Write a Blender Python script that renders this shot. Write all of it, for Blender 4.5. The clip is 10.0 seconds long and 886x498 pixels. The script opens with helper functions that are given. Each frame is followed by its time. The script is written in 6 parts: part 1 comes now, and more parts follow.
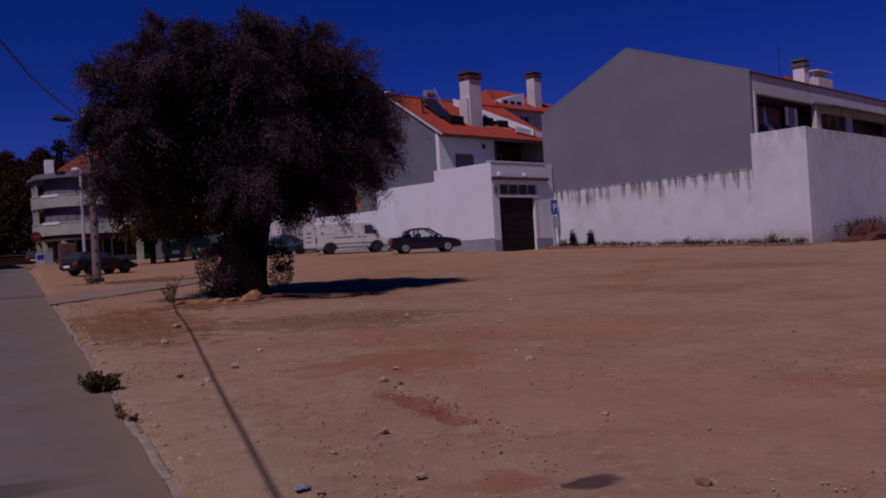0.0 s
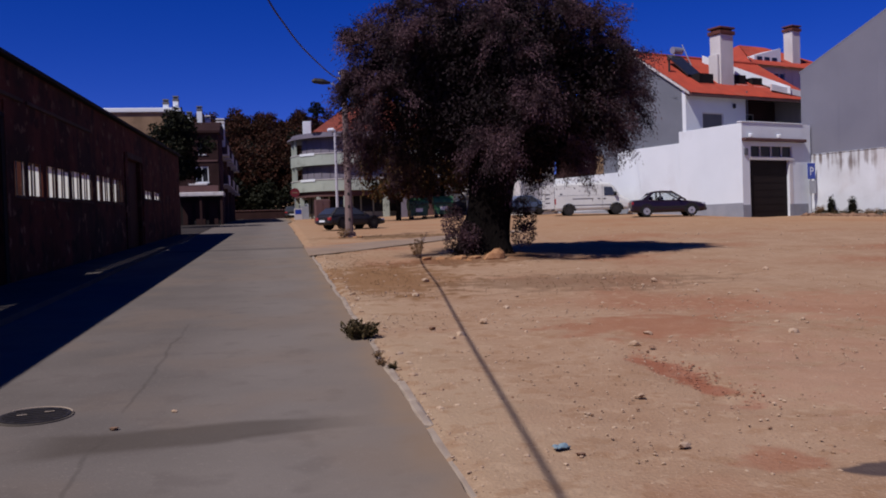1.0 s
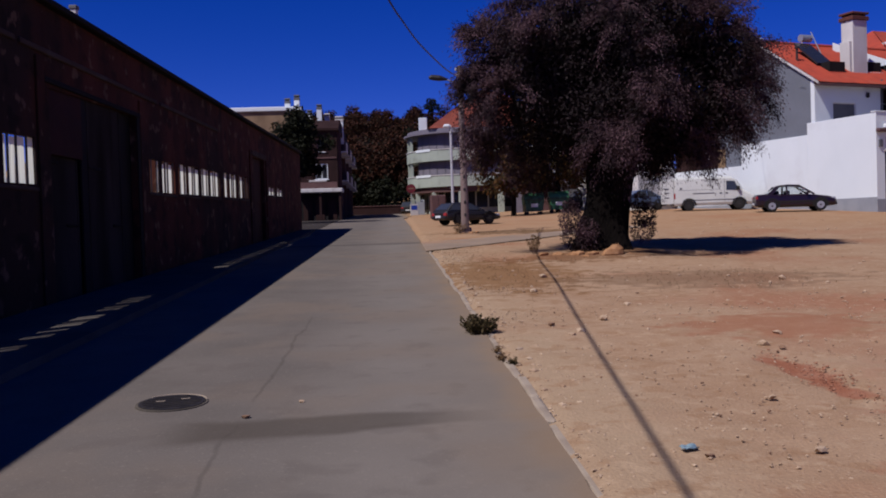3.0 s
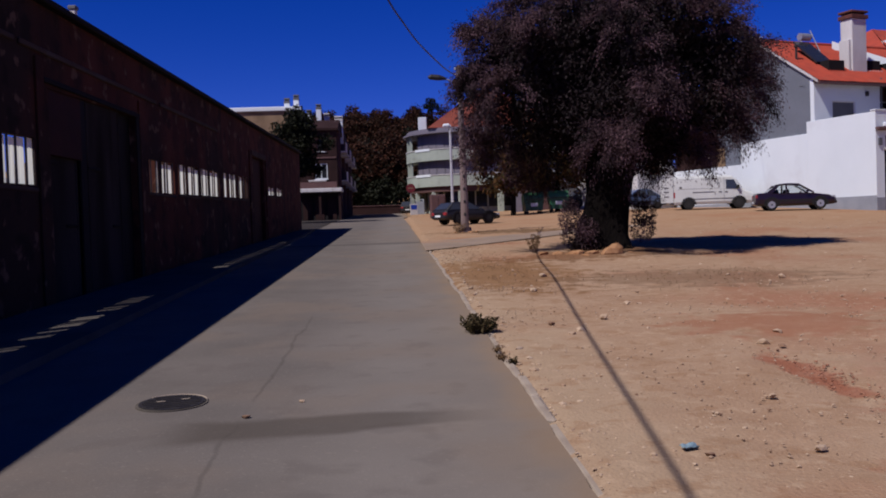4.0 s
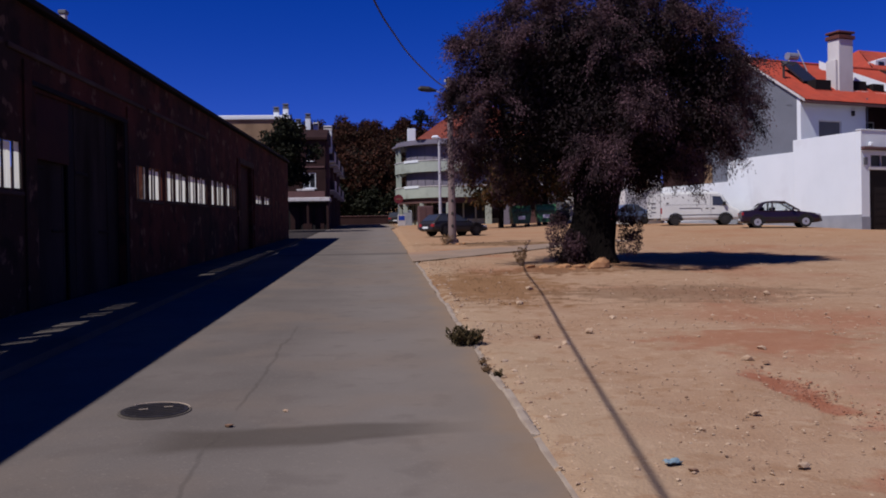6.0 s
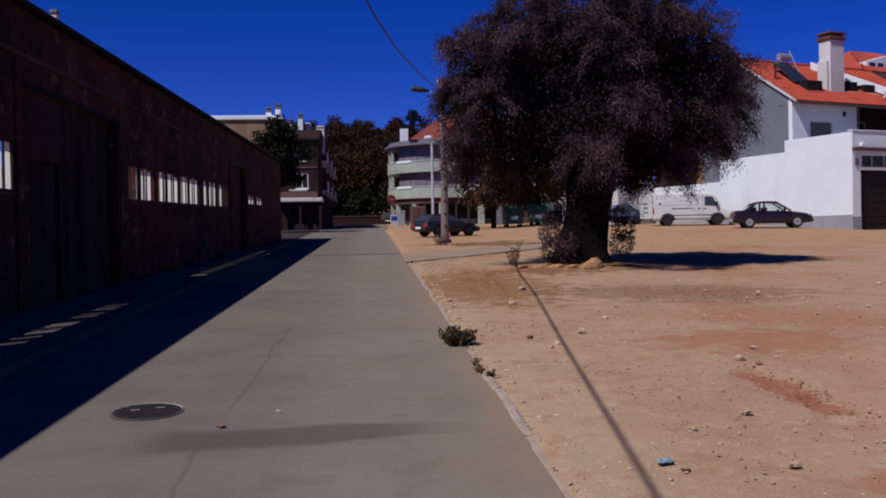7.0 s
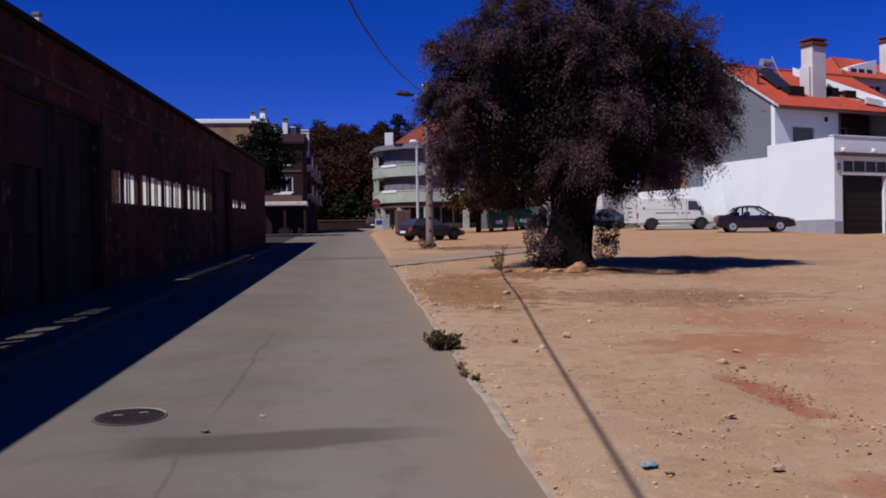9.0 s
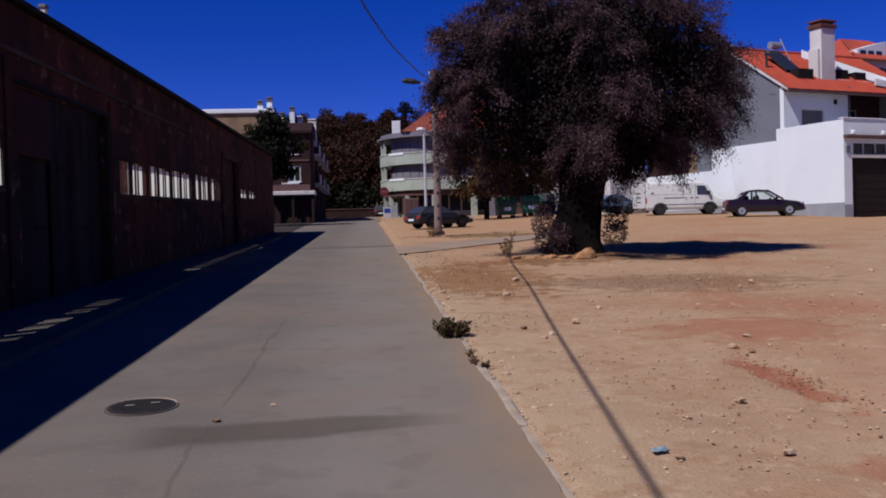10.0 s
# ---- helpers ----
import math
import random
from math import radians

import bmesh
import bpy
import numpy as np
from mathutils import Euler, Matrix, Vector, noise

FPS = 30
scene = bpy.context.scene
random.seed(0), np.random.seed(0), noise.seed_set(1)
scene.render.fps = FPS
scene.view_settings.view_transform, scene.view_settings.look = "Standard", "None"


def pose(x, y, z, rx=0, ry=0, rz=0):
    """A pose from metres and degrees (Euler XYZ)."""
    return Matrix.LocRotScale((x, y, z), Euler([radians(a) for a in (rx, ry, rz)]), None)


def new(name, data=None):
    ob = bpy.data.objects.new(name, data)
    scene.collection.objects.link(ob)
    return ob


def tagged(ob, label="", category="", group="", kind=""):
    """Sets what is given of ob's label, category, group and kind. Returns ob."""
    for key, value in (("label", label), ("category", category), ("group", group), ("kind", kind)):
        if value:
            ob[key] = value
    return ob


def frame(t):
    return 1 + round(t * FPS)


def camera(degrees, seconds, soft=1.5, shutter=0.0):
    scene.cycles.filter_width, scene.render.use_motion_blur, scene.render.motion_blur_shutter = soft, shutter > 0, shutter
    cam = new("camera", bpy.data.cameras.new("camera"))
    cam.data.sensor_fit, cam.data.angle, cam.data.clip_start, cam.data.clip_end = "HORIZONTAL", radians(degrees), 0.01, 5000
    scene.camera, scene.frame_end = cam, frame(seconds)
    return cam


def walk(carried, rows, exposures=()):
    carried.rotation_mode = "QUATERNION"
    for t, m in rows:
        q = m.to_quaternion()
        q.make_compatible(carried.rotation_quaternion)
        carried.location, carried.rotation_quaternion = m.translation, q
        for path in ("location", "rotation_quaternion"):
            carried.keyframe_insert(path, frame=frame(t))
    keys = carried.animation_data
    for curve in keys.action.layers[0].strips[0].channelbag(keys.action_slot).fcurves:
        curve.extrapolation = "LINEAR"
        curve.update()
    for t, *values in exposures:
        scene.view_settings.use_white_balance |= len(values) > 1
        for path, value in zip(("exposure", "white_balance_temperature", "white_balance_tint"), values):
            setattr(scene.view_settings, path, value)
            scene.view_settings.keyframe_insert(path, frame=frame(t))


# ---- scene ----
# ---- camera and walk ----
EYE = (0.0, 0.0, 1.65)
SWAY = {0.0: (0.24, -0.2, 0.02), 0.5: (0.19, -0.06, 0.0), 1.0: (0.07, -0.01, 0.0)}      # the first steps to the left, while turning
cam = camera(52.0, 10.0, soft=1.9)
TURNS = (
    (0.0, 90.492, 3.415, -25.053), (0.5, 89.778, 3.167, -16.72), (1.0, 88.759, 1.843, -10.318),
    (1.5, 88.422, 1.807, -3.752), (2.0, 89.194, 0.798, -3.075), (2.5, 88.775, 1.489, -3.091),
    (4.0, 88.673, 1.967, -3.143), (4.5, 89.476, 1.784, -3.251), (5.0, 89.630, 1.139, -3.418),
    (6.5, 89.286, 1.015, -4.181), (7.0, 89.390, 1.000, -4.400), (7.5, 89.518, 1.068, -4.405),
    (8.0, 89.795, 0.898, -4.793), (8.5, 89.758, 0.857, -5.104), (9.0, 89.631, 0.964, -5.354),
    (9.5, 89.363, 1.156, -5.519), (10.0, 88.862, 1.598, -4.828))
walk(cam, [(t, pose(*(e + d for e, d in zip(EYE, SWAY.get(t, (0, 0, 0)))), rx, ry, rz)) for t, rx, ry, rz in TURNS],
     exposures=((0, -1.25, 6200, 45), (0.4, -0.93, 6100, 29), (0.8, -0.26, 6210, 21.2), (1.2, -0.06, 6090, 16.2), (5, -0.06, 6090, 16.2), (7.5, -0.04, 6090, 15.2), (8, 0.08, 6090, 14.7), (8.5, -0.06, 6090, 14.7), (9, 0.12, 6090, 14.7), (9.5, 0.04, 6090, 14.7), (10, 0.04, 6090, 15.2)))

# ---- world and sun ----
SUN = Vector((0.61, 0.47, -1.0))          # the way the sunlight goes
world = bpy.data.worlds.new("sky")
scene.world = world
world.use_nodes = True
wt = world.node_tree
sky = wt.nodes.new("ShaderNodeTexSky")
sky.sky_type, sky.sun_disc = "NISHITA", False
sky.sun_elevation = math.atan2(1.0, math.hypot(SUN.x, SUN.y))
sky.sun_rotation = math.atan2(-SUN.x, -SUN.y)
sky.air_density, sky.dust_density, sky.ozone_density, sky.altitude = 0.68, 0.02, 6.0, 1500
tone = wt.nodes.new("ShaderNodeHueSaturation")
tone.inputs["Saturation"].default_value = 1.25
tint = wt.nodes.new("ShaderNodeVectorMath")
tint.operation = "MULTIPLY"
tint.inputs[1].default_value = (1.18, 0.88, 1.34)
wt.links.new(sky.outputs[0], tint.inputs[0])
wt.links.new(tint.outputs[0], tone.inputs["Color"])
wt.links.new(tone.outputs[0], wt.nodes["Background"].inputs["Color"])
wt.nodes["Background"].inputs["Strength"].default_value = 0.064
sun_data = bpy.data.lights.new("sun", "SUN")
sun_data.energy, sun_data.angle, sun_data.color = 4.7, radians(0.5), (1.0, 0.93, 0.84)
sun = new("sun", sun_data)
sun.rotation_euler = SUN.to_track_quat("-Z", "Y").to_euler()
sun.location = (-30, -25, 50)


# ---- materials ----
def surface(name, c1, c2, scale=4.0, rough=0.8, fine=40.0, bump=0.2, metal=0.0, depth=0.01, streak=1.0, c3=None, c3_scale=0.6, c3_from=0.55, spec=0.5):
    """A procedural surface: two colours in a broad noise, a fine grain, an optional third stain colour, and relief."""
    m = bpy.data.materials.new(name)
    m.use_nodes = True
    nt = m.node_tree
    n, ln = nt.nodes, nt.links
    b = n["Principled BSDF"]
    b.inputs["Roughness"].default_value, b.inputs["Metallic"].default_value = rough, metal
    b.inputs["Specular IOR Level"].default_value = spec
    tc, mp = n.new("ShaderNodeTexCoord"), n.new("ShaderNodeMapping")
    mp.inputs["Scale"].default_value = (1, 1, streak)
    ln.new(tc.outputs["Object"], mp.inputs["Vector"])

    def noise_at(sc, det=5.0):
        t = n.new("ShaderNodeTexNoise")
        t.inputs["Scale"].default_value, t.inputs["Detail"].default_value = sc, det
        ln.new(mp.outputs[0], t.inputs["Vector"])
        return t.outputs["Fac"]

    def ramp(src, lo, hi):
        r = n.new("ShaderNodeMapRange")
        r.inputs["From Min"].default_value, r.inputs["From Max"].default_value = lo, hi
        ln.new(src, r.inputs["Value"])
        return r.outputs["Result"]

    def mix(fac, a, c, kind="MIX"):
        x = n.new("ShaderNodeMix")
        x.data_type, x.blend_type = "RGBA", kind
        if isinstance(fac, float):
            x.inputs[0].default_value = fac
        else:
            ln.new(fac, x.inputs[0])
        for k, v in ((6, a), (7, c)):
            if isinstance(v, tuple):
                x.inputs[k].default_value = (*v, 1)
            else:
                ln.new(v, x.inputs[k])
        return x.outputs[2]

    col = mix(ramp(noise_at(scale), 0.35, 0.65), tuple(c1), tuple(c2))
    if c3 is not None:
        col = mix(ramp(noise_at(c3_scale, 7.0), c3_from, c3_from + 0.14), col, tuple(c3))
    grain = noise_at(fine, 3.0)
    g = n.new("ShaderNodeMapRange")
    g.inputs["To Min"].default_value, g.inputs["To Max"].default_value = 0.82, 1.16
    ln.new(grain, g.inputs["Value"])
    mul = n.new("ShaderNodeVectorMath")
    mul.operation = "SCALE"
    ln.new(col, mul.inputs[0])
    ln.new(g.outputs[0], mul.inputs["Scale"])
    ln.new(mul.outputs[0], b.inputs["Base Color"])
    if bump:
        bp = n.new("ShaderNodeBump")
        bp.inputs["Strength"].default_value, bp.inputs["Distance"].default_value = bump, depth
        ln.new(grain, bp.inputs["Height"])
        ln.new(bp.outputs[0], b.inputs["Normal"])
    return m


def tools(m):
    """Short hands for adding nodes to a material: math, mix, noise, and the plain object coordinates."""
    nt = m.node_tree
    n, ln = nt.nodes, nt.links
    tc = n.new("ShaderNodeTexCoord")
    sep = n.new("ShaderNodeSeparateXYZ")
    ln.new(tc.outputs["Object"], sep.inputs[0])

    def put(v, sock):
        if isinstance(v, (int, float)):
            sock.default_value = v
        elif isinstance(v, tuple):
            sock.default_value = (*v, 1)
        else:
            ln.new(v, sock)

    def calc(op, a, c=0.0, d=0.0):
        x = n.new("ShaderNodeMath")
        x.operation = op
        put(a, x.inputs[0]), put(c, x.inputs[1]), put(d, x.inputs[2])
        return x.outputs[0]

    def blend(fac, a, c):
        x = n.new("ShaderNodeMix")
        x.data_type = "RGBA"
        put(fac, x.inputs[0]), put(a, x.inputs[6]), put(c, x.inputs[7])
        return x.outputs[2]

    def cloud(sc, det=5.0):
        x = n.new("ShaderNodeTexNoise")
        x.inputs["Scale"].default_value, x.inputs["Detail"].default_value = sc, det
        ln.new(tc.outputs["Object"], x.inputs["Vector"])
        return x.outputs["Fac"]

    def span(v, lo, hi):
        x = n.new("ShaderNodeMapRange")
        x.interpolation_type = "SMOOTHSTEP"
        x.inputs["From Min"].default_value, x.inputs["From Max"].default_value = lo, hi
        ln.new(v, x.inputs["Value"])
        return x.outputs["Result"]

    return sep.outputs, calc, blend, cloud, span


def base_link(m):
    """The colour that now feeds the surface, and its node socket."""
    s = m.node_tree.nodes["Principled BSDF"].inputs["Base Color"]
    return s.links[0].from_socket, s


def spot(calc, span, xyz, x, y, rx, ry, wobble, soft=0.35):
    """1 inside an ellipse on the ground with a ragged edge."""
    dx = calc("DIVIDE", calc("SUBTRACT", xyz[0], x), rx)
    dy = calc("DIVIDE", calc("SUBTRACT", xyz[1], y), ry)
    d = calc("SQRT", calc("ADD", calc("MULTIPLY", dx, dx), calc("MULTIPLY", dy, dy)))
    d = calc("ADD", d, calc("MULTIPLY", calc("SUBTRACT", wobble, 0.5), 3.2))
    return calc("SUBTRACT", 1.0, span(d, 1.0 - soft, 1.0 + soft))


def make_dirt():
    m = surface("dry_dirt", (0.338, 0.230, 0.149), (0.297, 0.191, 0.119), 0.9, 0.95, 34.0, 0.7, depth=0.018, spec=0.0)
    xyz, calc, blend, cloud, span = tools(m)
    col, sock = base_link(m)
    wob, fine = cloud(2.6, 9.0), cloud(9.0, 6.0)
    col = blend(calc("MULTIPLY", span(cloud(0.23, 6.0), 0.5, 0.68), 0.65), col, (0.266, 0.111, 0.063))
    col = blend(calc("MULTIPLY", span(fine, 0.56, 0.72), 0.5), col, (0.348, 0.229, 0.141))
    # paler dust blown over from the road
    col = blend(calc("MULTIPLY", calc("SUBTRACT", 1.0, span(calc("ADD", xyz[0], calc("MULTIPLY", wob, 1.6)), 2.2, 3.6)), 0.6), col, (0.330, 0.245, 0.160))
    speck, clump = cloud(38.0, 3.0), cloud(3.4, 9.0)
    col = blend(calc("MULTIPLY", span(clump, 0.54, 0.64), 0.42), col, (0.244, 0.137, 0.074))
    col = blend(calc("MULTIPLY", span(cloud(5.6, 8.0), 0.57, 0.66), 0.5), col, (0.392, 0.281, 0.185))
    col = blend(calc("MULTIPLY", span(speck, 0.62, 0.70), 0.55), col, (0.429, 0.318, 0.222))
    col = blend(calc("MULTIPLY", span(cloud(31.0, 3.0), 0.63, 0.72), 0.5), col, (0.148, 0.081, 0.048))
    far = span(xyz[1], 26.0, 44.0)
    col = blend(calc("MULTIPLY", far, 0.45), col, (0.340, 0.200, 0.104))
    # red clay showing in a rut, and a small near-black violet oval
    for x, y, rx, ry, c, a in ((4.0, 8.5, 0.15, 1.05, (0.252, 0.096, 0.056), 0.9), (4.9, 11.6, 1.3, 0.9, (0.266, 0.111, 0.063), 0.6), (6.2, 7.2, 1.7, 2.3, (0.335, 0.195, 0.130), 0.5), (9.0, 12.5, 2.2, 1.6, (0.311, 0.155, 0.096), 0.5),
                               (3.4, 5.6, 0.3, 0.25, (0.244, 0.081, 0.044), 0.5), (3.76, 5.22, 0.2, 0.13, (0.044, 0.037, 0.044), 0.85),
                               (2.3, 20.0, 1.6, 3.6, (0.195, 0.102, 0.046), 0.8), (6.0, 17.6, 2.6, 1.5, (0.165, 0.105, 0.066), 0.55),
                               (5.2, 23.9, 2.4, 1.1, (0.148, 0.074, 0.037), 0.75), (5.4, 40.0, 3.2, 1.6, (0.104, 0.063, 0.033), 0.7)):
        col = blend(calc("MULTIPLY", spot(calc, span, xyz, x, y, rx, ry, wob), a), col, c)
    m.node_tree.links.new(col, sock)
    return m


def make_asphalt():
    m = surface("worn_asphalt", (0.136, 0.120, 0.108), (0.115, 0.102, 0.092), 0.7, 0.9, 60.0, 0.35, depth=0.006, spec=0.0)
    xyz, calc, blend, cloud, span = tools(m)
    col, sock = base_link(m)
    wob, crisp = cloud(1.1, 7.0), cloud(16.0, 5.0)
    # paler wheel tracks, dust towards the kerb, a long cross stain, a crack along the road
    track = calc("SUBTRACT", 1.0, span(calc("ABSOLUTE", calc("SUBTRACT", xyz[0], 0.35)), 0.3, 1.9))
    col = blend(calc("MULTIPLY", track, calc("ADD", 0.2, calc("MULTIPLY", wob, 0.7))), col, (0.193, 0.171, 0.150))
    col = blend(calc("MULTIPLY", span(cloud(0.45, 8.0), 0.47, 0.64), 0.5), col, (0.164, 0.130, 0.104))
    col = blend(calc("MULTIPLY", span(cloud(2.2, 9.0), 0.52, 0.66), 0.35), col, (0.105, 0.090, 0.081))
    col = blend(calc("MULTIPLY", span(cloud(24.0, 3.0), 0.60, 0.72), 0.3), col, (0.210, 0.182, 0.158))
    wide = span(calc("ADD", xyz[0], calc("MULTIPLY", wob, 0.9)), 0.5, 1.9)
    col = blend(calc("MULTIPLY", wide, 0.45), col, (0.217, 0.164, 0.115))
    dust = span(calc("ADD", xyz[0], calc("MULTIPLY", wob, 0.7)), 1.12, 1.55)
    col = blend(calc("MULTIPLY", dust, 0.5), col, (0.238, 0.161, 0.098))
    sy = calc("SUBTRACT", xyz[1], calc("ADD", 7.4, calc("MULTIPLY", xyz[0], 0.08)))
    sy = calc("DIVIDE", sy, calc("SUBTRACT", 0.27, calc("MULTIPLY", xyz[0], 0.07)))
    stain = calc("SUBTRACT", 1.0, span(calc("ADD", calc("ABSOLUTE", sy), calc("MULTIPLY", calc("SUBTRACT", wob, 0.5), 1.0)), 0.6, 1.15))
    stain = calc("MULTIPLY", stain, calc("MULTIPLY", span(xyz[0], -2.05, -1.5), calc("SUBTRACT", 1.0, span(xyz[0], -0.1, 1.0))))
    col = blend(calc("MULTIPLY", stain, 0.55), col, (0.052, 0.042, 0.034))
    cx = calc("ADD", xyz[0], calc("ADD", 1.42, calc("MULTIPLY", calc("SUBTRACT", cloud(0.8, 6.0), 0.5), 0.35)))
    cx = calc("SUBTRACT", cx, calc("MULTIPLY", xyz[1], 0.012))
    crack = calc("SUBTRACT", 1.0, span(calc("ABSOLUTE", cx), 0.006, 0.03))
    crack = calc("MULTIPLY", crack, calc("MULTIPLY", span(cloud(0.9, 4.0), 0.40, 0.52), calc("SUBTRACT", 1.0, span(xyz[1], 12.0, 16.0))))
    col = blend(calc("MULTIPLY", crack, 0.26), col, (0.035, 0.032, 0.028))
    patch = calc("SUBTRACT", 1.0, span(calc("ABSOLUTE", calc("SUBTRACT", xyz[1], 33.6)), 0.2, 0.7))
    col = blend(calc("MULTIPLY", patch, 0.5), col, (0.056, 0.052, 0.049))
    m.node_tree.links.new(col, sock)
    return m


def make_stained_wall(name, top, amount):
    """White paint with dark weather streaks running from the coping, and rising damp."""
    m = surface(name, (0.60, 0.635, 0.65), (0.53, 0.56, 0.57), 0.8, 0.85, 30.0, 0.25, depth=0.01)
    nt = m.node_tree
    xyz, calc, blend, cloud, span = tools(m)
    col, sock = base_link(m)
    tc, mp, ns = nt.nodes.new("ShaderNodeTexCoord"), nt.nodes.new("ShaderNodeMapping"), nt.nodes.new("ShaderNodeTexNoise")
    mp.inputs["Scale"].default_value = (2.7, 2.7, 0.2)
    ns.inputs["Scale"].default_value, ns.inputs["Detail"].default_value = 1.0, 8.0
    nt.links.new(tc.outputs["Object"], mp.inputs["Vector"])
    nt.links.new(mp.outputs[0], ns.inputs["Vector"])
    run = calc("ADD", xyz[2], calc("MULTIPLY", calc("SUBTRACT", cloud(0.9, 4.0), 0.5), 3.4))
    from_top = span(run, top - 1.7, top + 0.1)
    streaks = calc("MULTIPLY", span(calc("ADD", ns.outputs["Fac"], calc("MULTIPLY", from_top, 0.15)), 0.57, 0.72), from_top)
    col = blend(calc("MULTIPLY", streaks, amount), col, (0.13, 0.10, 0.085))
    blot = span(cloud(0.55, 7.0), 0.52, 0.70)
    col = blend(calc("MULTIPLY", blot, 0.35), col, (0.42, 0.39, 0.36))
    foot = calc("MULTIPLY", calc("SUBTRACT", 1.0, span(calc("ADD", xyz[2], calc("MULTIPLY", cloud(1.4, 6.0), 1.2)), 1.9, 2.7)), 0.6)
    col = blend(foot, col, (0.36, 0.27, 0.21))
    nt.links.new(col, sock)
    return m


def make_grimy_plaster():
    """Red-brown wash on old plaster, gone grey-green and bare in broad patches, with runs from the coping and pale chips."""
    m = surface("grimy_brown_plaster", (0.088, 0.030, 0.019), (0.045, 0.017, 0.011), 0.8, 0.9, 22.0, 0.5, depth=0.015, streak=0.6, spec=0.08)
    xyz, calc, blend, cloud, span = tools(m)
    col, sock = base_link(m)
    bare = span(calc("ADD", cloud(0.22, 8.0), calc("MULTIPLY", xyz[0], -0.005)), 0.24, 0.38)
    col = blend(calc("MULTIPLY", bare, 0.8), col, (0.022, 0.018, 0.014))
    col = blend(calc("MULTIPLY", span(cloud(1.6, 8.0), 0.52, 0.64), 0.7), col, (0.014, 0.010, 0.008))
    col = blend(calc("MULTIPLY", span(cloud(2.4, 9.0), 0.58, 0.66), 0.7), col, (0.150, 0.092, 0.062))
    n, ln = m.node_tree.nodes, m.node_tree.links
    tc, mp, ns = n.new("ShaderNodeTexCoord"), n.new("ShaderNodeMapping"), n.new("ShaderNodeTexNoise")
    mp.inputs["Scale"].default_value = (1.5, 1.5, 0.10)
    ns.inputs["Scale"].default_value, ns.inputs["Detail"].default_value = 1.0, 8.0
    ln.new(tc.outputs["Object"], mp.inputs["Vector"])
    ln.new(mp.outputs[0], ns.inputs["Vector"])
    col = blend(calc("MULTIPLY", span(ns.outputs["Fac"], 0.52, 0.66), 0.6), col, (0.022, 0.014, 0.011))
    m.node_tree.links.new(col, sock)
    return m


def make_leaf(name, c1, c2, trans=0.25, clump=0.0):
    m = bpy.data.materials.new(name)
    m.use_nodes = True
    n, ln = m.node_tree.nodes, m.node_tree.links
    b = n["Principled BSDF"]
    b.inputs["Roughness"].default_value = 0.7
    b.inputs["Specular IOR Level"].default_value = 0.12
    geo, mx = n.new("ShaderNodeNewGeometry"), n.new("ShaderNodeMix")
    mx.data_type = "RGBA"
    mx.inputs[6].default_value, mx.inputs[7].default_value = (*c1, 1), (*c2, 1)
    ln.new(geo.outputs["Random Per Island"], mx.inputs[0])
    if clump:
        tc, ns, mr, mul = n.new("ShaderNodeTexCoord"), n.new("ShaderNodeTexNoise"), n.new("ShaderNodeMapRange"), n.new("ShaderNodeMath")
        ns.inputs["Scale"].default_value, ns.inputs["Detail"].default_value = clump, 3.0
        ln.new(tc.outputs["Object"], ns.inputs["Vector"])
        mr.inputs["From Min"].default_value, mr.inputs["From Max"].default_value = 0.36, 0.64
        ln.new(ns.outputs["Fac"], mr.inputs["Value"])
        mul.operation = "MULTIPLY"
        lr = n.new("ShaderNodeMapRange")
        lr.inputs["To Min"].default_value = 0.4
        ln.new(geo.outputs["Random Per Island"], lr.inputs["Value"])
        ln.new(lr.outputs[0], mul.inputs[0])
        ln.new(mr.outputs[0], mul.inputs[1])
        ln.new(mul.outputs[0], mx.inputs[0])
    ln.new(mx.outputs[2], b.inputs["Base Color"])
    tr, ms = n.new("ShaderNodeBsdfTranslucent"), n.new("ShaderNodeMixShader")
    ln.new(mx.outputs[2], tr.inputs["Color"])
    ms.inputs[0].default_value = trans
    ln.new(b.outputs[0], ms.inputs[1])
    ln.new(tr.outputs[0], ms.inputs[2])
    ln.new(ms.outputs[0], n["Material Output"].inputs["Surface"])
    return m


def make_glass(name, tint, rough=0.05):
    m = bpy.data.materials.new(name)
    m.use_nodes = True
    b = m.node_tree.nodes["Principled BSDF"]
    b.inputs["Base Color"].default_value = (*tint, 1)
    b.inputs["Roughness"].default_value = rough
    b.inputs["IOR"].default_value = 1.45
    b.inputs["Specular IOR Level"].default_value = 0.5
    return m


def make_tiles():
    m = surface("clay_roof_tiles", (0.36, 0.046, 0.017), (0.28, 0.037, 0.015), 1.4, 0.8, 22.0, 0.4, depth=0.02, c3=(0.30, 0.07, 0.035), c3_scale=0.9, c3_from=0.6)
    return m


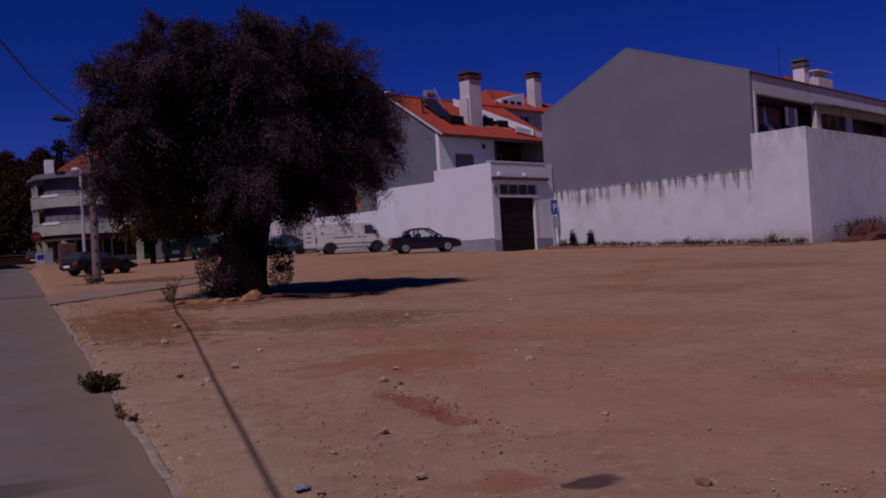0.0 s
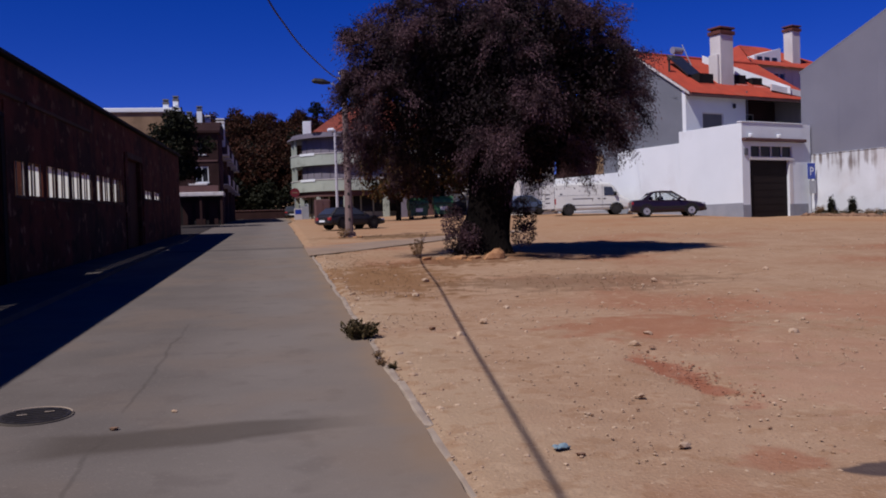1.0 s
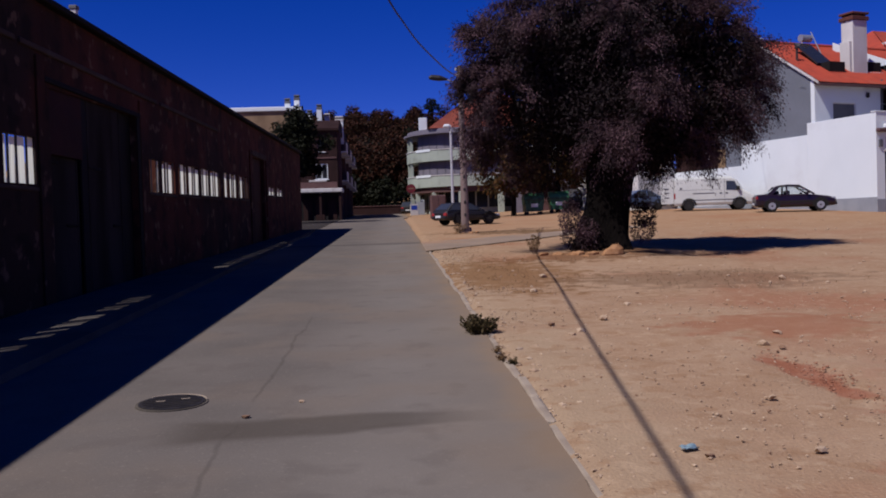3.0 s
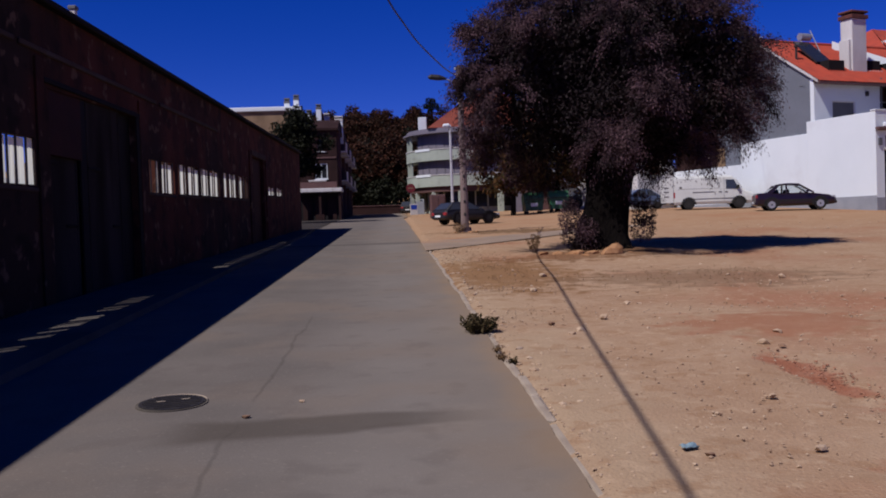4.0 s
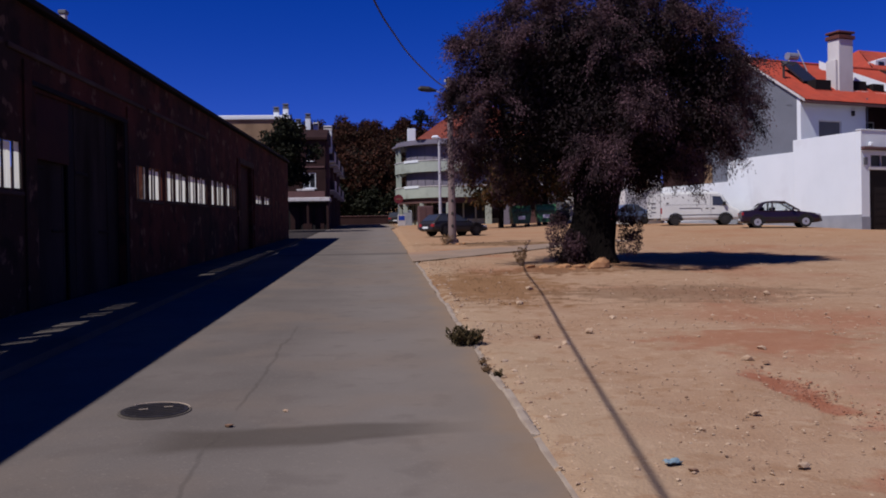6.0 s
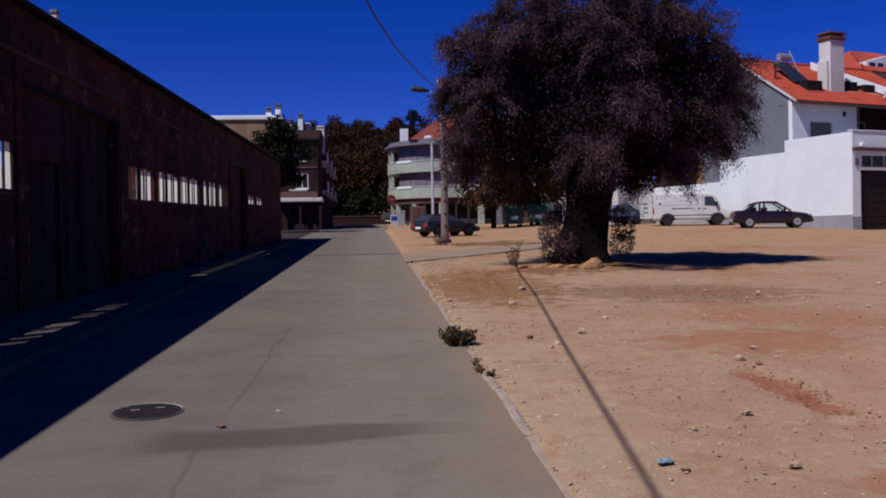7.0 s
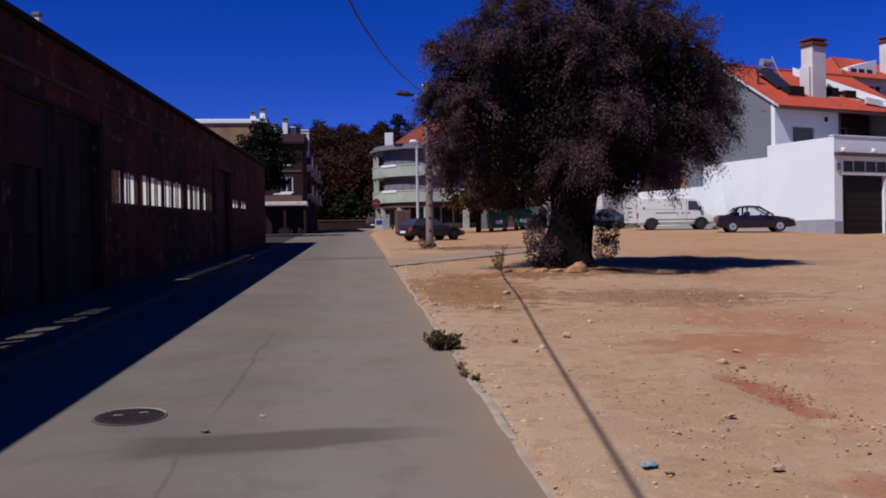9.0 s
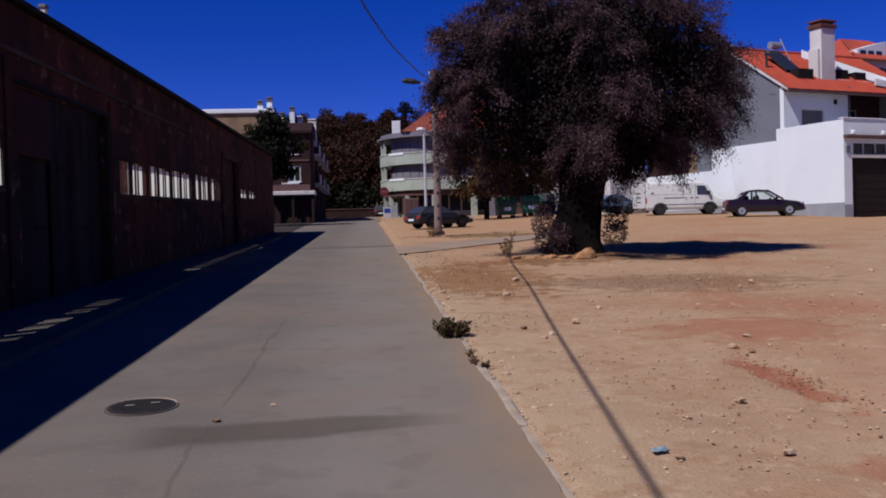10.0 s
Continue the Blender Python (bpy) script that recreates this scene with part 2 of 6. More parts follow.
DIRT, ASPHALT = make_dirt(), make_asphalt()
KERB = surface("kerb_concrete", (0.321, 0.264, 0.205), (0.254, 0.200, 0.151), 3.0, 0.9, 40.0, 0.4)
PAVING = surface("grey_pavement_concrete", (0.1078, 0.0952, 0.0826), (0.0826, 0.0728, 0.0630), 1.0, 0.9, 30.0, 0.3, spec=0.0)
# Grey paving darkened to hold the shadow that lies over the square.
DARK_PAVING = surface("shadow_dark_paving", (0.043, 0.037, 0.034), (0.030, 0.026, 0.024), 0.5, 0.9, 30.0, 0.3, spec=0.08)
PLASTER_OLD = make_grimy_plaster()
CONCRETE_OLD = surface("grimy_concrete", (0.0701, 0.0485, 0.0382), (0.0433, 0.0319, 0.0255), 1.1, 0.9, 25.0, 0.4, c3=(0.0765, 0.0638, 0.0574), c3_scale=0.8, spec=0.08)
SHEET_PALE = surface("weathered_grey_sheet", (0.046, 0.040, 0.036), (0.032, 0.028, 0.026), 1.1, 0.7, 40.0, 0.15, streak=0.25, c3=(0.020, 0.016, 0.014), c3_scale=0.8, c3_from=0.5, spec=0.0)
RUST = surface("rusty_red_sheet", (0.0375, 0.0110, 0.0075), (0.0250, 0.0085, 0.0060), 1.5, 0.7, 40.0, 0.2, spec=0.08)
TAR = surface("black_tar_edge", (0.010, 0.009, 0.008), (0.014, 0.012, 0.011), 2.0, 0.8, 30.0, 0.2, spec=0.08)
WHITE = surface("white_wall_paint", (0.65, 0.695, 0.715), (0.62, 0.665, 0.685), 0.6, 0.8, 35.0, 0.12, c3=(0.56, 0.585, 0.60), c3_scale=0.4, c3_from=0.58)
WHITE_DULL = surface("weathered_white_paint", (0.558, 0.541, 0.525), (0.476, 0.459, 0.443), 1.2, 0.85, 35.0, 0.2, streak=0.4, c3=(0.295, 0.262, 0.246), c3_scale=1.1, c3_from=0.60)
GREY_SKIRT = surface("grey_plinth_paint", (0.255, 0.270, 0.300), (0.217, 0.232, 0.262), 1.5, 0.8, 35.0, 0.15)
GREY_GABLE = surface("grey_sheet_cladding", (0.163, 0.167, 0.201), (0.144, 0.148, 0.182), 0.5, 0.75, 20.0, 0.08, c3=(0.170, 0.175, 0.210), c3_scale=0.3, c3_from=0.6)
GREY_GABLE_PALE = surface("pale_grey_render", (0.136, 0.148, 0.176), (0.121, 0.133, 0.156), 0.6, 0.8, 20.0, 0.1, c3=(0.109, 0.117, 0.136), c3_scale=0.5, c3_from=0.6)
STAINED = make_stained_wall("stained_white_wall", 5.4, 0.9)
STAINED_TALL = make_stained_wall("damp_white_wall", 7.5, 0.25)
TILES = make_tiles()
TILES_DARK = surface("weathered_roof_tiles", (0.24, 0.050, 0.026), (0.17, 0.038, 0.022), 1.4, 0.85, 22.0, 0.4, depth=0.02)
BRICK_CAP = surface("dark_brick_cap", (0.1100, 0.0303, 0.0193), (0.0715, 0.0220, 0.0165), 3.0, 0.85, 30.0, 0.3)
# Maroon paint, darkened so it also carries the shade of walls in recesses.
MAROON = surface("maroon_paint_and_shade", (0.096, 0.045, 0.042), (0.078, 0.036, 0.033), 1.0, 0.8, 30.0, 0.1)
# Violet shade tone of the balcony, painted lighter to lift the recess.
BALCONY_WALL = surface("violet_balcony_shade_paint", (0.30, 0.17, 0.22), (0.24, 0.13, 0.17), 1.0, 0.8, 30.0, 0.1)
RIM = surface("dull_dark_wheel_steel", (0.030, 0.029, 0.029), (0.022, 0.021, 0.021), 3.0, 0.6, 40.0, 0.1, spec=0.1)
# Near-black that stands in for the shade inside gaps, recesses and rooms.
DARK = surface("interior_shade_black", (0.012, 0.011, 0.011), (0.018, 0.016, 0.016), 1.0, 0.8, 20.0, 0.1, spec=0.08)
SHUTTER = surface("dark_grey_shutter", (0.10, 0.10, 0.11), (0.085, 0.085, 0.095), 1.5, 0.6, 30.0, 0.1)
GARAGE = surface("black_brown_garage_steel", (0.014, 0.009, 0.009), (0.011, 0.007, 0.007), 1.2, 0.7, 30.0, 0.1, spec=0.15)
MINT = surface("pale_green_paint", (0.335, 0.375, 0.318), (0.285, 0.322, 0.275), 0.9, 0.8, 30.0, 0.15, c3=(0.23, 0.245, 0.205), c3_scale=0.9, c3_from=0.56)
AWNING = surface("grey_violet_sun_blind", (0.160, 0.144, 0.176), (0.132, 0.120, 0.148), 0.7, 0.8, 30.0, 0.1, streak=0.3)
BROWN_WALL = surface("brown_render", (0.034, 0.018, 0.017), (0.026, 0.014, 0.013), 0.8, 0.85, 30.0, 0.2, c3=(0.020, 0.011, 0.010), c3_scale=0.5, spec=0.08)
TAN_WALL = surface("tan_render", (0.27, 0.185, 0.115), (0.21, 0.145, 0.09), 0.8, 0.85, 30.0, 0.2, c3=(0.15, 0.10, 0.065), c3_scale=0.4, c3_from=0.58, spec=0.0)
METAL = surface("galvanised_metal", (0.42, 0.43, 0.45), (0.34, 0.35, 0.37), 3.0, 0.45, 40.0, 0.1, metal=0.6)
POLE_GREY = surface("pale_lamp_post_paint", (0.440, 0.440, 0.464), (0.384, 0.384, 0.400), 2.0, 0.5, 40.0, 0.1)
POLE_WOOD = surface("weathered_pole_concrete", (0.20, 0.145, 0.135), (0.145, 0.10, 0.092), 2.0, 0.9, 40.0, 0.4, streak=0.25)
IRON = surface("cast_iron", (0.021, 0.018, 0.018), (0.033, 0.028, 0.025), 8.0, 0.6, 60.0, 0.3, metal=0.3)
RUBBER = surface("black_rubber", (0.018, 0.018, 0.018), (0.025, 0.024, 0.023), 6.0, 0.8, 60.0, 0.1, spec=0.06)
CABLE = surface("black_cable_sheath", (0.02, 0.02, 0.022), (0.03, 0.03, 0.03), 6.0, 0.6, 60.0, 0.05)
BARK = surface("grey_brown_bark", (0.0066, 0.0048, 0.0042), (0.0036, 0.0027, 0.0024), 3.0, 0.95, 18.0, 0.9, depth=0.05, streak=0.3, spec=0.08)
ROCK = surface("limestone_rock", (0.36, 0.20, 0.105), (0.25, 0.125, 0.06), 5.0, 0.9, 40.0, 0.5, spec=0.0)
PEBBLE = surface("pale_pebbles", (0.46, 0.35, 0.25), (0.30, 0.20, 0.13), 1.7, 0.9, 50.0, 0.3, spec=0.0)
DARK_CLOD = surface("dark_earth_clods", (0.225, 0.131, 0.079), (0.165, 0.094, 0.056), 3.0, 0.95, 40.0, 0.4)
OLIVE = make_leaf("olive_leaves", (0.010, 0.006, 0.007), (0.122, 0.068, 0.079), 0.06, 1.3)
# Darker copy of the olive leaf; paints the shade inside the crown.
OLIVE_INNER = make_leaf("shade_dark_olive_leaves", (0.007, 0.0045, 0.005), (0.020, 0.0125, 0.014), 0.04)
WEED_LEAF = make_leaf("weed_leaves", (0.024, 0.022, 0.009), (0.085, 0.062, 0.030))
DRY_LEAF = make_leaf("dry_weed_stalks", (0.26, 0.165, 0.085), (0.13, 0.078, 0.040))
WOODS_LEAF = make_leaf("hill_wood_leaves", (0.010, 0.008, 0.004), (0.058, 0.020, 0.010), 0.12)
DARK_LEAF = make_leaf("dark_evergreen_leaves", (0.0065, 0.0078, 0.0039), (0.0143, 0.0163, 0.0072), 0.1)
AUTUMN_LEAF = make_leaf("brown_green_leaves", (0.022, 0.022, 0.008), (0.085, 0.038, 0.012), 0.15)
GLASS_DARK = make_glass("dark_window_glass", (0.02, 0.022, 0.026))
GLASS_CLEAR = make_glass("clear_car_glass", (0.80, 0.84, 0.84), 0.02)
GLASS_CLEAR.node_tree.nodes["Principled BSDF"].inputs["Transmission Weight"].default_value = 1.0
GLASS_CLEAR.node_tree.nodes["Principled BSDF"].inputs["IOR"].default_value = 1.12
GLASS_CAR = make_glass("car_glass", (0.035, 0.04, 0.05))


def make_fibreglass():
    """White translucent sheet that lets daylight through."""
    m = surface("white_translucent_sheet", (0.78, 0.76, 0.72), (0.66, 0.64, 0.60), 2.5, 0.6, 30.0, 0.1)
    n, ln = m.node_tree.nodes, m.node_tree.links
    tr, ms = n.new("ShaderNodeBsdfTranslucent"), n.new("ShaderNodeMixShader")
    tr.inputs["Color"].default_value = (0.72, 0.75, 0.66, 1)
    ms.inputs[0].default_value = 0.88
    ln.new(n["Principled BSDF"].outputs[0], ms.inputs[1])
    ln.new(tr.outputs[0], ms.inputs[2])
    ln.new(ms.outputs[0], n["Material Output"].inputs["Surface"])
    return m


FIBRE = make_fibreglass()


# ---- shape helpers ----
def part(name, bm, material, parent=None, label=""):
    """Link a bmesh as one mesh object, under a parent if given."""
    me = bpy.data.meshes.new(name)
    bm.to_mesh(me)
    bm.free()
    me.materials.append(material)
    ob = new(name, me)
    if parent is not None:
        ob.parent = parent
    return tagged(ob, label)


def empty(name, m, label, category, group="", kind=""):
    ob = new(name)
    ob.empty_display_size = 0.2
    ob.matrix_basis = m
    return tagged(ob, label, category, group, kind)


def box(bm, x0, x1, y0, y1, z0, z1, bevel=0.0):
    """A box between two corners, its edges rounded off by bevel."""
    r = bmesh.ops.create_cube(bm, size=1.0)
    vs = r["verts"]
    bmesh.ops.scale(bm, vec=(x1 - x0, y1 - y0, z1 - z0), verts=vs)
    bmesh.ops.translate(bm, vec=((x0 + x1) / 2, (y0 + y1) / 2, (z0 + z1) / 2), verts=vs)
    if bevel:
        es = list({e for v in vs for e in v.link_edges})
        bmesh.ops.bevel(bm, geom=es, offset=bevel, segments=1, affect="EDGES", profile=0.5)
    return bm


def boxed(*a, **k):
    return box(bmesh.new(), *a, **k)


def prism(points, y0, y1, axis="y"):
    """A polygon in the x-z plane (or y-z, x-y) drawn out between two places on the remaining axis."""
    bm = bmesh.new()
    turn = {"y": lambda a, b, c: (a, c, b), "x": lambda a, b, c: (c, a, b), "z": lambda a, b, c: (a, b, c)}[axis]
    lo = [bm.verts.new(turn(a, b, y0)) for a, b in points]
    hi = [bm.verts.new(turn(a, b, y1)) for a, b in points]
    bm.faces.new(lo), bm.faces.new(hi[::-1])
    for i in range(len(points)):
        j = (i + 1) % len(points)
        bm.faces.new((lo[i], hi[i], hi[j], lo[j]))
    bmesh.ops.recalc_face_normals(bm, faces=bm.faces)
    return bm


def tube(bm, path, radii, sides=8, cap=True):
    """A tapered tube along a path of points."""
    rings = []
    pts = [Vector(p) for p in path]
    for i, p in enumerate(pts):
        d = (pts[min(i + 1, len(pts) - 1)] - pts[max(i - 1, 0)]).normalized()
        u = d.cross(Vector((0, 0, 1)) if abs(d.z) < 0.9 else Vector((1, 0, 0))).normalized()
        w = d.cross(u)
        r = radii[i] if isinstance(radii, (list, tuple)) else radii
        rings.append([bm.verts.new(p + r * (math.cos(2 * math.pi * k / sides) * u + math.sin(2 * math.pi * k / sides) * w)) for k in range(sides)])
    for a, b in zip(rings, rings[1:]):
        for k in range(sides):
            bm.faces.new((a[k], a[(k + 1) % sides], b[(k + 1) % sides], b[k]))
    if cap:
        bm.faces.new(rings[0][::-1]), bm.faces.new(rings[-1])
    return bm


def quad_slab(pts, inwards):
    """A thin slab on four points, its thickness towards inwards."""
    bm = bmesh.new()
    a = [bm.verts.new(p) for p in pts]
    b = [bm.verts.new(Vector(p) + Vector(inwards)) for p in pts]
    bm.faces.new(a), bm.faces.new(b[::-1])
    for i in range(4):
        j = (i + 1) % 4
        bm.faces.new((a[i], b[i], b[j], a[j]))
    bmesh.ops.recalc_face_normals(bm, faces=bm.faces)
    return bm


def smooth(ob):
    for p in ob.data.polygons:
        p.use_smooth = True
    return ob


def panel(length, height, thick, openings, slope=0.0, top_slope=0.0):
    """A wall along x from 0 to length, face at y=0 and back at y=thick, with openings (x0, x1, z0, z1) that go right through.
    slope lifts the openings along x, top_slope the head of the wall."""
    bm = bmesh.new()
    xs = sorted({0.0, length, *[v for o in openings for v in o[:2]]})
    zs = sorted({0.0, height, *[v for o in openings for v in o[2:]]})

    def solid(i, k):
        if not (0 <= i < len(xs) - 1 and 0 <= k < len(zs) - 1):
            return False
        cx, cz = (xs[i] + xs[i + 1]) / 2, (zs[k] + zs[k + 1]) / 2
        return not any(o[0] < cx < o[1] and o[2] < cz < o[3] for o in openings)

    def v(x, y, z):
        return bm.verts.new((x, y, z + (top_slope if z >= height - 1e-6 else slope if z > 0 else 0.0) * x))

    for i in range(len(xs) - 1):
        for k in range(len(zs) - 1):
            if not solid(i, k):
                continue
            x0, x1, z0, z1 = xs[i], xs[i + 1], zs[k], zs[k + 1]
            bm.faces.new((v(x0, 0, z0), v(x1, 0, z0), v(x1, 0, z1), v(x0, 0, z1)))
            bm.faces.new((v(x1, thick, z0), v(x0, thick, z0), v(x0, thick, z1), v(x1, thick, z1)))
            if not solid(i - 1, k):
                bm.faces.new((v(x0, thick, z0), v(x0, 0, z0), v(x0, 0, z1), v(x0, thick, z1)))
            if not solid(i + 1, k):
                bm.faces.new((v(x1, 0, z0), v(x1, thick, z0), v(x1, thick, z1), v(x1, 0, z1)))
            if not solid(i, k - 1):
                bm.faces.new((v(x0, thick, z0), v(x1, thick, z0), v(x1, 0, z0), v(x0, 0, z0)))
            if not solid(i, k + 1):
                bm.faces.new((v(x0, 0, z1), v(x1, 0, z1), v(x1, thick, z1), v(x0, thick, z1)))
    bmesh.ops.remove_doubles(bm, verts=bm.verts, dist=1e-5)
    return bm


def leaves(name, centres, sizes, per, leaf, material, parent=None, droop=0.5, width=0.3, seed=1, label="", inside=0.55):
    """A crown: round each centre a clump of small leaves, most of them near the clump's skin."""
    rng = np.random.default_rng(seed)
    sizes = np.asarray(sizes, float)
    count = np.maximum(3, (per * (sizes / np.median(sizes)) ** 2).astype(int))
    n = int(count.sum())
    c = np.repeat(np.asarray(centres, float), count, 0)
    r = np.repeat(sizes, count)[:, None]
    d = rng.normal(size=(n, 3))
    d /= np.linalg.norm(d, axis=1)[:, None]
    p = c + d * r * (inside + (1.12 - inside) * rng.random((n, 1)) ** 0.7)
    axis = d * 0.6 + rng.normal(size=(n, 3)) * 0.7 + np.array([0, 0, -droop])
    axis /= np.linalg.norm(axis, axis=1)[:, None]
    side = np.cross(axis, rng.normal(size=(n, 3)))
    side /= np.linalg.norm(side, axis=1)[:, None] + 1e-9
    ln = leaf * (0.6 + 0.8 * rng.random((n, 1)))
    a, b = axis * ln, side * ln * width * 0.5
    v = np.stack([p - a * 0.5, p + b, p + a * 0.5, p - b], 1).reshape(-1, 3)
    return quad_cloud(name, v, material, parent, label)


def sprays(name, starts, ways, lengths, per, leaf, material, parent=None, droop=0.6, width=0.3, spread=0.10, seed=1, label=""):
    """Hanging leafy twigs: from each start a spray runs its way, bends down, and carries leaves along it."""
    rng = np.random.default_rng(seed)
    starts, ways, lengths = np.asarray(starts, float), np.asarray(ways, float), np.asarray(lengths, float)
    n = len(starts) * per
    c, d, r = np.repeat(starts, per, 0), np.repeat(ways, per, 0), np.repeat(lengths, per)[:, None]
    t = rng.random((n, 1)) ** 0.75
    down = np.array([[0, 0, -1.0]])
    p = c + d * r * t + down * droop * r * t * t + rng.normal(size=(n, 3)) * spread * (0.35 + t)
    axis = d + down * 2 * droop * t + rng.normal(size=(n, 3)) * 0.42
    axis /= np.linalg.norm(axis, axis=1)[:, None]
    side = np.cross(axis, rng.normal(size=(n, 3)))
    side /= np.linalg.norm(side, axis=1)[:, None] + 1e-9
    ln = leaf * (0.6 + 0.8 * rng.random((n, 1)))
    a, b = axis * ln, side * ln * width * 0.5
    v = np.stack([p - a * 0.5, p + b, p + a * 0.5, p - b], 1).reshape(-1, 3)
    return quad_cloud(name, v, material, parent, label)


def quad_cloud(name, v, material, parent=None, label=""):
    """One mesh of separate four-cornered leaves."""
    n = len(v) // 4
    me = bpy.data.meshes.new(name)
    me.vertices.add(len(v))
    me.vertices.foreach_set("co", v.astype(np.float32).ravel())
    me.loops.add(len(v))
    me.loops.foreach_set("vertex_index", np.arange(len(v), dtype=np.int32))
    me.polygons.add(n)
    me.polygons.foreach_set("loop_start", np.arange(0, len(v), 4, dtype=np.int32))
    me.polygons.foreach_set("loop_total", np.full(n, 4, dtype=np.int32))
    me.update(calc_edges=True)
    me.materials.append(material)
    ob = new(name, me)
    if parent is not None:
        ob.parent = parent
    return tagged(ob, label)


def ground_z(y):
    """The lot and the road climb gently away from the eye."""
    if y < 5:
        return 0.0
    if y < 60:
        return 0.04 * (y - 5)
    if y < 100:
        return 2.2 + 0.03 * (y - 60)
    return 3.4


def ease(v, a, b):
    t = max(0.0, min(1.0, (v - a) / (b - a)))
    return t * t * (3 - 2 * t)


def lot_z(x, y):
    """The back of the lot swells up towards the parked cars."""
    return ground_z(y) + 0.2 * ease(x, 8, 15) * (1 - ease(x, 23.5, 28)) * ease(y, 36, 50)


def hill_z(x, y):
    k = max(0.0, min(1.0, (y - 112) / 70)) * max(0.0, min(1.0, (34 - x) / 20))
    return lot_z(x, y) + 12.0 * k * k * (3 - 2 * k)


# ---- ground, road, kerb ----
def spread(*runs):
    """Grid lines: runs of (start, end, step)."""
    out = []
    for a, b, s in runs:
        out += list(np.arange(a, b, s))
    return out + [runs[-1][1]]


def build_ground():
    xs = spread((-700, -100, 100), (-100, -20, 10), (-20, 0.9, 2.5), (0.9, 9.0, 0.13), (9.0, 20, 0.6), (20, 60, 4), (60, 140, 10), (140, 700, 80))
    ys = spread((-200, 0, 20), (0, 3, 1), (3, 13, 0.13), (13, 30, 0.35), (30, 60, 2), (60, 112, 4), (112, 200, 8), (200, 1400, 120))
    verts, faces = [], []
    for y in ys:
        for x in xs:
            z = hill_z(x, y)
            if x > 1.2 and 2 < y < 60:
                k = min(1.0, (x - 1.2) / 0.8)
                p = Vector((x, y, 0))
                z += k * (0.05 * noise.noise(p * 0.5) + 0.018 * noise.noise(p * 2.3) + 0.010 * noise.noise(p * 6.1))
                # the worn rut with its crumbling rim
                rut = math.exp(-(((x - 4.0 - 0.25 * (y - 8.6) * 0.1) / 0.28) ** 2 + ((y - 8.5) / 1.2) ** 2))
                z -= 0.05 * rut * k
                # earth heaped round the old tree
                z += 0.22 * math.exp(-(((x - 5.8) / 1.5) ** 2 + ((y - 25.0) / 1.5) ** 2))
            elif x <= 1.2:
                z -= 0.05
            verts.append((x, y, z))
    w = len(xs)
    for j in range(len(ys) - 1):
        for i in range(w - 1):
            a = j * w + i
            faces.append((a, a + 1, a + w + 1, a + w))
    me = bpy.data.meshes.new("ground")
    me.from_pydata(verts, [], faces)
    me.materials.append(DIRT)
    ob = smooth(new("ground", me))
    return tagged(ob, "bare orange-brown dirt lot with red patches and stones", "ground", kind="structure")


build_ground()


def strip(name, left, right, ys, lift, material, label, category, thick=0.0):
    """A sheet that follows the climb of the land, between two edges given as functions of y."""
    bm = bmesh.new()
    rows = [[bm.verts.new((e, y, ground_z(y) + lift)) for e in (left(y), (left(y) + right(y)) / 2, right(y))] for y in ys]
    for a, b in zip(rows, rows[1:]):
        for k in range(2):
            bm.faces.new((a[k], a[k + 1], b[k + 1], b[k]))
    if thick:
        r = bmesh.ops.extrude_face_region(bm, geom=bm.faces[:])
        bmesh.ops.translate(bm, vec=(0, 0, -thick), verts=[g for g in r["geom"] if isinstance(g, bmesh.types.BMVert)])
        bmesh.ops.recalc_face_normals(bm, faces=bm.faces)
    return tagged(part(name, bm, material), label, category, kind="structure")


LINES = [-60, -20, 0, 2.5] + [4 + 0.25 * v for v in range(65)] + [float(v) for v in range(21, 61)] + [70, 80, 90, 100]


def road_right(y):
    return 1.15 - 0.006 * max(0.0, y - 14) + 0.05 * noise.noise(Vector((3.3, y * 0.45, 0))) + 0.03 * noise.noise(Vector((8.1, y * 1.9, 0))) + (0.9 if y > 75 else 0)


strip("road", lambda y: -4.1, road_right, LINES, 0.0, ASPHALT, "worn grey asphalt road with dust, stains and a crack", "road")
strip("square", lambda y: -16.0, lambda y: -4.1, [48.4, 55, 60, 70, 80, 90, 100], 0.02, DARK_PAVING, "paving below the apartment block, painted dark for the shadow on it", "pavement")
strip("pavement", lambda y: -6.6 + 0.037 * y, lambda y: -4.1, [v for v in LINES if v < 49], 0.10, PAVING, "grimy concrete pavement along the warehouse", "pavement", 0.25)


def build_lane():
    bm = bmesh.new()
    edge = [((1.0, 28.4), (1.0, 33.6)), ((2.6, 30.2), (2.4, 34.4)), ((4.6, 32.8), (4.2, 36.0)), ((7.5, 36.4), (7.0, 38.6)), ((11.5, 40.6), (11.0, 41.8))]
    rows = [[bm.verts.new((x, y, ground_z(y) + 0.028)) for x, y in ((a[0], a[1]), ((a[0] + b[0]) / 2, (a[1] + b[1]) / 2), b)] for a, b in edge]
    for a, b in zip(rows, rows[1:]):
        for k in range(2):
            bm.faces.new((a[k], b[k], b[k + 1], a[k + 1]))
    m = surface("dusty_lane_asphalt", (0.257, 0.187, 0.129), (0.218, 0.160, 0.109), 0.8, 0.9, 50.0, 0.3, c3=(0.296, 0.179, 0.101), c3_scale=0.5, c3_from=0.52)
    return tagged(part("road_branch", bm, m), "dusty asphalt lane branching off across the dirt lot", "road", kind="structure")


build_lane()


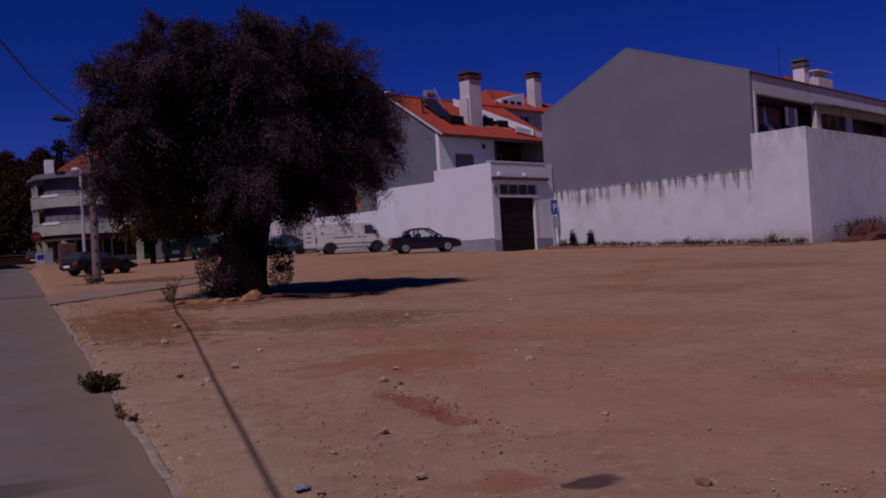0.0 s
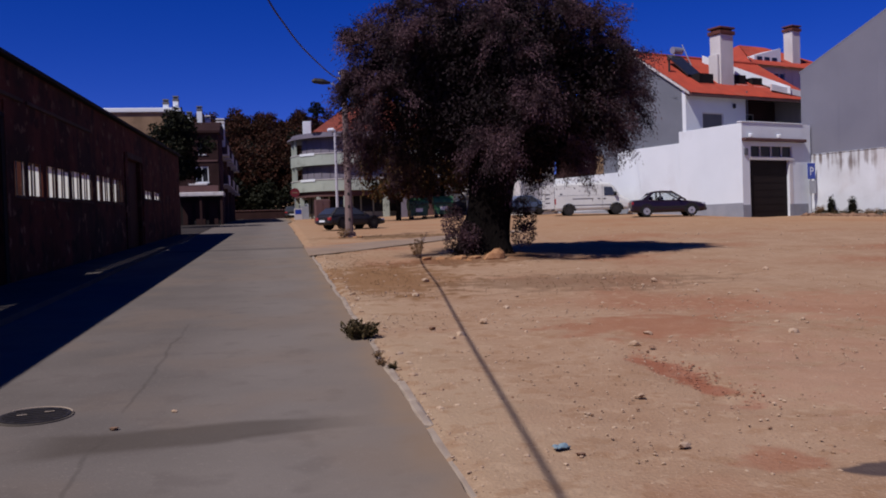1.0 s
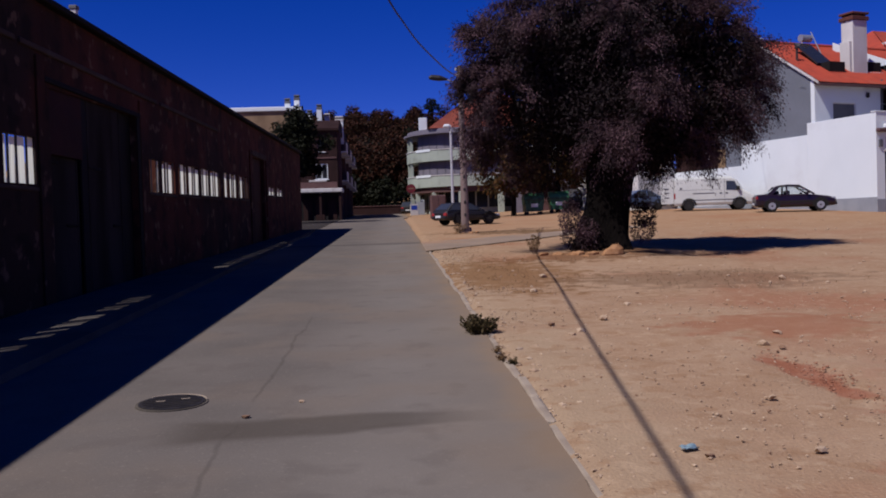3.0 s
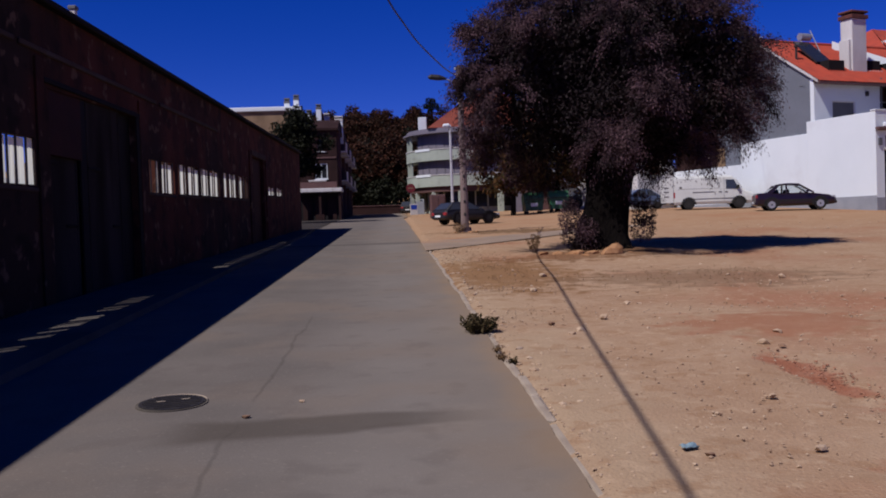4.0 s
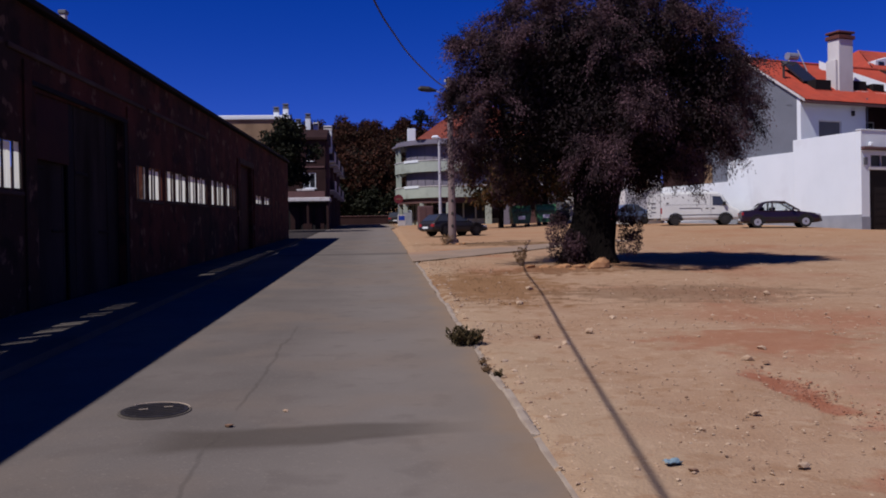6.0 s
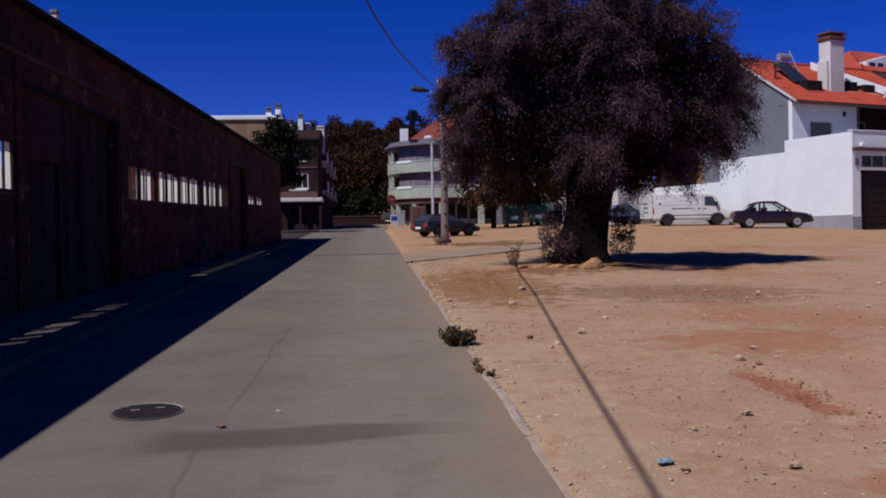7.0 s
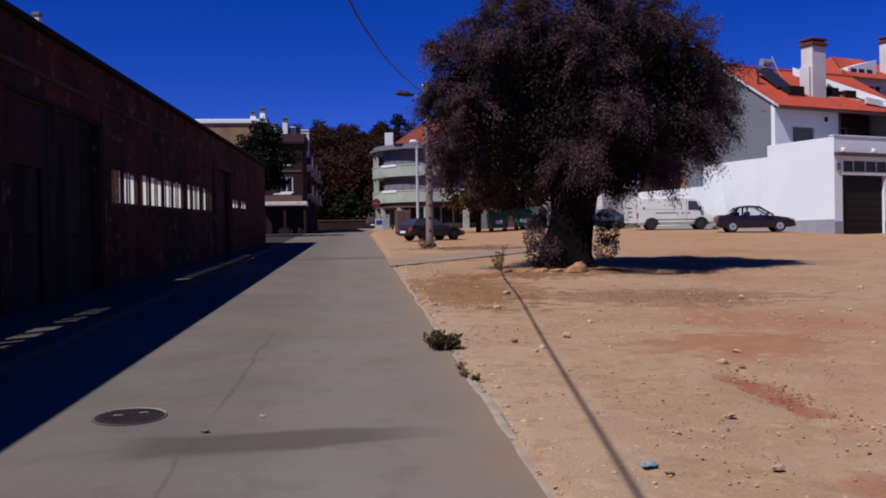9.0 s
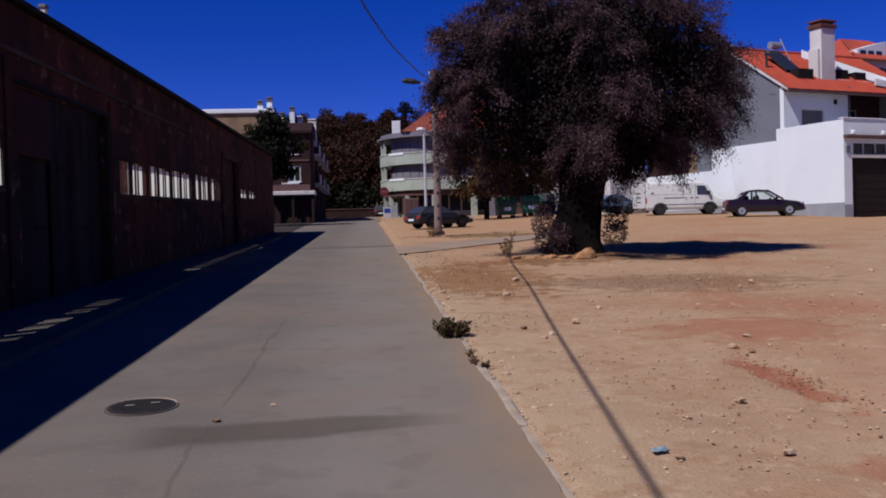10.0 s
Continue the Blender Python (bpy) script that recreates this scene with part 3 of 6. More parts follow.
def build_kerb():
    kerb = empty("kerb", pose(0, 0, 0), "pale concrete kerb stones flush with the dirt", "kerb", kind="structure")
    rng = random.Random(4)
    shapes = []
    for i in range(4):
        bm = boxed(-0.05, 0.05, -0.42, 0.42, -0.2, 0.0, bevel=0.022)
        for v in bm.verts:
            v.co += Vector((rng.uniform(-0.007, 0.007), rng.uniform(-0.015, 0.015), rng.uniform(-0.004, 0.004)))
        me = bpy.data.meshes.new("kerb_stone")
        bm.to_mesh(me), bm.free()
        me.materials.append(KERB)
        shapes.append(me)
    y = 3.2
    while y < 29:
        ob = new("kerb_stone", shapes[rng.randrange(4)])
        ob.parent = kerb
        sink = rng.uniform(-0.006, 0.003) if 6.9 < y < 9.7 else rng.choice((-0.012, -0.025, -0.035, -0.03))
        ob.matrix_basis = pose(road_right(y) + 0.055, y, ground_z(y) + sink + 0.01, 2.3, rng.uniform(-0.6, 0.6), rng.uniform(-0.5, 0.5))
        y += 0.88


# ---- the long roofless warehouse ----
def build_warehouse():
    y0, y1, base = -24.0, 48.3, -0.3
    x_at = -6.636 + 0.037 * y0
    wh = empty("warehouse", pose(x_at, y0, 0, 0, 0, 90 - 2.12), "long grimy brown warehouse with barred windows and sheet doors", "warehouse")
    # local x runs along the road from y0, local y points away from the road
    slope, z_sill, top_z, win_h = 0.0204, 2.30, 5.80, 0.80
    groups = [(4.5, 7.3), (7.9, 10.4), (10.9, 13.2), (13.65, 15.9), (22.3, 24.5), (24.85, 27.05), (27.35, 29.75), (30.25, 32.3), (32.75, 34.35), (38.7, 40.4), (40.9, 42.6)]
    sill = lambda y: z_sill + slope * y
    ops = []
    for a, b in groups:
        far = a > 38
        z0 = sill(y0) - base + (0.2 if far else 0)
        ops.append((a - y0, b - y0, z0, z0 + (0.34 if far else win_h)))
    ops.append((16.55 - y0, 21.35 - y0, 0.0, 4.0 + slope * (y0 - 19) - base + 0.42))
    ops.append((35.5 - y0, 37.9 - y0, 0.0, 4.25 + slope * (y0 - 37) - base + 0.42))
    bm = panel(y1 - y0, top_z - base, 0.14, ops, slope=slope, top_slope=0.0)
    bmesh.ops.translate(bm, vec=(0, 0, base), verts=bm.verts)
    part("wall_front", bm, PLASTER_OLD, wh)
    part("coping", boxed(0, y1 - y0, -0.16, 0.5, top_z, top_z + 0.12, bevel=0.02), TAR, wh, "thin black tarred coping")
    for a, b in ((y0, 15.2), (15.4, 23.0), (23.3, 29.6)):
        bm = boxed(a - y0, b - y0, -0.05, -0.001, 4.90, 5.0, bevel=0.015)
        for v in bm.verts:
            v.co.z += 0.002 * (v.co.x + y0)
        part("string_course", bm, CONCRETE_OLD, wh, "broken concrete string course")
    for y in (3.6, 16.15, 21.75, 34.9, 38.3):
        part("pilaster", boxed(y - y0 - 0.16, y - y0 + 0.16, -0.045, -0.001, base, 4.85, bevel=0.01), PLASTER_OLD, wh)
    # the big sheet-metal door set back in its opening: two leaves, a rusty upper panel, and black sheets painted for
    # the shaded gaps
    top = 4.42
    for a, b, m, d, tag in ((16.4, 18.12, SHEET_PALE, 0.145, "dark grimy sheet-metal door leaf"), (18.43, 20.45, SHEET_PALE, 0.075, "grey weathered sheet-metal door leaf"), (18.13, 18.42, DARK, 0.06, "black strip painted for the shaded gap between the door leaves"), (20.47, 21.6, DARK, 0.155, "black sheet painted for the shaded gap beside the door leaves")):
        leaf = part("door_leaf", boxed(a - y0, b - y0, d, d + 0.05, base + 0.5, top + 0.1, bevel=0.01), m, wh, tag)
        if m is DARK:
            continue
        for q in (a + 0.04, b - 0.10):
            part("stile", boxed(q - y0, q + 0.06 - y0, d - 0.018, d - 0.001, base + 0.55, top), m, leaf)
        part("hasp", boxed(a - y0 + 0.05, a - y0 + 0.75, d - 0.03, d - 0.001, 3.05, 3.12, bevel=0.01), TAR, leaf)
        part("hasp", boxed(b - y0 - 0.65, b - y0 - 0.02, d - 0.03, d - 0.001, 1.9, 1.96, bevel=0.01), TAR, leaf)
    # Added lining; blocks light and view through the door opening.
    part("door_lining", boxed(16.3 - y0, 21.65 - y0, 0.22, 0.26, base, top + 0.14), DARK, wh, "added black lining that shuts light out behind the door")
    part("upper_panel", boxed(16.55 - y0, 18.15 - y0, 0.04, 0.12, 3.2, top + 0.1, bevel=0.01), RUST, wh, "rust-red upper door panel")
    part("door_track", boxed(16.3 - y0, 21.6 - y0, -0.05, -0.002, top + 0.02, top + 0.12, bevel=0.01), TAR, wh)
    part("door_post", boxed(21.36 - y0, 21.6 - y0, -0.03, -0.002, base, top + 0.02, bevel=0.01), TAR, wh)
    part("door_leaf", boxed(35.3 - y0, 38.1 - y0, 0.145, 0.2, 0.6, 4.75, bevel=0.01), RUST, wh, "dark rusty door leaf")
    part("lintel", boxed(35.2 - y0, 38.2 - y0, -0.05, -0.001, 4.68, 4.9, bevel=0.02), CONCRETE_OLD, wh)
    # window bars, mullions and white sheets
    rng = random.Random(15)
    for a, b in groups:
        far = a > 38
        zm = sill((a + b) / 2) + (0.2 if far else 0)
        hh = 0.34 if far else win_h
        win = part("window", boxed(a - y0 - 0.06, b - y0 + 0.06, -0.03, 0.1, zm - 0.10, zm - 0.03, bevel=0.012), CONCRETE_OLD, wh, "barred warehouse window with white sheeting")
        x, wide = a, False
        while x < b - 0.12:
            w = min(rng.uniform(0.20, 0.30) if 13 < a < 16 else rng.uniform(0.28, 0.46) if wide else rng.uniform(0.12, 0.2), b - x)
            kind = rng.random()
            if kind < (0.45 if a < 13 else 0.86 if a < 16 else 0.8):
                lean = rng.uniform(-0.03, 0.03)
                zt = zm + hh + rng.uniform(-0.07, 0.02)
                bm = bmesh.new()
                cols = [[bm.verts.new((x - y0 + 0.02 + (w - 0.04) * k / 4 + lean * q, 0.035 + 0.008 * math.sin(k * 2.2 + x), zm - 0.04 + (zt - zm + 0.04) * q)) for q in (0, 1)] for k in range(5)]
                for ca, cb in zip(cols, cols[1:]):
                    bm.faces.new((ca[0], cb[0], cb[1], ca[1]))
                part("sheet", bm, FIBRE, win, "white translucent sheet")
            elif kind < 0.86:
                part("board", boxed(x - y0, x + w * 0.5 - y0, 0.03, 0.045, zm - 0.04, zm + hh * 0.9), RUST, win)
            part("bar", boxed(x + w - y0, x + w + 0.07 - y0, 0.012, 0.026, zm - 0.06, zm + hh + 0.05), IRON, win)
            x += w + rng.uniform(0.07, 0.12)
            wide = not wide
        if not far:
            xm = a + (b - a) * 0.42
            part("mullion", boxed(xm - y0 - 0.13, xm - y0 + 0.13, 0.004, 0.02, zm - 0.06, zm + hh + 0.06), PLASTER_OLD, win)
    # end walls and back wall close the shell
    part("wall_end", boxed(y1 - y0, y1 - y0 + 0.35, 0.0, 15.0, -0.3, 5.8), PLASTER_OLD, wh)
    part("wall_back", boxed(0, y1 - y0, 15.0, 15.35, -0.3, 5.0), WHITE_DULL, wh)
    part("wall_rear_end", boxed(-0.35, 0.0, 0.0, 15.35, -0.3, 5.0), PLASTER_OLD, wh)
    ch = part("chimney", boxed(33.3 - y0, 33.52 - y0, 5.72, 5.94, 0.5, 9.95, bevel=0.02), WHITE_DULL, wh, "slim pale flue rising behind the warehouse wall")
    part("cap_top", boxed(33.26 - y0, 33.56 - y0, 5.68, 5.98, 9.952, 10.1, bevel=0.03), SHUTTER, ch)
    return wh


build_warehouse()
# ---- the white house with the garage ----
KX, KY = 26.4, 48.2
HOUSE = pose(KX, KY, 0, 0, 0, 20)


def ribs(bm, x0, x1, lo, hi, step=0.24, rise=0.045):
    """A tiled slope between the line lo (y, z) and the line hi (y, z), with rounded tile ribs that run up it."""
    n = max(2, int((x1 - x0) / step))
    rows = 7
    out = []
    d = Vector((0, hi[0] - lo[0], hi[1] - lo[1]))
    nrm = Vector((0, -d.z, d.y)).normalized()
    if nrm.z < 0:
        nrm = -nrm
    for j in range(rows + 1):
        t = j / rows
        row = []
        for i in range(n * 4 + 1):
            x = x0 + (x1 - x0) * i / (n * 4)
            h = rise * (0.5 + 0.5 * math.cos(2 * math.pi * i / 4)) + 0.02 * noise.noise(Vector((x * 1.3, t * 5, 0)))
            p = Vector((x, lo[0], lo[1])) + d * t + nrm * h
            row.append(bm.verts.new(p))
        out.append(row)
    for a, b in zip(out, out[1:]):
        for i in range(len(a) - 1):
            bm.faces.new((a[i], a[i + 1], b[i + 1], b[i]))
    return bm


def chimney(parent, x0, x1, y0, y1, z0, z1, material=None, cap=BRICK_CAP, e=0.10):
    material = material or WHITE_DULL
    ch = part("chimney", boxed(x0, x1, y0, y1, z0, z1, bevel=0.02), material, parent, "weathered white chimney stack with a dark brick cap")
    part("cap_course", boxed(x0 - e, x1 + e, y0 - e, y1 + e, z1 + 0.002, z1 + 0.24, bevel=0.02), cap, ch)
    part("cap_vent", boxed(x0 + 0.06, x1 - 0.06, y0 + 0.06, y1 - 0.06, z1 + 0.24, z1 + 0.36), DARK, ch)
    part("cap_top", boxed(x0 - e, x1 + e, y0 - e, y1 + e, z1 + 0.36, z1 + 0.5, bevel=0.03), cap, ch)
    return ch


def window_unit(parent, x0, x1, z0, z1, y, frame_mat, pane_mat, label="", sill=True, bars=1):
    """A window set in a wall that faces -y: frame, panes and a sill."""
    w = part("window", boxed(x0, x1, y + 0.10, y + 0.13, z0, z1), pane_mat, parent, label)
    f = bmesh.new()
    for a, b, c, d in ((x0, x1, z0, z0 + 0.07), (x0, x1, z1 - 0.07, z1), (x0, x0 + 0.07, z0 + 0.07, z1 - 0.07), (x1 - 0.07, x1, z0 + 0.07, z1 - 0.07)):
        box(f, a, b, y + 0.05, y + 0.10, c, d)
    for k in range(bars):
        xm = x0 + (x1 - x0) * (k + 1) / (bars + 1)
        box(f, xm - 0.035, xm + 0.035, y + 0.05, y + 0.10, z0 + 0.07, z1 - 0.07)
    part("frame", f, frame_mat, w)
    if sill:
        part("sill", boxed(x0 - 0.08, x1 + 0.08, y - 0.08, y + 0.05, z0 - 0.08, z0, bevel=0.01), WHITE, w)
    return w


def build_white_house():
    h = empty("white_house", HOUSE, "white house with red tiled roof, grey gable and garage", "house")
    # garage front, turned to the lot
    bm = panel(5.96, 7.25, 0.3, [(0.62, 3.98, 1.7, 5.1), (0.72, 4.3, 5.28, 5.9)])
    part("garage_front_wall", bm, WHITE, h)
    door = part("garage_door", boxed(0.62, 3.98, 0.16, 0.2, 1.6, 5.1), GARAGE, h, "dark brown steel garage door")
    for z in np.arange(2.1, 5.0, 0.42):
        part("door_rib", boxed(0.64, 3.96, 0.145, 0.16, z, z + 0.05), GARAGE, door)
    part("door_head", boxed(0.5, 4.35, -0.06, 0.0, 5.08, 5.2, bevel=0.01), WHITE_DULL, h)
    tr = part("transom_window", boxed(0.72, 4.3, 0.14, 0.17, 5.28, 5.9), GLASS_DARK, h, "barred transom window above the garage")
    for x in (0.72, 1.55, 2.5, 3.4, 4.24):
        part("transom_bar", boxed(x, x + 0.06, 0.06, 0.14, 5.28, 5.9), WHITE_DULL, tr)
    part("transom_sill", boxed(0.6, 4.4, -0.05, 0.05, 5.19, 5.28, bevel=0.01), WHITE_DULL, tr)
    part("cornice", boxed(-0.05, 5.3, -0.28, 0.0, 6.16, 6.34, bevel=0.03), MAROON, h, "dark maroon cornice over the garage")
    for x in (0.45, 2.85):
        part("cornice_lamp", boxed(x, x + 0.28, -0.24, -0.04, 6.345, 6.6, bevel=0.05), WHITE, h)
    part("parapet_cap", boxed(-0.04, 5.2, -0.05, 0.33, 7.25, 7.31, bevel=0.01), WHITE, h)
    part("meter_box", boxed(0.16, 0.42, -0.08, -0.002, 5.35, 5.75, bevel=0.01), SHUTTER, h)
    part("plinth", boxed(-0.035, 0.62, -0.03, 0.0, 1.2, 2.5), GREY_SKIRT, h, "grey painted plinth")
    part("plinth", boxed(3.98, 5.6, -0.03, 0.0, 1.2, 2.5), GREY_SKIRT, h, "grey painted plinth")
    part("door_jamb", boxed(4.02, 4.3, -0.02, 0.0, 2.5, 5.05), WHITE_DULL, h)
    # garden wall that runs back from the garage, stepping down twice
    part("garden_wall", boxed(0.0, 0.3, 0.302, 4.93, 1.0, 7.2, bevel=0.012), WHITE, h, "tall white garden wall")
    part("garden_wall", boxed(0.0, 0.3, 4.932, 10.6, 1.0, 6.5, bevel=0.012), WHITE, h, "tall white garden wall")
    part("garden_wall", boxed(0.0, 0.3, 10.602, 24, 1.0, 5.1, bevel=0.012), WHITE, h, "low white garden wall")
    part("gate_post", boxed(0.02, 0.3, 12.2, 12.9, 5.1, 6.4, bevel=0.02), TAN_WALL, h)
    yard = part("yard_gate", boxed(0.08, 0.2, 12.902, 17.5, 5.0, 6.7, bevel=0.02), BROWN_WALL, h, "dark brown boarded yard gate")
    for z in (5.75, 6.0, 6.2):
        part("slat", boxed(0.04, 0.078, 13.6, 14.5, z, z + 0.05), WHITE_DULL, yard)
    part("plinth", boxed(-0.035, -0.001, 0.0, 24.0, 1.2, 2.62), GREY_SKIRT, h, "grey painted plinth")
    part("terrace", boxed(0.3, 5.9, 0.3, 4.38, 6.0, 6.2), WHITE_DULL, h)
    # main volume
    x0, x1, yf, yb = 0.12, 11.9, 4.4, 13.4
    ez, rz, ry = 10.05, 12.75, 9.15
    part("front_wall", panel_at(x0, yf, 0.0, x1 - x0, ez - 0.36, 0.3, [(1.42, 3.28, 7.3, 8.42), (5.3, 11.4, 6.2, 9.45)]), WHITE, h)
    bm = prism([(yf + 0.301, 0.0), (yb, 0.0), (yb, ez), (ry, rz), (yf + 0.301, ez - 0.14)], x0, x0 + 0.3, axis="x")
    part("gable_wall", bm, GREY_GABLE_PALE, h, "pale grey rendered gable")
    bm = prism([(yf + 0.301, 0.0), (yb, 0.0), (yb, ez), (ry, rz), (yf + 0.301, ez - 0.14)], x1 - 0.3, x1, axis="x")
    part("gable_wall", bm, WHITE_DULL, h)
    part("back_wall", boxed(x0 + 0.3, x1 - 0.3, yb - 0.3, yb, 0.0, ez), WHITE, h)
    window_unit(h, x0 + 1.42, x0 + 3.28, 7.3, 8.42, yf, WHITE_DULL, SHUTTER, "window with a lowered dark grey shutter", bars=0)
    # deep loggia, its shade painted in with dark maroon
    part("loggia_back", boxed(5.4, 11.6, 7.2, 7.3, 6.0, 9.8), MAROON, h, "loggia wall with its shade painted dark maroon")
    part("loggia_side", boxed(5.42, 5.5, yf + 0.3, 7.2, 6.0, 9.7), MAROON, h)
    part("loggia_floor", boxed(5.42, 11.52, yf + 0.3, 7.2, 6.0, 6.2), WHITE_DULL, h)
    for a, b in ((6.2, 7.0), (8.3, 9.3)):
        window_unit(h, a, b, 6.9, 8.9, 7.06, WHITE_DULL, GLASS_DARK, "glazed loggia door", sill=False, bars=0)
    part("wall_lamp", boxed(4.2, 4.38, yf - 0.18, yf, 8.75, 9.05, bevel=0.04), IRON, h)
    part("downpipe", tube(bmesh.new(), [(5.5, yf - 0.06, 6.2), (5.5, yf - 0.06, 9.9)], 0.05), SHUTTER, h)
    # roof
    bm = ribs(bmesh.new(), x0 - 0.12, x1 + 0.1, (yf - 0.5, ez - 0.55), (ry, rz + 0.1))
    ribs(bm, x0 - 0.12, x1 + 0.1, (yb + 0.5, ez - 0.2), (ry, rz + 0.1))
    smooth(part("tiled_roof", bm, TILES, h, "orange-red clay tiled roof"))
    part("soffit", prism([(yf - 0.5, ez - 0.76), (yf - 0.5, ez - 0.58), (yf - 0.002, ez - 0.28), (yf - 0.002, ez - 0.62)], x0 - 0.05, x1 + 0.05, axis="x"), MAROON, h)
    part("ridge_cap", tube(bmesh.new(), [(x0 - 0.1, ry, rz + 0.12), (x1 + 0.1, ry, rz + 0.12)], 0.12), TILES, h)
    part("barge_board", prism([(yf - 0.45, ez - 0.66), (ry, rz - 0.02), (ry, rz + 0.14), (yf - 0.45, ez - 0.50)], x0 - 0.16, x0 - 0.125, axis="x"), WHITE_DULL, h)
    chimney(h, 4.3, 5.5, 5.35, 6.25, 9.9, 13.7)
    part("chimney_flank", boxed(4.1, 4.298, 5.45, 6.2, 10.2, 12.4, bevel=0.02), WHITE_DULL, h)
    # white party parapet that steps over the roof, and solid black boxes painted for shaded roof recesses
    bm = quad_slab([(6.0, ry - 0.6, rz - 0.3), (9.6, yf - 0.15, ez - 0.15), (9.6, yf - 0.15, ez + 0.35), (6.0, ry - 0.6, rz + 0.25)], (0.3, 0.25, 0.0))
    part("party_parapet", bm, WHITE, h, "white sloping party parapet")
    bm = quad_slab([(8.2, yf + 0.2, ez + 0.1), (11.7, yf - 0.35, ez - 0.45), (11.7, yf - 0.35, ez - 0.05), (8.2, yf + 0.2, ez + 0.5)], (0.2, 0.3, 0.0))
    part("party_parapet", bm, WHITE, h, "white sloping party parapet")
    dormer = part("roof_shade_box", boxed(5.4, 6.9, 5.6, 7.6, 10.3, 11.2), DARK, h, "solid black box painted for a shaded roof recess")
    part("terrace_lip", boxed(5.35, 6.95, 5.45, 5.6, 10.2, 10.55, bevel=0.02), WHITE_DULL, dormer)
    dormer2 = part("roof_shade_box", boxed(7.5, 9.1, 5.6, 7.4, 10.3, 11.1), DARK, h, "solid black box painted for a shaded roof recess")
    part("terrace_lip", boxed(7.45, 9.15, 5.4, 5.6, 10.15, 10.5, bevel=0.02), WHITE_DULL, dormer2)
    dormer3 = part("roof_shade_box", boxed(2.3, 3.55, 5.3, 6.9, 10.2, 11.05), DARK, h, "solid black box painted for a shaded roof recess")
    part("terrace_lip", boxed(2.25, 3.56, 5.2, 5.3, 10.1, 10.4, bevel=0.02), TILES, dormer3)
    # solar water heater and roof vents
    heater = part("solar_panel", prism([(6.0, 10.95), (7.9, 12.55), (7.85, 12.65), (5.95, 11.05)], 2.0, 3.3, axis="x"), GLASS_DARK, h, "dark solar collector on the roof")
    part("water_tank", tube(bmesh.new(), [(2.7, 8.0, 13.0), (3.5, 8.0, 13.0)], 0.24, 12), METAL, heater, "small silver water tank")
    part("stand", tube(bmesh.new(), [(3.3, 7.6, 11.7), (3.5, 8.9, 13.2)], 0.04, 6), METAL, heater)
    part("stand", tube(bmesh.new(), [(3.6, 7.0, 11.5), (4.2, 8.6, 13.6)], 0.035, 6), METAL, heater)
    vent = part("roof_vent", tube(bmesh.new(), [(1.0, 6.6, 11.2), (1.0, 6.6, 12.0)], 0.07), IRON, h)
    part("vent_cap", tube(bmesh.new(), [(1.0, 6.6, 12.0), (1.0, 6.6, 12.12)], 0.14), IRON, vent)
    part("gable_flashing", boxed(x0 - 0.1, x0 + 0.6, ry - 0.1, ry + 0.9, rz + 0.2, rz + 0.36, bevel=0.05), WHITE, h)
    return h


def panel_at(x, y, z, *a):
    bm = panel(*a)
    bmesh.ops.translate(bm, vec=(x, y, z), verts=bm.verts)
    return bm


def hip_roof(x0, x1, y0, y1, z0, z1, inset):
    bm = bmesh.new()
    ym = (y0 + y1) / 2
    ribs(bm, x0, x1, (y0, z0), (ym, z1))
    ribs(bm, x0, x1, (y1, z0), (ym, z1))
    # pull the ends in to make the hips
    for v in bm.verts:
        t = min(1.0, max(0.0, (v.co.z - z0) / (z1 - z0)))
        u = (v.co.x - x0) / (x1 - x0)
        v.co.x = x0 + inset * t + u * (x1 - x0 - 2 * inset * t)
    a, b, c, d = [bm.verts.new(p) for p in ((x0, y0, z0), (x0, y1, z0), (x0 + inset, ym, z1), (x0 + inset, ym, z1 - 0.01))]
    bm.faces.new((a, b, c))
    a, b, c = [bm.verts.new(p) for p in ((x1, y0, z0), (x1, y1, z0), (x1 - inset, ym, z1))]
    bm.faces.new((a, c, b))
    bm.verts.remove(d)
    return bm


def build_second_house():
    h = empty("red_roofed_house", HOUSE @ pose(17.8, 14.6, 0), "white house with a red hipped roof and tall chimney", "house")
    part("wall", panel_at(0, 0, 0, 11.5, 14.3, 0.3, [(2.8, 4.2, 12.4, 13.7), (6.2, 7.6, 12.4, 13.7)]), WHITE_DULL, h)
    part("side_wall", boxed(0, 0.3, 0.3, 9.5, 0, 14.3), WHITE_DULL, h)
    part("side_wall", boxed(11.2, 11.5, 0.3, 9.5, 0, 14.3), WHITE_DULL, h)
    part("back_wall", boxed(0.3, 11.2, 9.2, 9.5, 0, 14.3), WHITE_DULL, h)
    for a in (2.8, 6.2):
        window_unit(h, a, a + 1.4, 12.4, 13.7, 0, WHITE, GLASS_DARK, "dark glazed window")
    smooth(part("tiled_roof", hip_roof(-0.5, 12.0, -0.6, 10.1, 14.1, 16.9, 4.6), TILES, h, "orange-red clay tiled hipped roof"))
    chimney(h, 5.9, 6.9, 0.6, 1.5, 14.2, 17.5)
    d = part("dormer", prism([(1.2, 14.6), (4.4, 14.6), (4.4, 15.9), (1.2, 15.1)], 0.6, 3.0), WHITE, h, "white dormer with dark panes")
    for x in (1.5, 2.4, 3.3):
        part("pane", boxed(x, x + 0.6, 0.57, 0.6, 14.75, 15.05), GLASS_DARK, d)
    return h


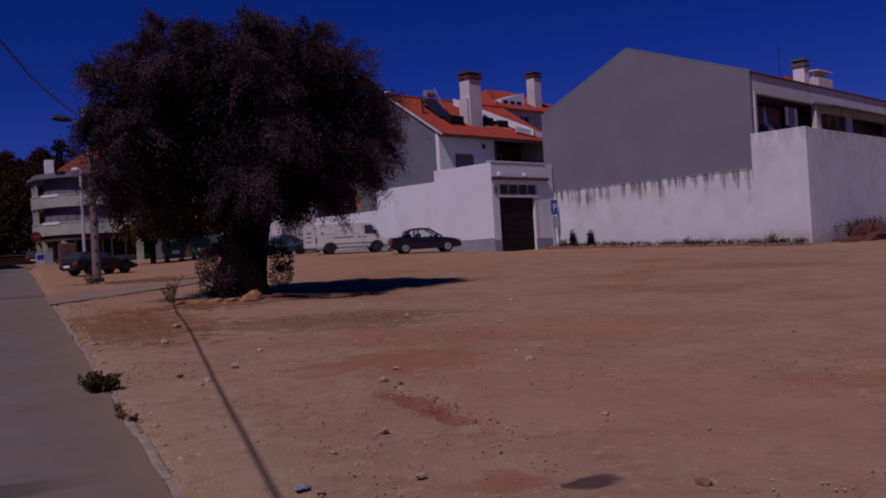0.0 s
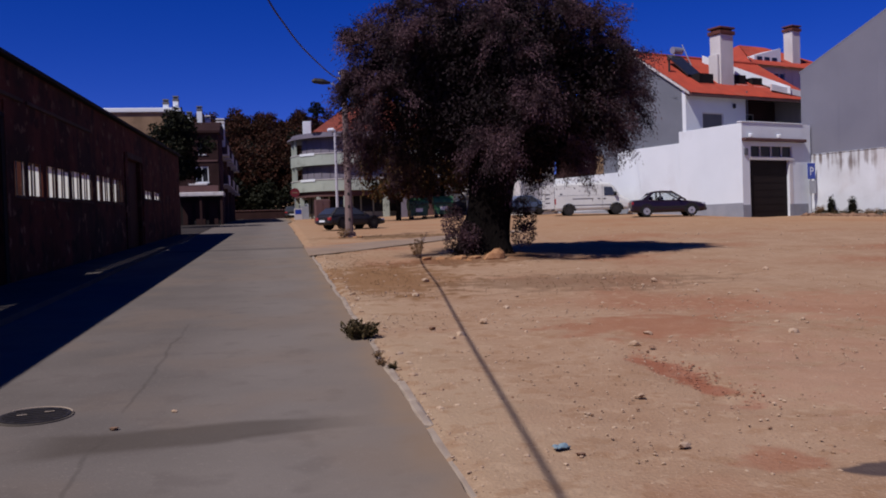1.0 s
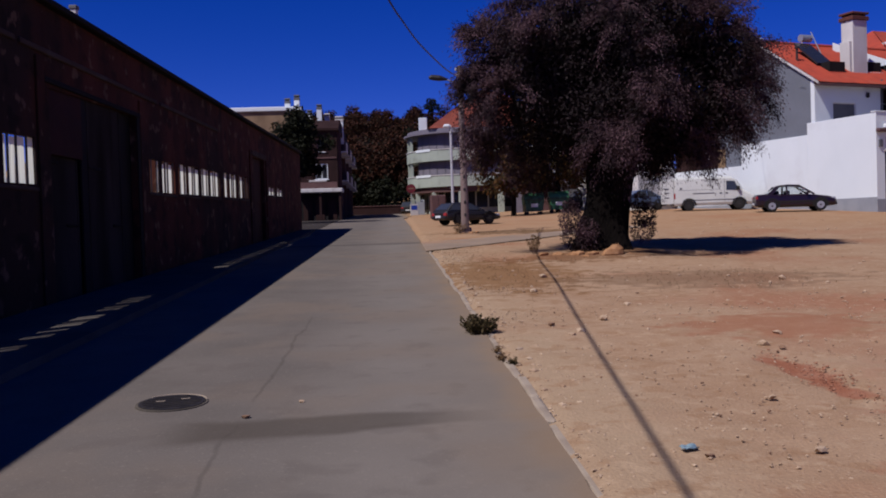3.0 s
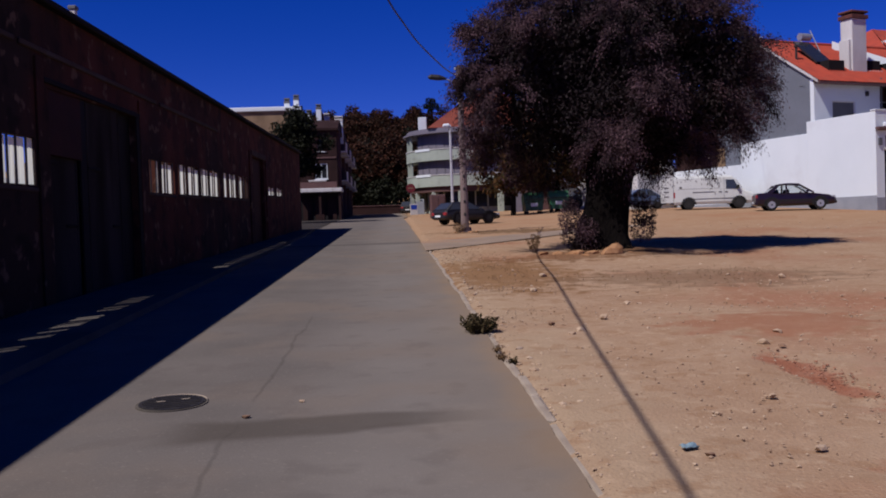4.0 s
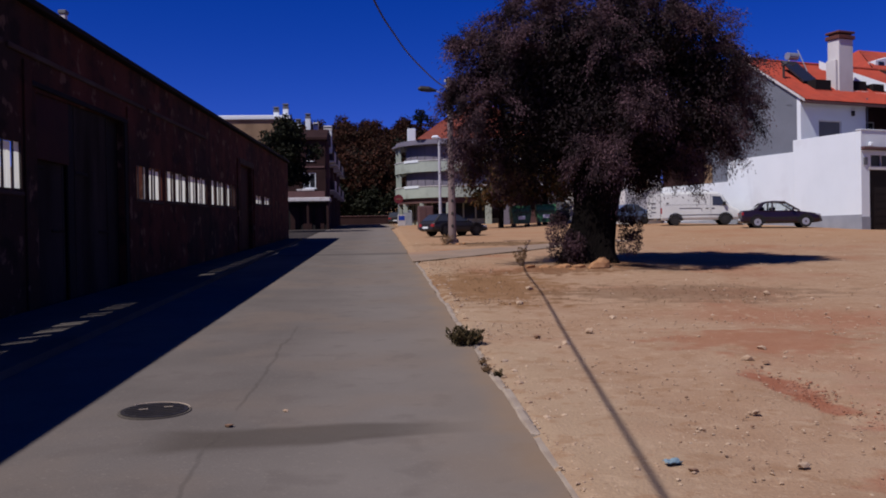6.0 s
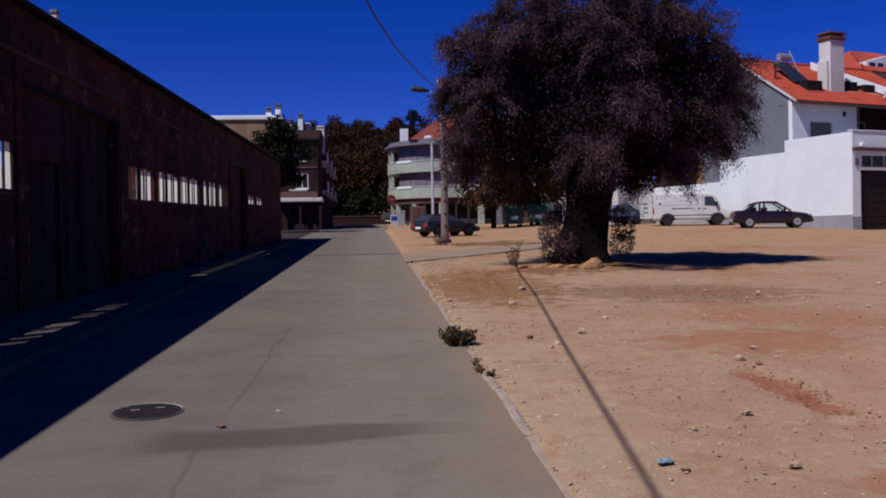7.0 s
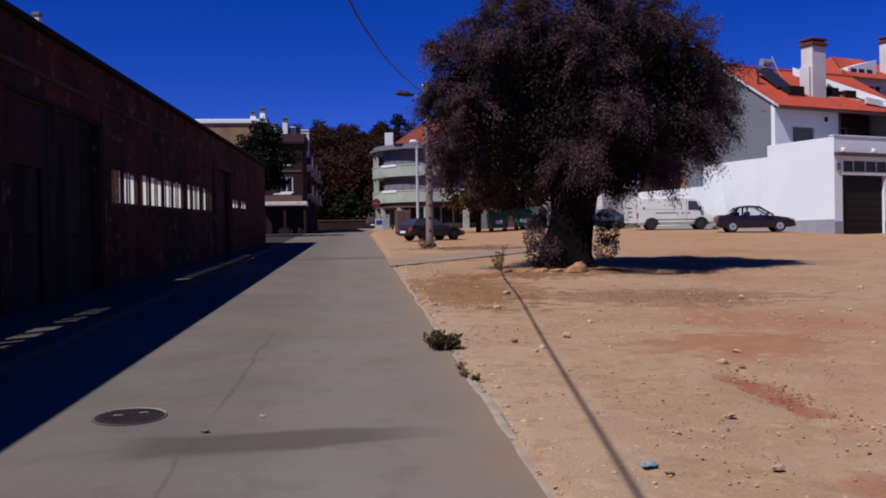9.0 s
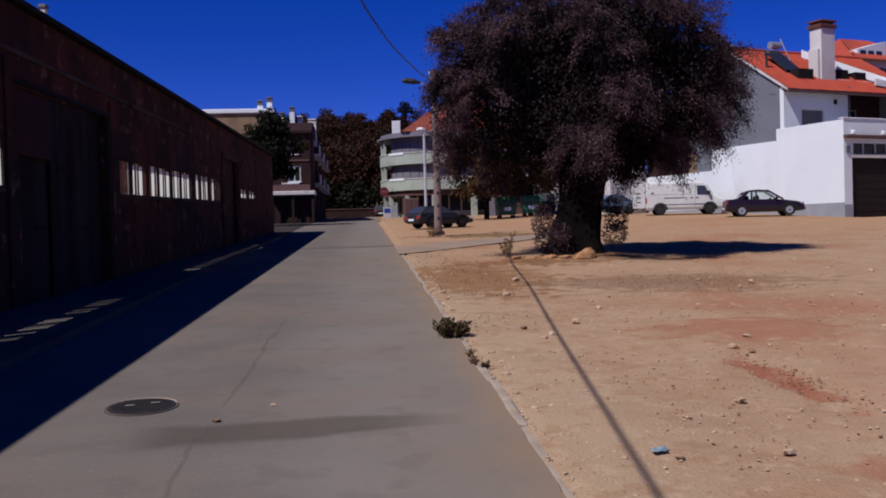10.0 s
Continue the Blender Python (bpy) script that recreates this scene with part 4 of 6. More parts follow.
def build_grey_house():
    h = empty("grey_gabled_house", HOUSE, "large house end clad in plain grey sheet", "house")
    gable = [(0.72, 3.5), (-13.75, 3.5), (-13.8, 10.8), (-6.1, 13.6), (0.72, 10.5)]
    part("gable_wall", prism(gable, 6.10, 6.4, axis="x"), GREY_GABLE, h, "plain grey sheet-clad gable")
    for y in (-1.9, -4.4, -6.9, -9.4, -11.9):
        part("sheet_joint", boxed(6.094, 6.10, y, y + 0.02, 5.3, 10.5), GREY_GABLE, h)
    # Dark maroon here paints the shade on the wall.
    part("back_wall", boxed(6.4, 30, 0.4, 0.7, 0, 10.4), MAROON, h)
    part("edge_flashing", prism([(0.8, 10.46), (-6.1, 13.56), (-13.9, 10.78), (-13.9, 10.86), (-6.1, 13.66), (0.8, 10.56)], 6.09, 6.45, axis="x"), GREY_GABLE, h)
    bm = ribs(bmesh.new(), 6.46, 30, (-13.7, 10.84), (-6.1, 13.5))
    ribs(bm, 6.46, 30, (0.7, 10.6), (-6.1, 13.5))
    smooth(part("tiled_roof", bm, TILES, h, "red clay tiled roof"))
    # front with a deep balcony, turned to the lot
    bm = panel_at(6.4, -13.8, 0, 26, 10.7, 0.3, [(0.25, 8.3, 7.3, 9.65), (9.0, 13.0, 7.3, 9.2), (14.0, 24.0, 7.3, 9.2)])
    part("front_wall", bm, WHITE_DULL, h)
    part("parapet_cap", boxed(6.35, 32, -13.9, -13.4, 10.7, 10.8, bevel=0.02), MAROON, h)
    part("corner_pier", boxed(6.42, 6.62, -13.86, -13.8, 7.2, 9.7), WHITE_DULL, h)
    part("balcony_back", boxed(6.4, 31.9, -11.4, -11.2, 6.5, 10.4), BALCONY_WALL, h, "balcony wall with its shade tone painted violet")
    part("balcony_floor", boxed(6.4, 31.9, -13.5, -11.2, 6.9, 7.1), WHITE_DULL, h)
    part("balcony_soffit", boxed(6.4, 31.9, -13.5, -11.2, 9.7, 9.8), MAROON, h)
    part("end_wall", boxed(31.6, 31.9, -13.5, -11.4, 6.5, 10.4), WHITE_DULL, h)
    part("veranda_back", boxed(15, 31.9, -11.8, -11.6, 6.5, 10), SHUTTER, h)
    for x in (15.4, 16.6, 17.9, 19.3):
        part("veranda_post", boxed(x, x + 0.16, -13.7, -13.55, 7.1, 9.65), TAN_WALL, h)
    part("blind", boxed(16.0, 19.2, -13.45, -13.4, 7.5, 9.2), TAN_WALL, h, "faded tan roller blind")
    lean = prism([(-14.9, 9.35), (-13.6, 9.75), (-13.6, 9.85), (-14.9, 9.45)], 14.4, 32, axis="x")
    part("lean_to_roof", lean, SHUTTER, h, "dark lean-to roof over the veranda")
    for x, z1 in ((14.7, 12.5), (16.6, 12.1)):
        if x < 16:
            chimney(h, x, x + 0.75, -13.2, -12.5, 10.2, z1 - 0.4, WHITE, SHUTTER)
        else:
            c = part("chimney", boxed(x, x + 2.2, -13.3, -12.4, 10.2, z1 - 0.5, bevel=0.03), WHITE_DULL, h, "broad weathered chimney with clay cowls")
            for k in range(4):
                xx = x + 0.3 + k * 0.53
                part("cowl", tube(bmesh.new(), [(xx, -12.85, z1 - 0.5), (xx, -12.85, z1 - 0.1)], 0.15), WHITE_DULL, c)
            part("cap_top", boxed(x - 0.05, x + 2.25, -13.35, -12.35, z1 - 0.1, z1, bevel=0.02), WHITE_DULL, c)
    mast = part("aerial", tube(bmesh.new(), [(14.2, -11.9, 10.7), (14.2, -11.9, 13.6)], 0.03, 6), IRON, h)
    part("aerial_arm", tube(bmesh.new(), [(13.9, -12.1, 13.2), (14.6, -11.7, 13.2)], 0.02, 6), IRON, mast)
    return h


def build_boundary_wall():
    w = empty("boundary_wall", HOUSE, "white boundary wall with black weather streaks", "wall", kind="structure")
    part("wall_length", boxed(5.96, 6.09, -13.7, -0.002, 0.5, 5.42, bevel=0.012), STAINED, w)
    part("wall_length", boxed(5.962, 6.3, -16.75, -13.702, 0.5, 7.36, bevel=0.012), STAINED_TALL, w)
    part("wall_length", boxed(6.302, 34, -16.75, -16.45, 0.5, 7.32, bevel=0.012), STAINED_TALL, w)
    for a, b in ((-13.6, -9.0), (-9.0, -4.5), (-4.5, -0.1)):
        part("coping", boxed(5.93, 6.098, a, b - 0.02, 5.422, 5.46, bevel=0.01), STAINED, w)
    return w


def potted_shape(r, h):
    bm = bmesh.new()
    tube(bm, [(0, 0, 0), (0, 0, h * 0.45)], [r * 0.7, r], 10)
    return bm


def build_balcony_things():
    base = HOUSE
    spots = ((7.6, 0.9), (9.4, 1.3), (10.9, 1.0))
    for i, (x, hh) in enumerate(spots):
        p = empty("potted_plant", base @ pose(x, -12.9, 7.1), "potted plant on the shaded balcony", "plant", "balcony plants")
        part("pot", potted_shape(0.22, 0.8), BRICK_CAP, p)
        leaves("foliage", [(0, 0, 0.65), (0.1, 0.1, 0.9)], [0.3, 0.22], 70, 0.2, WEED_LEAF, p, seed=60 + i)
    for x in (7.3, 10.2):
        u = empty("folded_parasol", base @ pose(x, -12.6, 7.1), "folded white parasol on the balcony", "parasol", "balcony parasols")
        part("pole", tube(bmesh.new(), [(0, 0, 0), (0, 0, 2.3)], 0.03, 6), METAL, u)
        part("canopy", tube(bmesh.new(), [(0, 0, 0.85), (0, 0, 0.95), (0, 0, 1.2), (0, 0, 2.25)], [0.55, 0.5, 0.16, 0.03], 10), WHITE, u)
    c = empty("laundry", base @ pose(12.4, -13.1, 7.1), "white laundry hanging on the balcony", "laundry")
    part("line", tube(bmesh.new(), [(-1.0, 0, 2.3), (1.4, 0, 2.3)], 0.012, 5), CABLE, c)
    for k in range(3):
        bm = boxed(-0.5 + 0.6 * k, -0.05 + 0.6 * k, -0.015, 0.015, 1.2 - 0.15 * k, 2.29)
        part("cloth", bm, WHITE if k != 1 else GREY_SKIRT, c)


build_white_house()
build_second_house()
build_grey_house()
build_boundary_wall()
build_balcony_things()


# ---- the corner building with the rounded balconies ----
def arc_band(cx, cy, r0, r1, z0, z1, a0, a1, n=40, tail=9.0):
    """A curved slab between two radii, from angle a0 to a1 (degrees), carried on straight to the right by tail metres."""
    bm = bmesh.new()
    pts = []
    for i in range(n + 1):
        a = radians(a0 + (a1 - a0) * i / n)
        pts.append(((cx + r1 * math.cos(a), cy + r1 * math.sin(a)), (cx + r0 * math.cos(a), cy + r0 * math.sin(a))))
    if tail:
        pts.append(((cx + tail, cy - r1), (cx + tail, cy - r0)))
    rows = []
    for o, i in pts:
        rows.append([bm.verts.new((*o, z0)), bm.verts.new((*o, z1)), bm.verts.new((*i, z1)), bm.verts.new((*i, z0))])
    for a, b in zip(rows, rows[1:]):
        for k in range(4):
            bm.faces.new((a[k], b[k], b[(k + 1) % 4], a[(k + 1) % 4]))
    bm.faces.new(rows[0][::-1]), bm.faces.new(rows[-1])
    bmesh.ops.recalc_face_normals(bm, faces=bm.faces)
    return bm


def build_corner_building():
    cx, cy, r = 7.3, 92.0, 5.7
    h = empty("corner_building", pose(0, 0, 0), "three-storey corner building with rounded pale green balconies", "building")
    A0, A1 = 150, 270
    gz = 2.9
    for z0, z1 in ((5.65, 6.72), (8.15, 9.2)):
        b = part("balcony", arc_band(cx, cy, r - 0.18, r, z0, z1, A0, A1), MINT, h, "rounded pale green balcony front")
        part("balcony_floor", arc_band(cx, cy, r - 1.6, r - 0.181, z0 + 0.1, z0 + 0.3, A0, A1), MINT, b)
        part("balcony_rim", arc_band(cx, cy, r - 0.2, r + 0.05, z1, z1 + 0.07, A0, A1), WHITE_DULL, b)
        part("hung_cloth", arc_band(cx, cy, r + 0.02, r + 0.06, z1 - 0.12, z1 + 0.12, 212, 232, 8, 0), WHITE, b, "white cloth over the rail")
    for z0, z1 in ((6.8, 8.15), (9.3, 10.75)):
        bl = part("blind", arc_band(cx, cy, r - 0.62, r - 0.55, z0 - 0.3, z1, 207, A1), AWNING, h, "grey-violet sun blind across the balcony")
        part("recess_wall", arc_band(cx, cy, r - 1.75, r - 1.6, z0 - 0.5, z1, A0, A1), MAROON, h)
        for a in (186, 198):
            x, y = cx + (r - 0.2) * math.cos(radians(a)), cy + (r - 0.2) * math.sin(radians(a))
            part("column", boxed(x - 0.14, x + 0.14, y - 0.14, y + 0.14, z0 - 0.1, z1, bevel=0.02), MINT, h)
        for a in (206, 216, 226, 236, 246, 256):
            x, y = cx + (r - 0.52) * math.cos(radians(a)), cy + (r - 0.52) * math.sin(radians(a))
            part("blind_rail", tube(bmesh.new(), [(x, y, z0 - 0.1), (x, y, z1)], 0.025, 6), SHUTTER, bl)
    part("cornice", arc_band(cx, cy, r - 1.9, r + 0.25, 10.75, 10.92, A0, A1), AWNING, h)
    part("cornice", arc_band(cx, cy, r - 1.9, r - 0.1, 10.951, 11.25, A0, A1), AWNING, h)
    # ground floor: pillars, fascia, shop fronts behind
    part("shop_fascia", arc_band(cx, cy, r - 1.8, r - 0.25, 5.15, 5.649, A0, A1), MAROON, h, "dark shop fascia")
    shop = part("shop_front", arc_band(cx, cy, r - 1.85, r - 1.7, gz - 0.5, 5.15, A0, A1), GLASS_DARK, h, "dark shop windows under the balconies")
    for a in range(160, 271, 11):
        x, y = cx + (r - 1.65) * math.cos(radians(a)), cy + (r - 1.65) * math.sin(radians(a))
        part("shop_mullion", boxed(x - 0.06, x + 0.06, y - 0.06, y + 0.06, gz - 0.3, 5.15), MINT, shop)
    for k in range(7):
        x = cx + 0.8 + 1.2 * k
        part("shop_mullion", boxed(x - 0.06, x + 0.06, cy - r + 1.6, cy - r + 1.72, gz - 0.3, 5.15), MINT, shop)
    part("shop_sill", arc_band(cx, cy, r - 1.75, r - 1.6, gz - 0.4, gz + 0.7, A0, A1), MINT, shop)
    for a in (184, 205, 232, 262):
        x, y = cx + (r - 0.45) * math.cos(radians(a)), cy + (r - 0.45) * math.sin(radians(a))
        part("pillar", boxed(x - 0.22, x + 0.22, y - 0.22, y + 0.22, gz - 0.6, 5.15, bevel=0.03), MINT, h)
    for x in (10.4, 13.0, 16.1):
        part("pillar", boxed(x - 0.3, x + 0.3, cy - r + 0.1, cy - r + 0.6, gz - 0.6, 5.15, bevel=0.03), MINT, h)
    # body behind, roof, chimney
    part("body", boxed(cx - 3.6, cx + 9, cy - 2.5, cy + 12, 2.0, 10.9), MINT, h)
    bm = hip_roof(cx - 3.7, cx + 9.4, cy - 4.9, cy + 9, 11.25, 15.7, 5.4)
    smooth(part("tiled_roof", bm, TILES_DARK, h, "weathered red tiled hipped roof"))
    part("chimney", boxed(cx - 4.45, cx - 3.65, cy - 2.4, cy - 1.5, 10.95, 12.6, bevel=0.03), WHITE, h, "plain white chimney block")
    part("poster", boxed(cx - 5.0, cx - 4.2, cy - 3.55, cy - 3.5, 3.0, 4.3), GREY_SKIRT, h, "blue and white shop poster")
    return h


build_corner_building()


# ---- the brown apartment block beyond the warehouse ----
def build_apartments():
    h = empty("apartment_block", Matrix.Translation(EYE) @ Matrix.Diagonal((0.88, 0.88, 0.88, 1)) @ Matrix.Translation([-v for v in EYE]), "brown four-storey apartment block with white parapet and balconies", "building")
    # tan end with a white parapet
    part("end_wall", boxed(-20, -8.4, 86, 104, 2, 13.1), TAN_WALL, h, "tan rendered end wall")
    part("parapet", boxed(-20.2, -8.2, 85.8, 104.2, 13.1, 13.5, bevel=0.05), WHITE, h, "white roof parapet")
    # brown stair tower and street front
    part("front_wall", panel_at(-8.39, 83.5, 0, 3.5, 10.9, 0.3, [(1.5, 2.6, 6.5, 7.9), (1.7, 2.4, 9.0, 10.1)]), BROWN_WALL, h)
    ops = [(2.0 + 4.2 * k, 3.6 + 4.2 * k, z, z + 1.5) for k in range(6) for z in (6.5, 9.0)]
    bm = panel(26, 10.9, 0.3, ops)
    bmesh.ops.rotate(bm, cent=(0, 0, 0), matrix=Matrix.Rotation(radians(90), 3, "Z"), verts=bm.verts)
    bmesh.ops.translate(bm, vec=(-4.89, 83.802, 0), verts=bm.verts)
    part("street_wall", bm, BROWN_WALL, h)
    # Solid black core paints the dark of the rooms behind the windows.
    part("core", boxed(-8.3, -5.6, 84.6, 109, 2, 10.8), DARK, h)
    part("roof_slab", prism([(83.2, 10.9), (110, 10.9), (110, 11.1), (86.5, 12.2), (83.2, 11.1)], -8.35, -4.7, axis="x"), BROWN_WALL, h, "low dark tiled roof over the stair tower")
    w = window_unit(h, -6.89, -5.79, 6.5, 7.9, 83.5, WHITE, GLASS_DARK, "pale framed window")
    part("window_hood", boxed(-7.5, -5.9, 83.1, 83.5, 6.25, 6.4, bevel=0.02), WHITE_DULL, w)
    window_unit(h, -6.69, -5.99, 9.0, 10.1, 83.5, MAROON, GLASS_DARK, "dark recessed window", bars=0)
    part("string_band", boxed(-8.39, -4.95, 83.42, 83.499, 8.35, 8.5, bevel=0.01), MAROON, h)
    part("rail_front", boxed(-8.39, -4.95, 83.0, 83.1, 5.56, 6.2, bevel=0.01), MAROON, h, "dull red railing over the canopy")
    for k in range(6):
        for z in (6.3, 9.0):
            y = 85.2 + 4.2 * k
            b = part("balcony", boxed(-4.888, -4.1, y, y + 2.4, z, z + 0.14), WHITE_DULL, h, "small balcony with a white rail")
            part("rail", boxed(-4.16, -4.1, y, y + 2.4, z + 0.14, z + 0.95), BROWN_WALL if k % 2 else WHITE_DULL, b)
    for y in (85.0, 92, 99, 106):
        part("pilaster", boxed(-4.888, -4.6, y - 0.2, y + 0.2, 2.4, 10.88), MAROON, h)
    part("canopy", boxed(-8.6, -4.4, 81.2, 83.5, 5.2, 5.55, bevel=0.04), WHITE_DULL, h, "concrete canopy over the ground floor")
    # Solid black block paints the shade under the canopy.
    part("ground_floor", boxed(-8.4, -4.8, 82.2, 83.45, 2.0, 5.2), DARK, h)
    for x in (-8.3, -6.5, -4.75):
        part("canopy_post", boxed(x, x + 0.2, 81.4, 81.6, 2.4, 5.2), BROWN_WALL, h)
    for x in (-8.0, -6.9, -5.8):
        part("shop_shutter", boxed(x, x + 0.8, 82.14, 82.19, 2.4, 4.7, bevel=0.01), BROWN_WALL, h)
    for x, y, z0, z1 in ((-10.0, 88, 13.5, 14.6), (-9.1, 88, 13.5, 14.9), (-8.1, 90, 11.6, 13.7), (-7.3, 92, 11.4, 14.5), (-6.6, 93, 11.2, 13.7), (-5.35, 90, 10.9, 13.0)):
        chimney(h, x, x + (0.75 if x > -6 else 0.5), y, y + 0.5, z0 - 0.6, z1 - 0.5, WHITE, WHITE_DULL if x > -7 else SHUTTER, 0.03)
    return h


build_apartments()


# ---- trees ----
def limb(bm, p, d, r, depth, rng, tips, sides=8):
    """A bending limb that forks."""
    path, radii = [Vector(p)], [r]
    n = 4
    for i in range(n):
        d = (d + Vector((rng.uniform(-0.25, 0.25), rng.uniform(-0.25, 0.25), rng.uniform(-0.05, 0.2)))).normalized()
        path.append(path[-1] + d * (0.26 + 0.16 * depth))
        radii.append(r * (1 - 0.12 * (i + 1)))
    tube(bm, path, radii, sides)
    if depth == 0:
        tips.append(path[-1].copy())
        return bm
    for _ in range(3 if depth > 1 else 2):
        e = (d + Vector((rng.uniform(-0.9, 0.9), rng.uniform(-0.9, 0.9), rng.uniform(-0.1, 0.5)))).normalized()
        limb(bm, path[-1] - d * 0.05, e, radii[-1] * 0.68, depth - 1, rng, tips, max(5, sides - 1))
    return bm


def build_olive():
    tx, ty = 5.85, 25.0
    gz = ground_z(ty) + 0.1
    t = empty("olive_tree", pose(tx, ty, gz), "old olive tree with a thick dark trunk and dense crown", "tree")
    rng = random.Random(5)
    bm = bmesh.new()
    sides, rows = 22, 16
    rings = []
    for j in range(rows + 1):
        z = -0.3 + 2.9 * j / rows
        ring = []
        for k in range(sides):
            a = 2 * math.pi * k / sides
            r = 0.60 + 0.34 * math.exp(-max(0.0, z + 0.15) * 1.9) + (0.10 * max(0, z - 1.4))
            r *= 1 + 0.24 * noise.noise(Vector((math.cos(a) * 1.5, math.sin(a) * 1.5, z * 0.55))) + 0.10 * math.sin(5 * a + z * 1.2)
            ring.append(bm.verts.new((r * math.cos(a) + 0.10 * z, r * math.sin(a) * 0.9, z)))
        rings.append(ring)
    for a, b in zip(rings, rings[1:]):
        for k in range(sides):
            bm.faces.new((a[k], a[(k + 1) % sides], b[(k + 1) % sides], b[k]))
    bm.faces.new(rings[-1])
    smooth(part("trunk", bm, BARK, t, "gnarled dark olive trunk"))
    tips = []
    for i in range(7):
        a = 2 * math.pi * i / 7
        bm = limb(bmesh.new(), (0.25 + 0.35 * math.cos(a), 0.35 * math.sin(a), 2.2), Vector((math.cos(a) * 0.9, math.sin(a) * 0.9, 0.8)).normalized(), 0.22, 1, rng, tips)
        smooth(part("limb", bm, BARK, t))
    # the crown: lobes over a broad dome, each a bundle of leafy sprays that hang over at their ends
    g = np.random.default_rng(8)
    mid, rad = np.array([0.36, 0.3, 4.85]), np.array([4.45, 4.0, 3.55])
    hollows = ((-1.8, 3.4, 1.25), (2.2, 4.9, 1.0), (-0.4, 4.9, 0.75), (1.2, 3.0, 0.75), (-2.6, 5.2, 0.5), (0.6, 6.3, 0.5))
    lobes, count = [], 50
    for i in range(count):
        zz = 1 - 1.70 * (i + 0.5) / count
        a = i * 2.39996 + g.uniform(-0.35, 0.35)
        q = math.sqrt(max(0.0, 1 - zz * zz))
        d = np.array([q * math.cos(a), q * math.sin(a), zz])
        big = g.uniform(0.75, 1.2)
        p = mid + d * (rad - big * 0.8) * g.uniform(0.85, 1.06)
        p[2] = max(p[2], 2.75)
        if p[2] < 3.7:
            p[0] = min(p[0], 1.6 + 0.45 * (p[2] - 2.0))
        lobes.append((p, d, big))
    # the lobes that stand out of the dome
    for x, y, z, r in ((-3.35, 0.0, 6.05, 0.75), (-3.55, -0.2, 4.75, 0.7), (-3.3, 0.2, 3.5, 0.8), (-2.6, -1.0, 2.9, 0.8), (4.35, 0.0, 4.4, 0.85), (3.75, 0.1, 6.0, 0.8), (4.2, 0.2, 5.2, 0.7),
                       (3.3, -0.3, 3.5, 0.75), (2.3, -0.6, 2.8, 0.7), (1.7, -1.4, 2.9, 0.8), (-0.3, -2.2, 2.95, 0.8), (-1.4, -1.9, 2.8, 0.8), (1.8, 1.0, 2.8, 0.8), (-1.9, 0.6, 2.8, 0.8), (0.4, 2.0, 2.9, 0.8), (0.7, -2.9, 3.3, 0.8), (3.2, -0.6, 4.6, 1.0), (2.9, 0.2, 3.7, 0.95), (2.7, -1.4, 5.7, 0.95), (3.3, 0.8, 5.4, 0.95), (3.7, -0.2, 3.6, 0.75)):
        p = np.array([x, y, z])
        d = (p - mid) / rad
        lobes.append((p, d / np.linalg.norm(d), r))
    starts, ways, lengths = [], [], []
    for p, d, big in lobes:
        for k in range(22):
            e = g.normal(size=3) + d * 0.75 + np.array([0, 0, 0.25])
            e /= np.linalg.norm(e)
            c = p + e * big * g.uniform(0.05, 0.4)
            if any(c[1] < 1.0 and (c[0] - hx) ** 2 + (c[2] - hz) ** 2 < hr * hr for hx, hz, hr in hollows):
                continue
            starts.append(c), ways.append(e), lengths.append(big * g.uniform(0.55, 1.0))
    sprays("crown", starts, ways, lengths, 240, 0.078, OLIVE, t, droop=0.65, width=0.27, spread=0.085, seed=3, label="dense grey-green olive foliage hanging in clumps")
    # heart of the crown behind the lobes, its shade painted with darker leaves
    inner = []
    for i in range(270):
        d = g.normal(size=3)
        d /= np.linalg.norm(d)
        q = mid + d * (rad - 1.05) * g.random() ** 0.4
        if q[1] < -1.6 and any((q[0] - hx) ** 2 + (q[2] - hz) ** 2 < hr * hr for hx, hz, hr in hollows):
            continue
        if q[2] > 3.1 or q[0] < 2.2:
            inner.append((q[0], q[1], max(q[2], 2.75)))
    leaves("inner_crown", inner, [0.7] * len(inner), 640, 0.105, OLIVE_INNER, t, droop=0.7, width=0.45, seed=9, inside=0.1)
    # suckers at the foot
    sc, sr = [], []
    for x, y, z, r in ((-0.85, -0.4, 0.45, 0.42), (-0.95, -0.3, 0.85, 0.36), (-0.65, -0.6, 0.25, 0.38), (-0.6, -0.7, 0.6, 0.3), (1.05, -0.2, 0.55, 0.35), (1.15, 0.0, 0.95, 0.33), (0.95, -0.3, 1.3, 0.28), (-0.9, 0.1, 1.2, 0.25)):
        sc.append((x, y, z)), sr.append(r)
    leaves("sucker_shoot", sc, sr, 800, 0.085, OLIVE, t, droop=-0.3, width=0.3, seed=4, label="leafy shoots at the trunk's foot")
    return t


build_olive()


